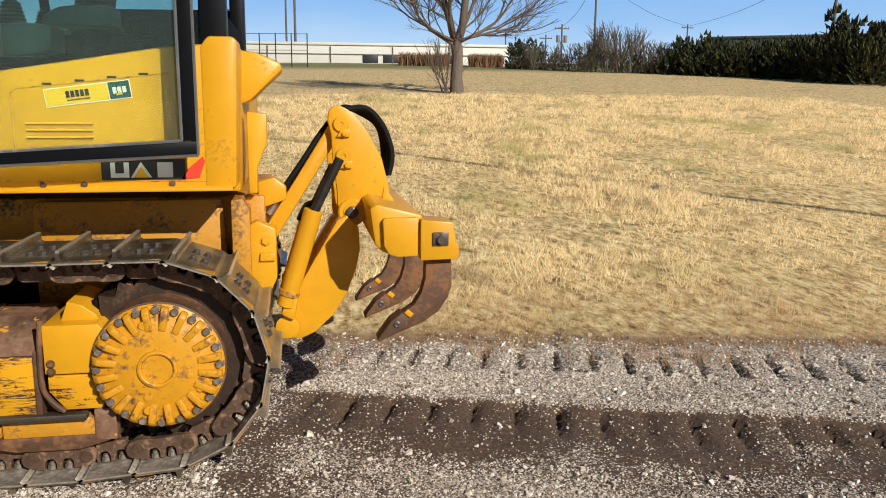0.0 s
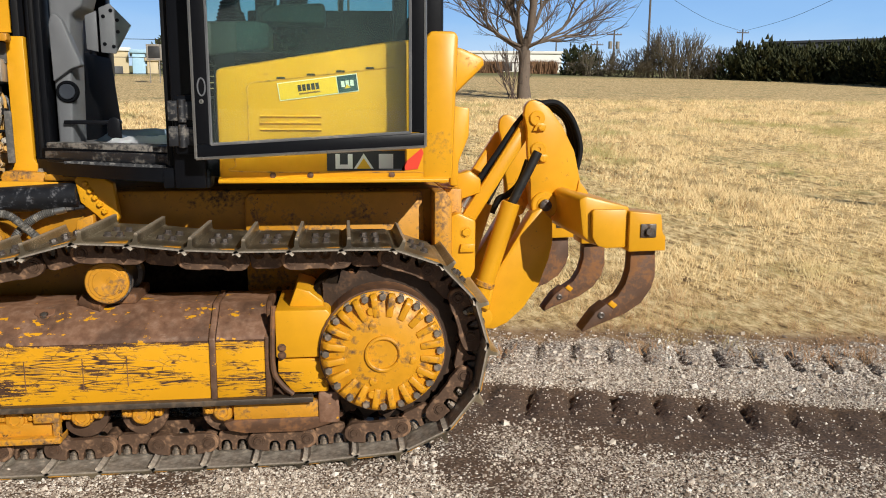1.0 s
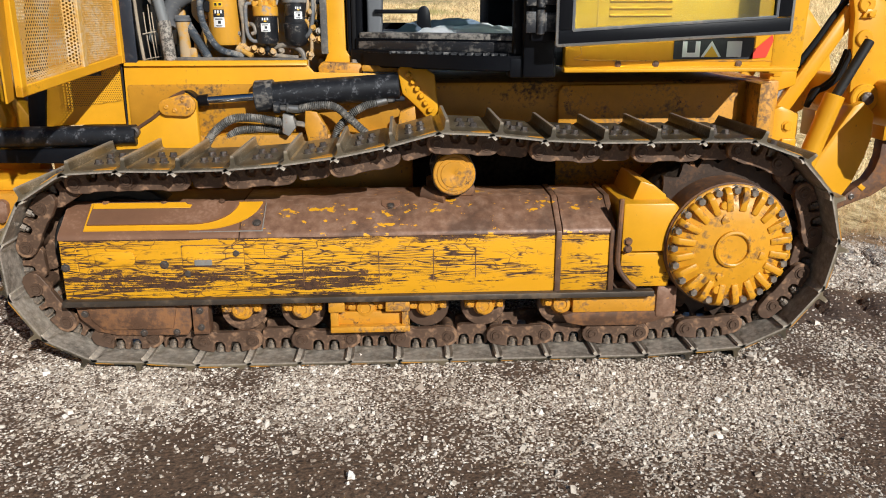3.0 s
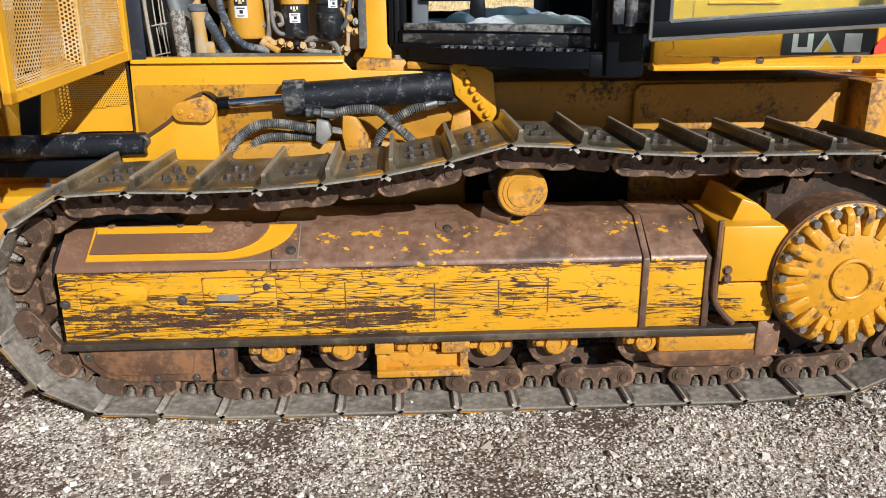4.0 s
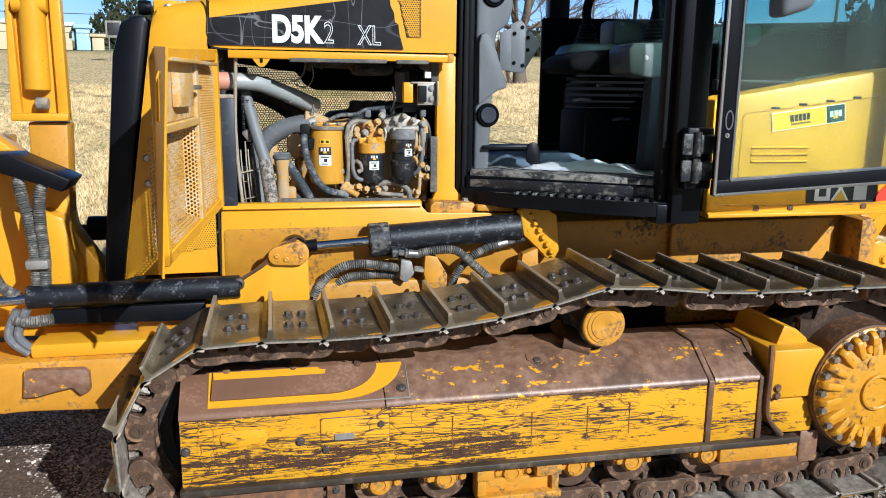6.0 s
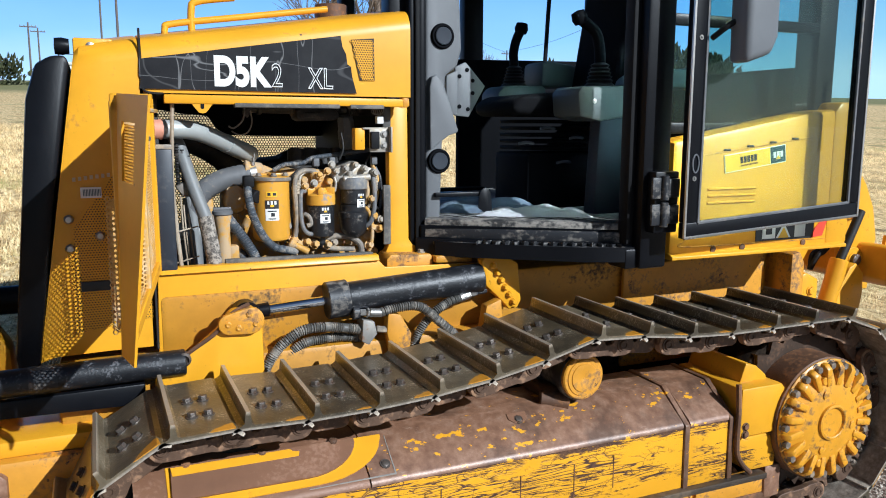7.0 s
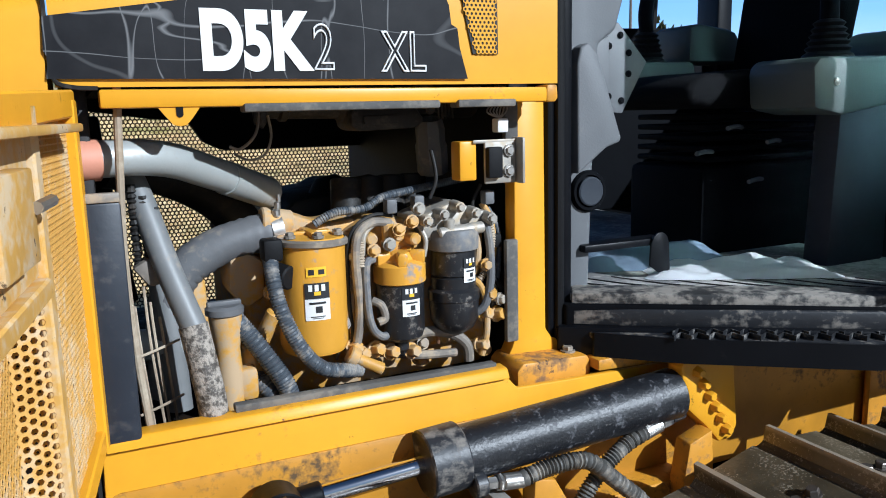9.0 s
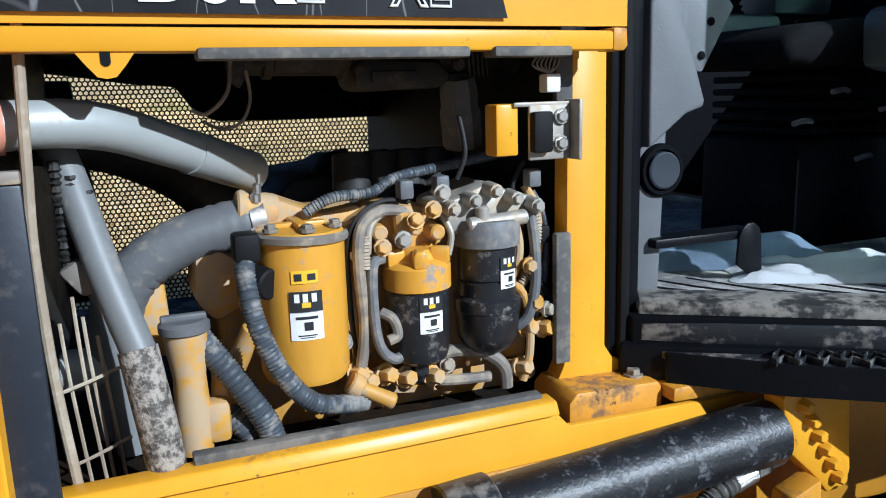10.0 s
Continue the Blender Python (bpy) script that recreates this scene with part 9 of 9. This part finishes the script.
tops = [pole(0.1, 95, 10.5, "tall grey lamp post behind the fence", False), pole(14.8, 150, 4.9), pole(17.6, 140, 4.7), pole(18.7, 120, 5.4, cans=2), pole(20.95, 100, 8.5, arm=False), pole(27.1, 150, 5.3), pole(36.0, 80, 9.0, arm=False)]
pole(-0.5, 120, 8.9)
pole(-4.6, 130, 6.3)
pole(-3.9, 150, 6.0)
for a, b2 in ((tops[3], tops[4]), (tops[4], tops[5]), (tops[1], tops[3]), (tops[5], tops[6])):
    mid = (a + b2) / 2 - Vector((0, 0, 0.8))
    tagged(fin("cable", tube(B(), [a, mid, b2], 0.025, 5, 8), "wire"), "sagging overhead cable between poles", "cable")


def wire_fence(az0, az1, dist, n, h):
    f = holder("wire_fence")
    tagged(f, "chain-link fence on thin steel posts", "fence")
    pts = [far(az0 + (az1 - az0) * k / n, dist) for k in range(n + 1)]
    for p in pts:
        part("post", cyl(B(), p - Vector((0, 0, 0.3)), p + Vector((0, 0, h)), 0.04, seg=8), "dark_iron", f)
    for hh in (h - 0.05, h * 0.5, 0.15):
        part("rail", tube(B(), [p + Vector((0, 0, hh)) for p in pts], 0.02, 5, 1, smooth=False), "dark_iron", f)
    return f


wire_fence(-30, -10, 54, 7, 2.3)
wire_fence(-4.5, 0.9, 60, 5, 2.4)
# service cable high over the field, between two poles
q0, q1 = Vector((2.63, 8.82, 0.53)), Vector((6.72, 4.54, 0.20))
lift = SUN_DIR * (6.0 / SUN_DIR.z)
ext = (q1 - q0).normalized()
tagged(fin("cable", tube(B(), [q0 - ext * 58 + lift, q0 + lift, q1 + lift, q1 + ext * 40 + lift], 0.055, 6, 1, smooth=False), "wire"), "service cable strung high over the field", "cable")
for e in (q0 - ext * 58 + lift, q1 + ext * 40 + lift):
    p = holder("utility_pole")
    g = hill(e.x, e.y)
    p.matrix_basis = Matrix.Translation((e.x, e.y, g))
    tagged(p, "tall wooden pole holding the service cable", "utility pole", "utility poles")
    part("post", cyl(B(), (0, 0, -0.5), (0, 0, e.z - g + 0.3), 0.18, 0.12, seg=10), "pole_wood", p)

# ---- gravel stones, grass ----
def pebbles(name, n, region, size, seed, mats, label, keep):
    """Angular chips of stone: eight-cornered lumps, each bent out of shape."""
    rng = np.random.default_rng(seed)
    cube = np.array([(x, y, z) for z in (-1, 1) for y in (-1, 1) for x in (-1, 1)]) * 0.72
    tri = np.array([(0, 2, 3), (0, 3, 1), (4, 5, 7), (4, 7, 6), (0, 1, 5), (0, 5, 4), (2, 6, 7), (2, 7, 3), (0, 4, 6), (0, 6, 2), (1, 3, 7), (1, 7, 5)])
    x0, x1, y0, y1 = region
    at = []
    while len(at) < n:
        x, y = rng.uniform(x0, x1), rng.uniform(y0, y1)
        d, s = prints(x, y)
        if keep(x, y, s, rng):
            at.append((x, y, d + hill(x, y) + 0.012 * noise.noise((x * 2.2, y * 2.2, 0)) + 0.006 * noise.noise((x * 8, y * 8, 2)) - 0.006))
    at = np.array(at)
    s = size * rng.lognormal(0, 0.36, n)
    m = cube[None] * (1 + rng.uniform(-0.55, 0.35, (n, 8, 3))) * np.stack([np.ones(n), rng.uniform(0.55, 1, n), rng.uniform(0.45, 0.85, n)], 1)[:, None, :] * s[:, None, None]
    a, b = rng.uniform(0, 6.28, n)[:, None], rng.uniform(-0.6, 0.6, n)[:, None]
    X, Z = m[:, :, 0] * np.cos(b) - m[:, :, 2] * np.sin(b), m[:, :, 0] * np.sin(b) + m[:, :, 2] * np.cos(b)
    P = np.stack([X * np.cos(a) - m[:, :, 1] * np.sin(a), X * np.sin(a) + m[:, :, 1] * np.cos(a), Z + s[:, None] * 0.3], 2) + at[:, None, :]
    me = bpy.data.meshes.new(name)
    me.from_pydata(P.reshape(-1, 3).tolist(), [], (tri[None] + 8 * np.arange(n)[:, None, None]).reshape(-1, 3).tolist())
    me.materials.append(M[mats])
    return tagged(new(name, me), label, "gravel", kind="stuff")


def stone_mat():
    m, nt, b = base_mat("crushed_stone", 0.85)
    g = nt.nodes.new("ShaderNodeNewGeometry")
    c = ramp(nt, g.outputs["Random Per Island"], [(0.0, (0.12, 0.082, 0.055)), (0.22, (0.38, 0.305, 0.235)), (0.55, (0.64, 0.545, 0.44)), (0.85, (0.86, 0.77, 0.655)), (1.0, (0.97, 0.92, 0.83))])
    fine = noise_tex(nt, 90, 3, 0.6)
    c2 = mixc(nt, ramp(nt, fine, [(0.45, (0, 0, 0)), (0.8, (0.35,) * 3)]), c, (0.24, 0.19, 0.15))
    nt.links.new(c2, b.inputs["Base Color"])
    bump(nt, b, fine, 0.3, 0.003)
    return m


M["stone"] = stone_mat()


def on_gravel(x, y, s, rng):
    if y > field_edge(x) + rng.uniform(-0.45, 0.25):
        return False
    return rng.random() > 0.95 * max(0, min(1, s + 0.6 * noise.noise((x * 5, y * 5, 9)))) ** 0.8


pebbles("gravel_stones", 56000, (-4.0, 4.8, -1.35, 3.4), 0.0042, 3, "stone", "loose crushed limestone gravel", on_gravel)
pebbles("gravel_lumps", 5200, (-3.0, 3.6, -1.35, 1.9), 0.0078, 9, "stone", "scattered larger pale stones", on_gravel)
pebbles("gravel_chips", 80000, (-2.6, 2.9, -1.35, 1.0), 0.0029, 4, "stone", "fine pale gravel chips", on_gravel)


def grass_mat(name, lo, hi):
    m, nt, b = base_mat(name, 0.8)
    g = nt.nodes.new("ShaderNodeNewGeometry")
    c = ramp(nt, g.outputs["Random Per Island"], [(0.0, lo), (0.55, tuple((a + 2 * q) / 3 for a, q in zip(lo, hi))), (1.0, hi)])
    big = noise_tex(nt, 0.55, 4, 0.6)
    # redder where the field meets the gravel
    sep = nt.nodes.new("ShaderNodeSeparateXYZ")
    tc = nt.nodes.new("ShaderNodeTexCoord")
    nt.links.new(tc.outputs["Object"], sep.inputs[0])
    e = math_n(nt, "ADD", sep.outputs["Y"], math_n(nt, "MULTIPLY", sep.outputs["X"], 0.195))
    e = math_n(nt, "ADD", e, math_n(nt, "MULTIPLY", math_n(nt, "SUBTRACT", noise_tex(nt, 1.1, 4, 0.6), 0.5), 2.4))
    c = mixc(nt, ramp(nt, math_n(nt, "MULTIPLY", e, 0.1), [(0.18, (0.9,) * 3), (0.34, (0, 0, 0))]), c, (0.27, 0.135, 0.058))
    tuft = noise_tex(nt, 3.0, 5, 0.65, (1, 0.6, 1))
    c = mixc(nt, ramp(nt, tuft, [(0.52, (0, 0, 0)), (0.62, (0.75,) * 3)]), c, (0.17, 0.105, 0.045))
    c = mixc(nt, ramp(nt, big, [(0.54, (0, 0, 0)), (0.66, (0.75,) * 3)]), c, (0.30, 0.28, 0.08))
    nt.links.new(c, b.inputs["Base Color"])
    return m


M["straw"] = grass_mat("dry_grass_blades", (0.44, 0.26, 0.09), (1.0, 0.82, 0.46))


def grass(name, n, region, h0, h1, w, seed, label):
    rng = np.random.default_rng(seed)
    x0, x1, y0, y1 = region
    vs, fs, k = [], [], 0
    while k < n:
        # denser near the track side of the field
        x, y = rng.uniform(x0, x1), y0 + (y1 - y0) * rng.random() ** 1.6
        if y < field_edge(x) - 0.45 + 1.1 * rng.random() ** 0.7 + 0.5 * noise.noise((x * 1.3, y * 1.3, 2)):
            continue
        p = noise.noise((x * 0.8, y * 0.8, 7))
        if rng.random() > 0.72 + 0.6 * p:
            continue
        z = hill(x, y) - 0.02
        tall = rng.uniform(h0, h1) * (1 + 0.6 * p) * (1 + 0.03 * (y - 2))
        for _ in range(6):
            h = tall * rng.uniform(0.5, 1.25)
            a, lean = rng.uniform(0, 6.28), rng.uniform(0.2, 1.0) * h
            ww = w * (1 + 0.14 * (y - 2))
            bx, by = x + rng.normal(0, 0.02) * (1 + 0.08 * y), y + rng.normal(0, 0.02) * (1 + 0.08 * y)
            tx, ty = bx + lean * math.cos(a), by + lean * math.sin(a)
            vs += [(bx - ww, by, z), (bx + ww, by, z), (tx, ty, z + h)]
            fs.append((3 * k, 3 * k + 1, 3 * k + 2))
            k += 1
    me = bpy.data.meshes.new(name)
    me.from_pydata(vs, [], fs[:len(vs) // 3])
    me.materials.append(M["straw"])
    return tagged(new(name, me), label, "grass", kind="stuff")


grass("dry_grass", 340000, (-8.0, 17.0, 0.9, 21.0), 0.030, 0.085, 0.0028, 21, "short dry straw-coloured grass of the field")
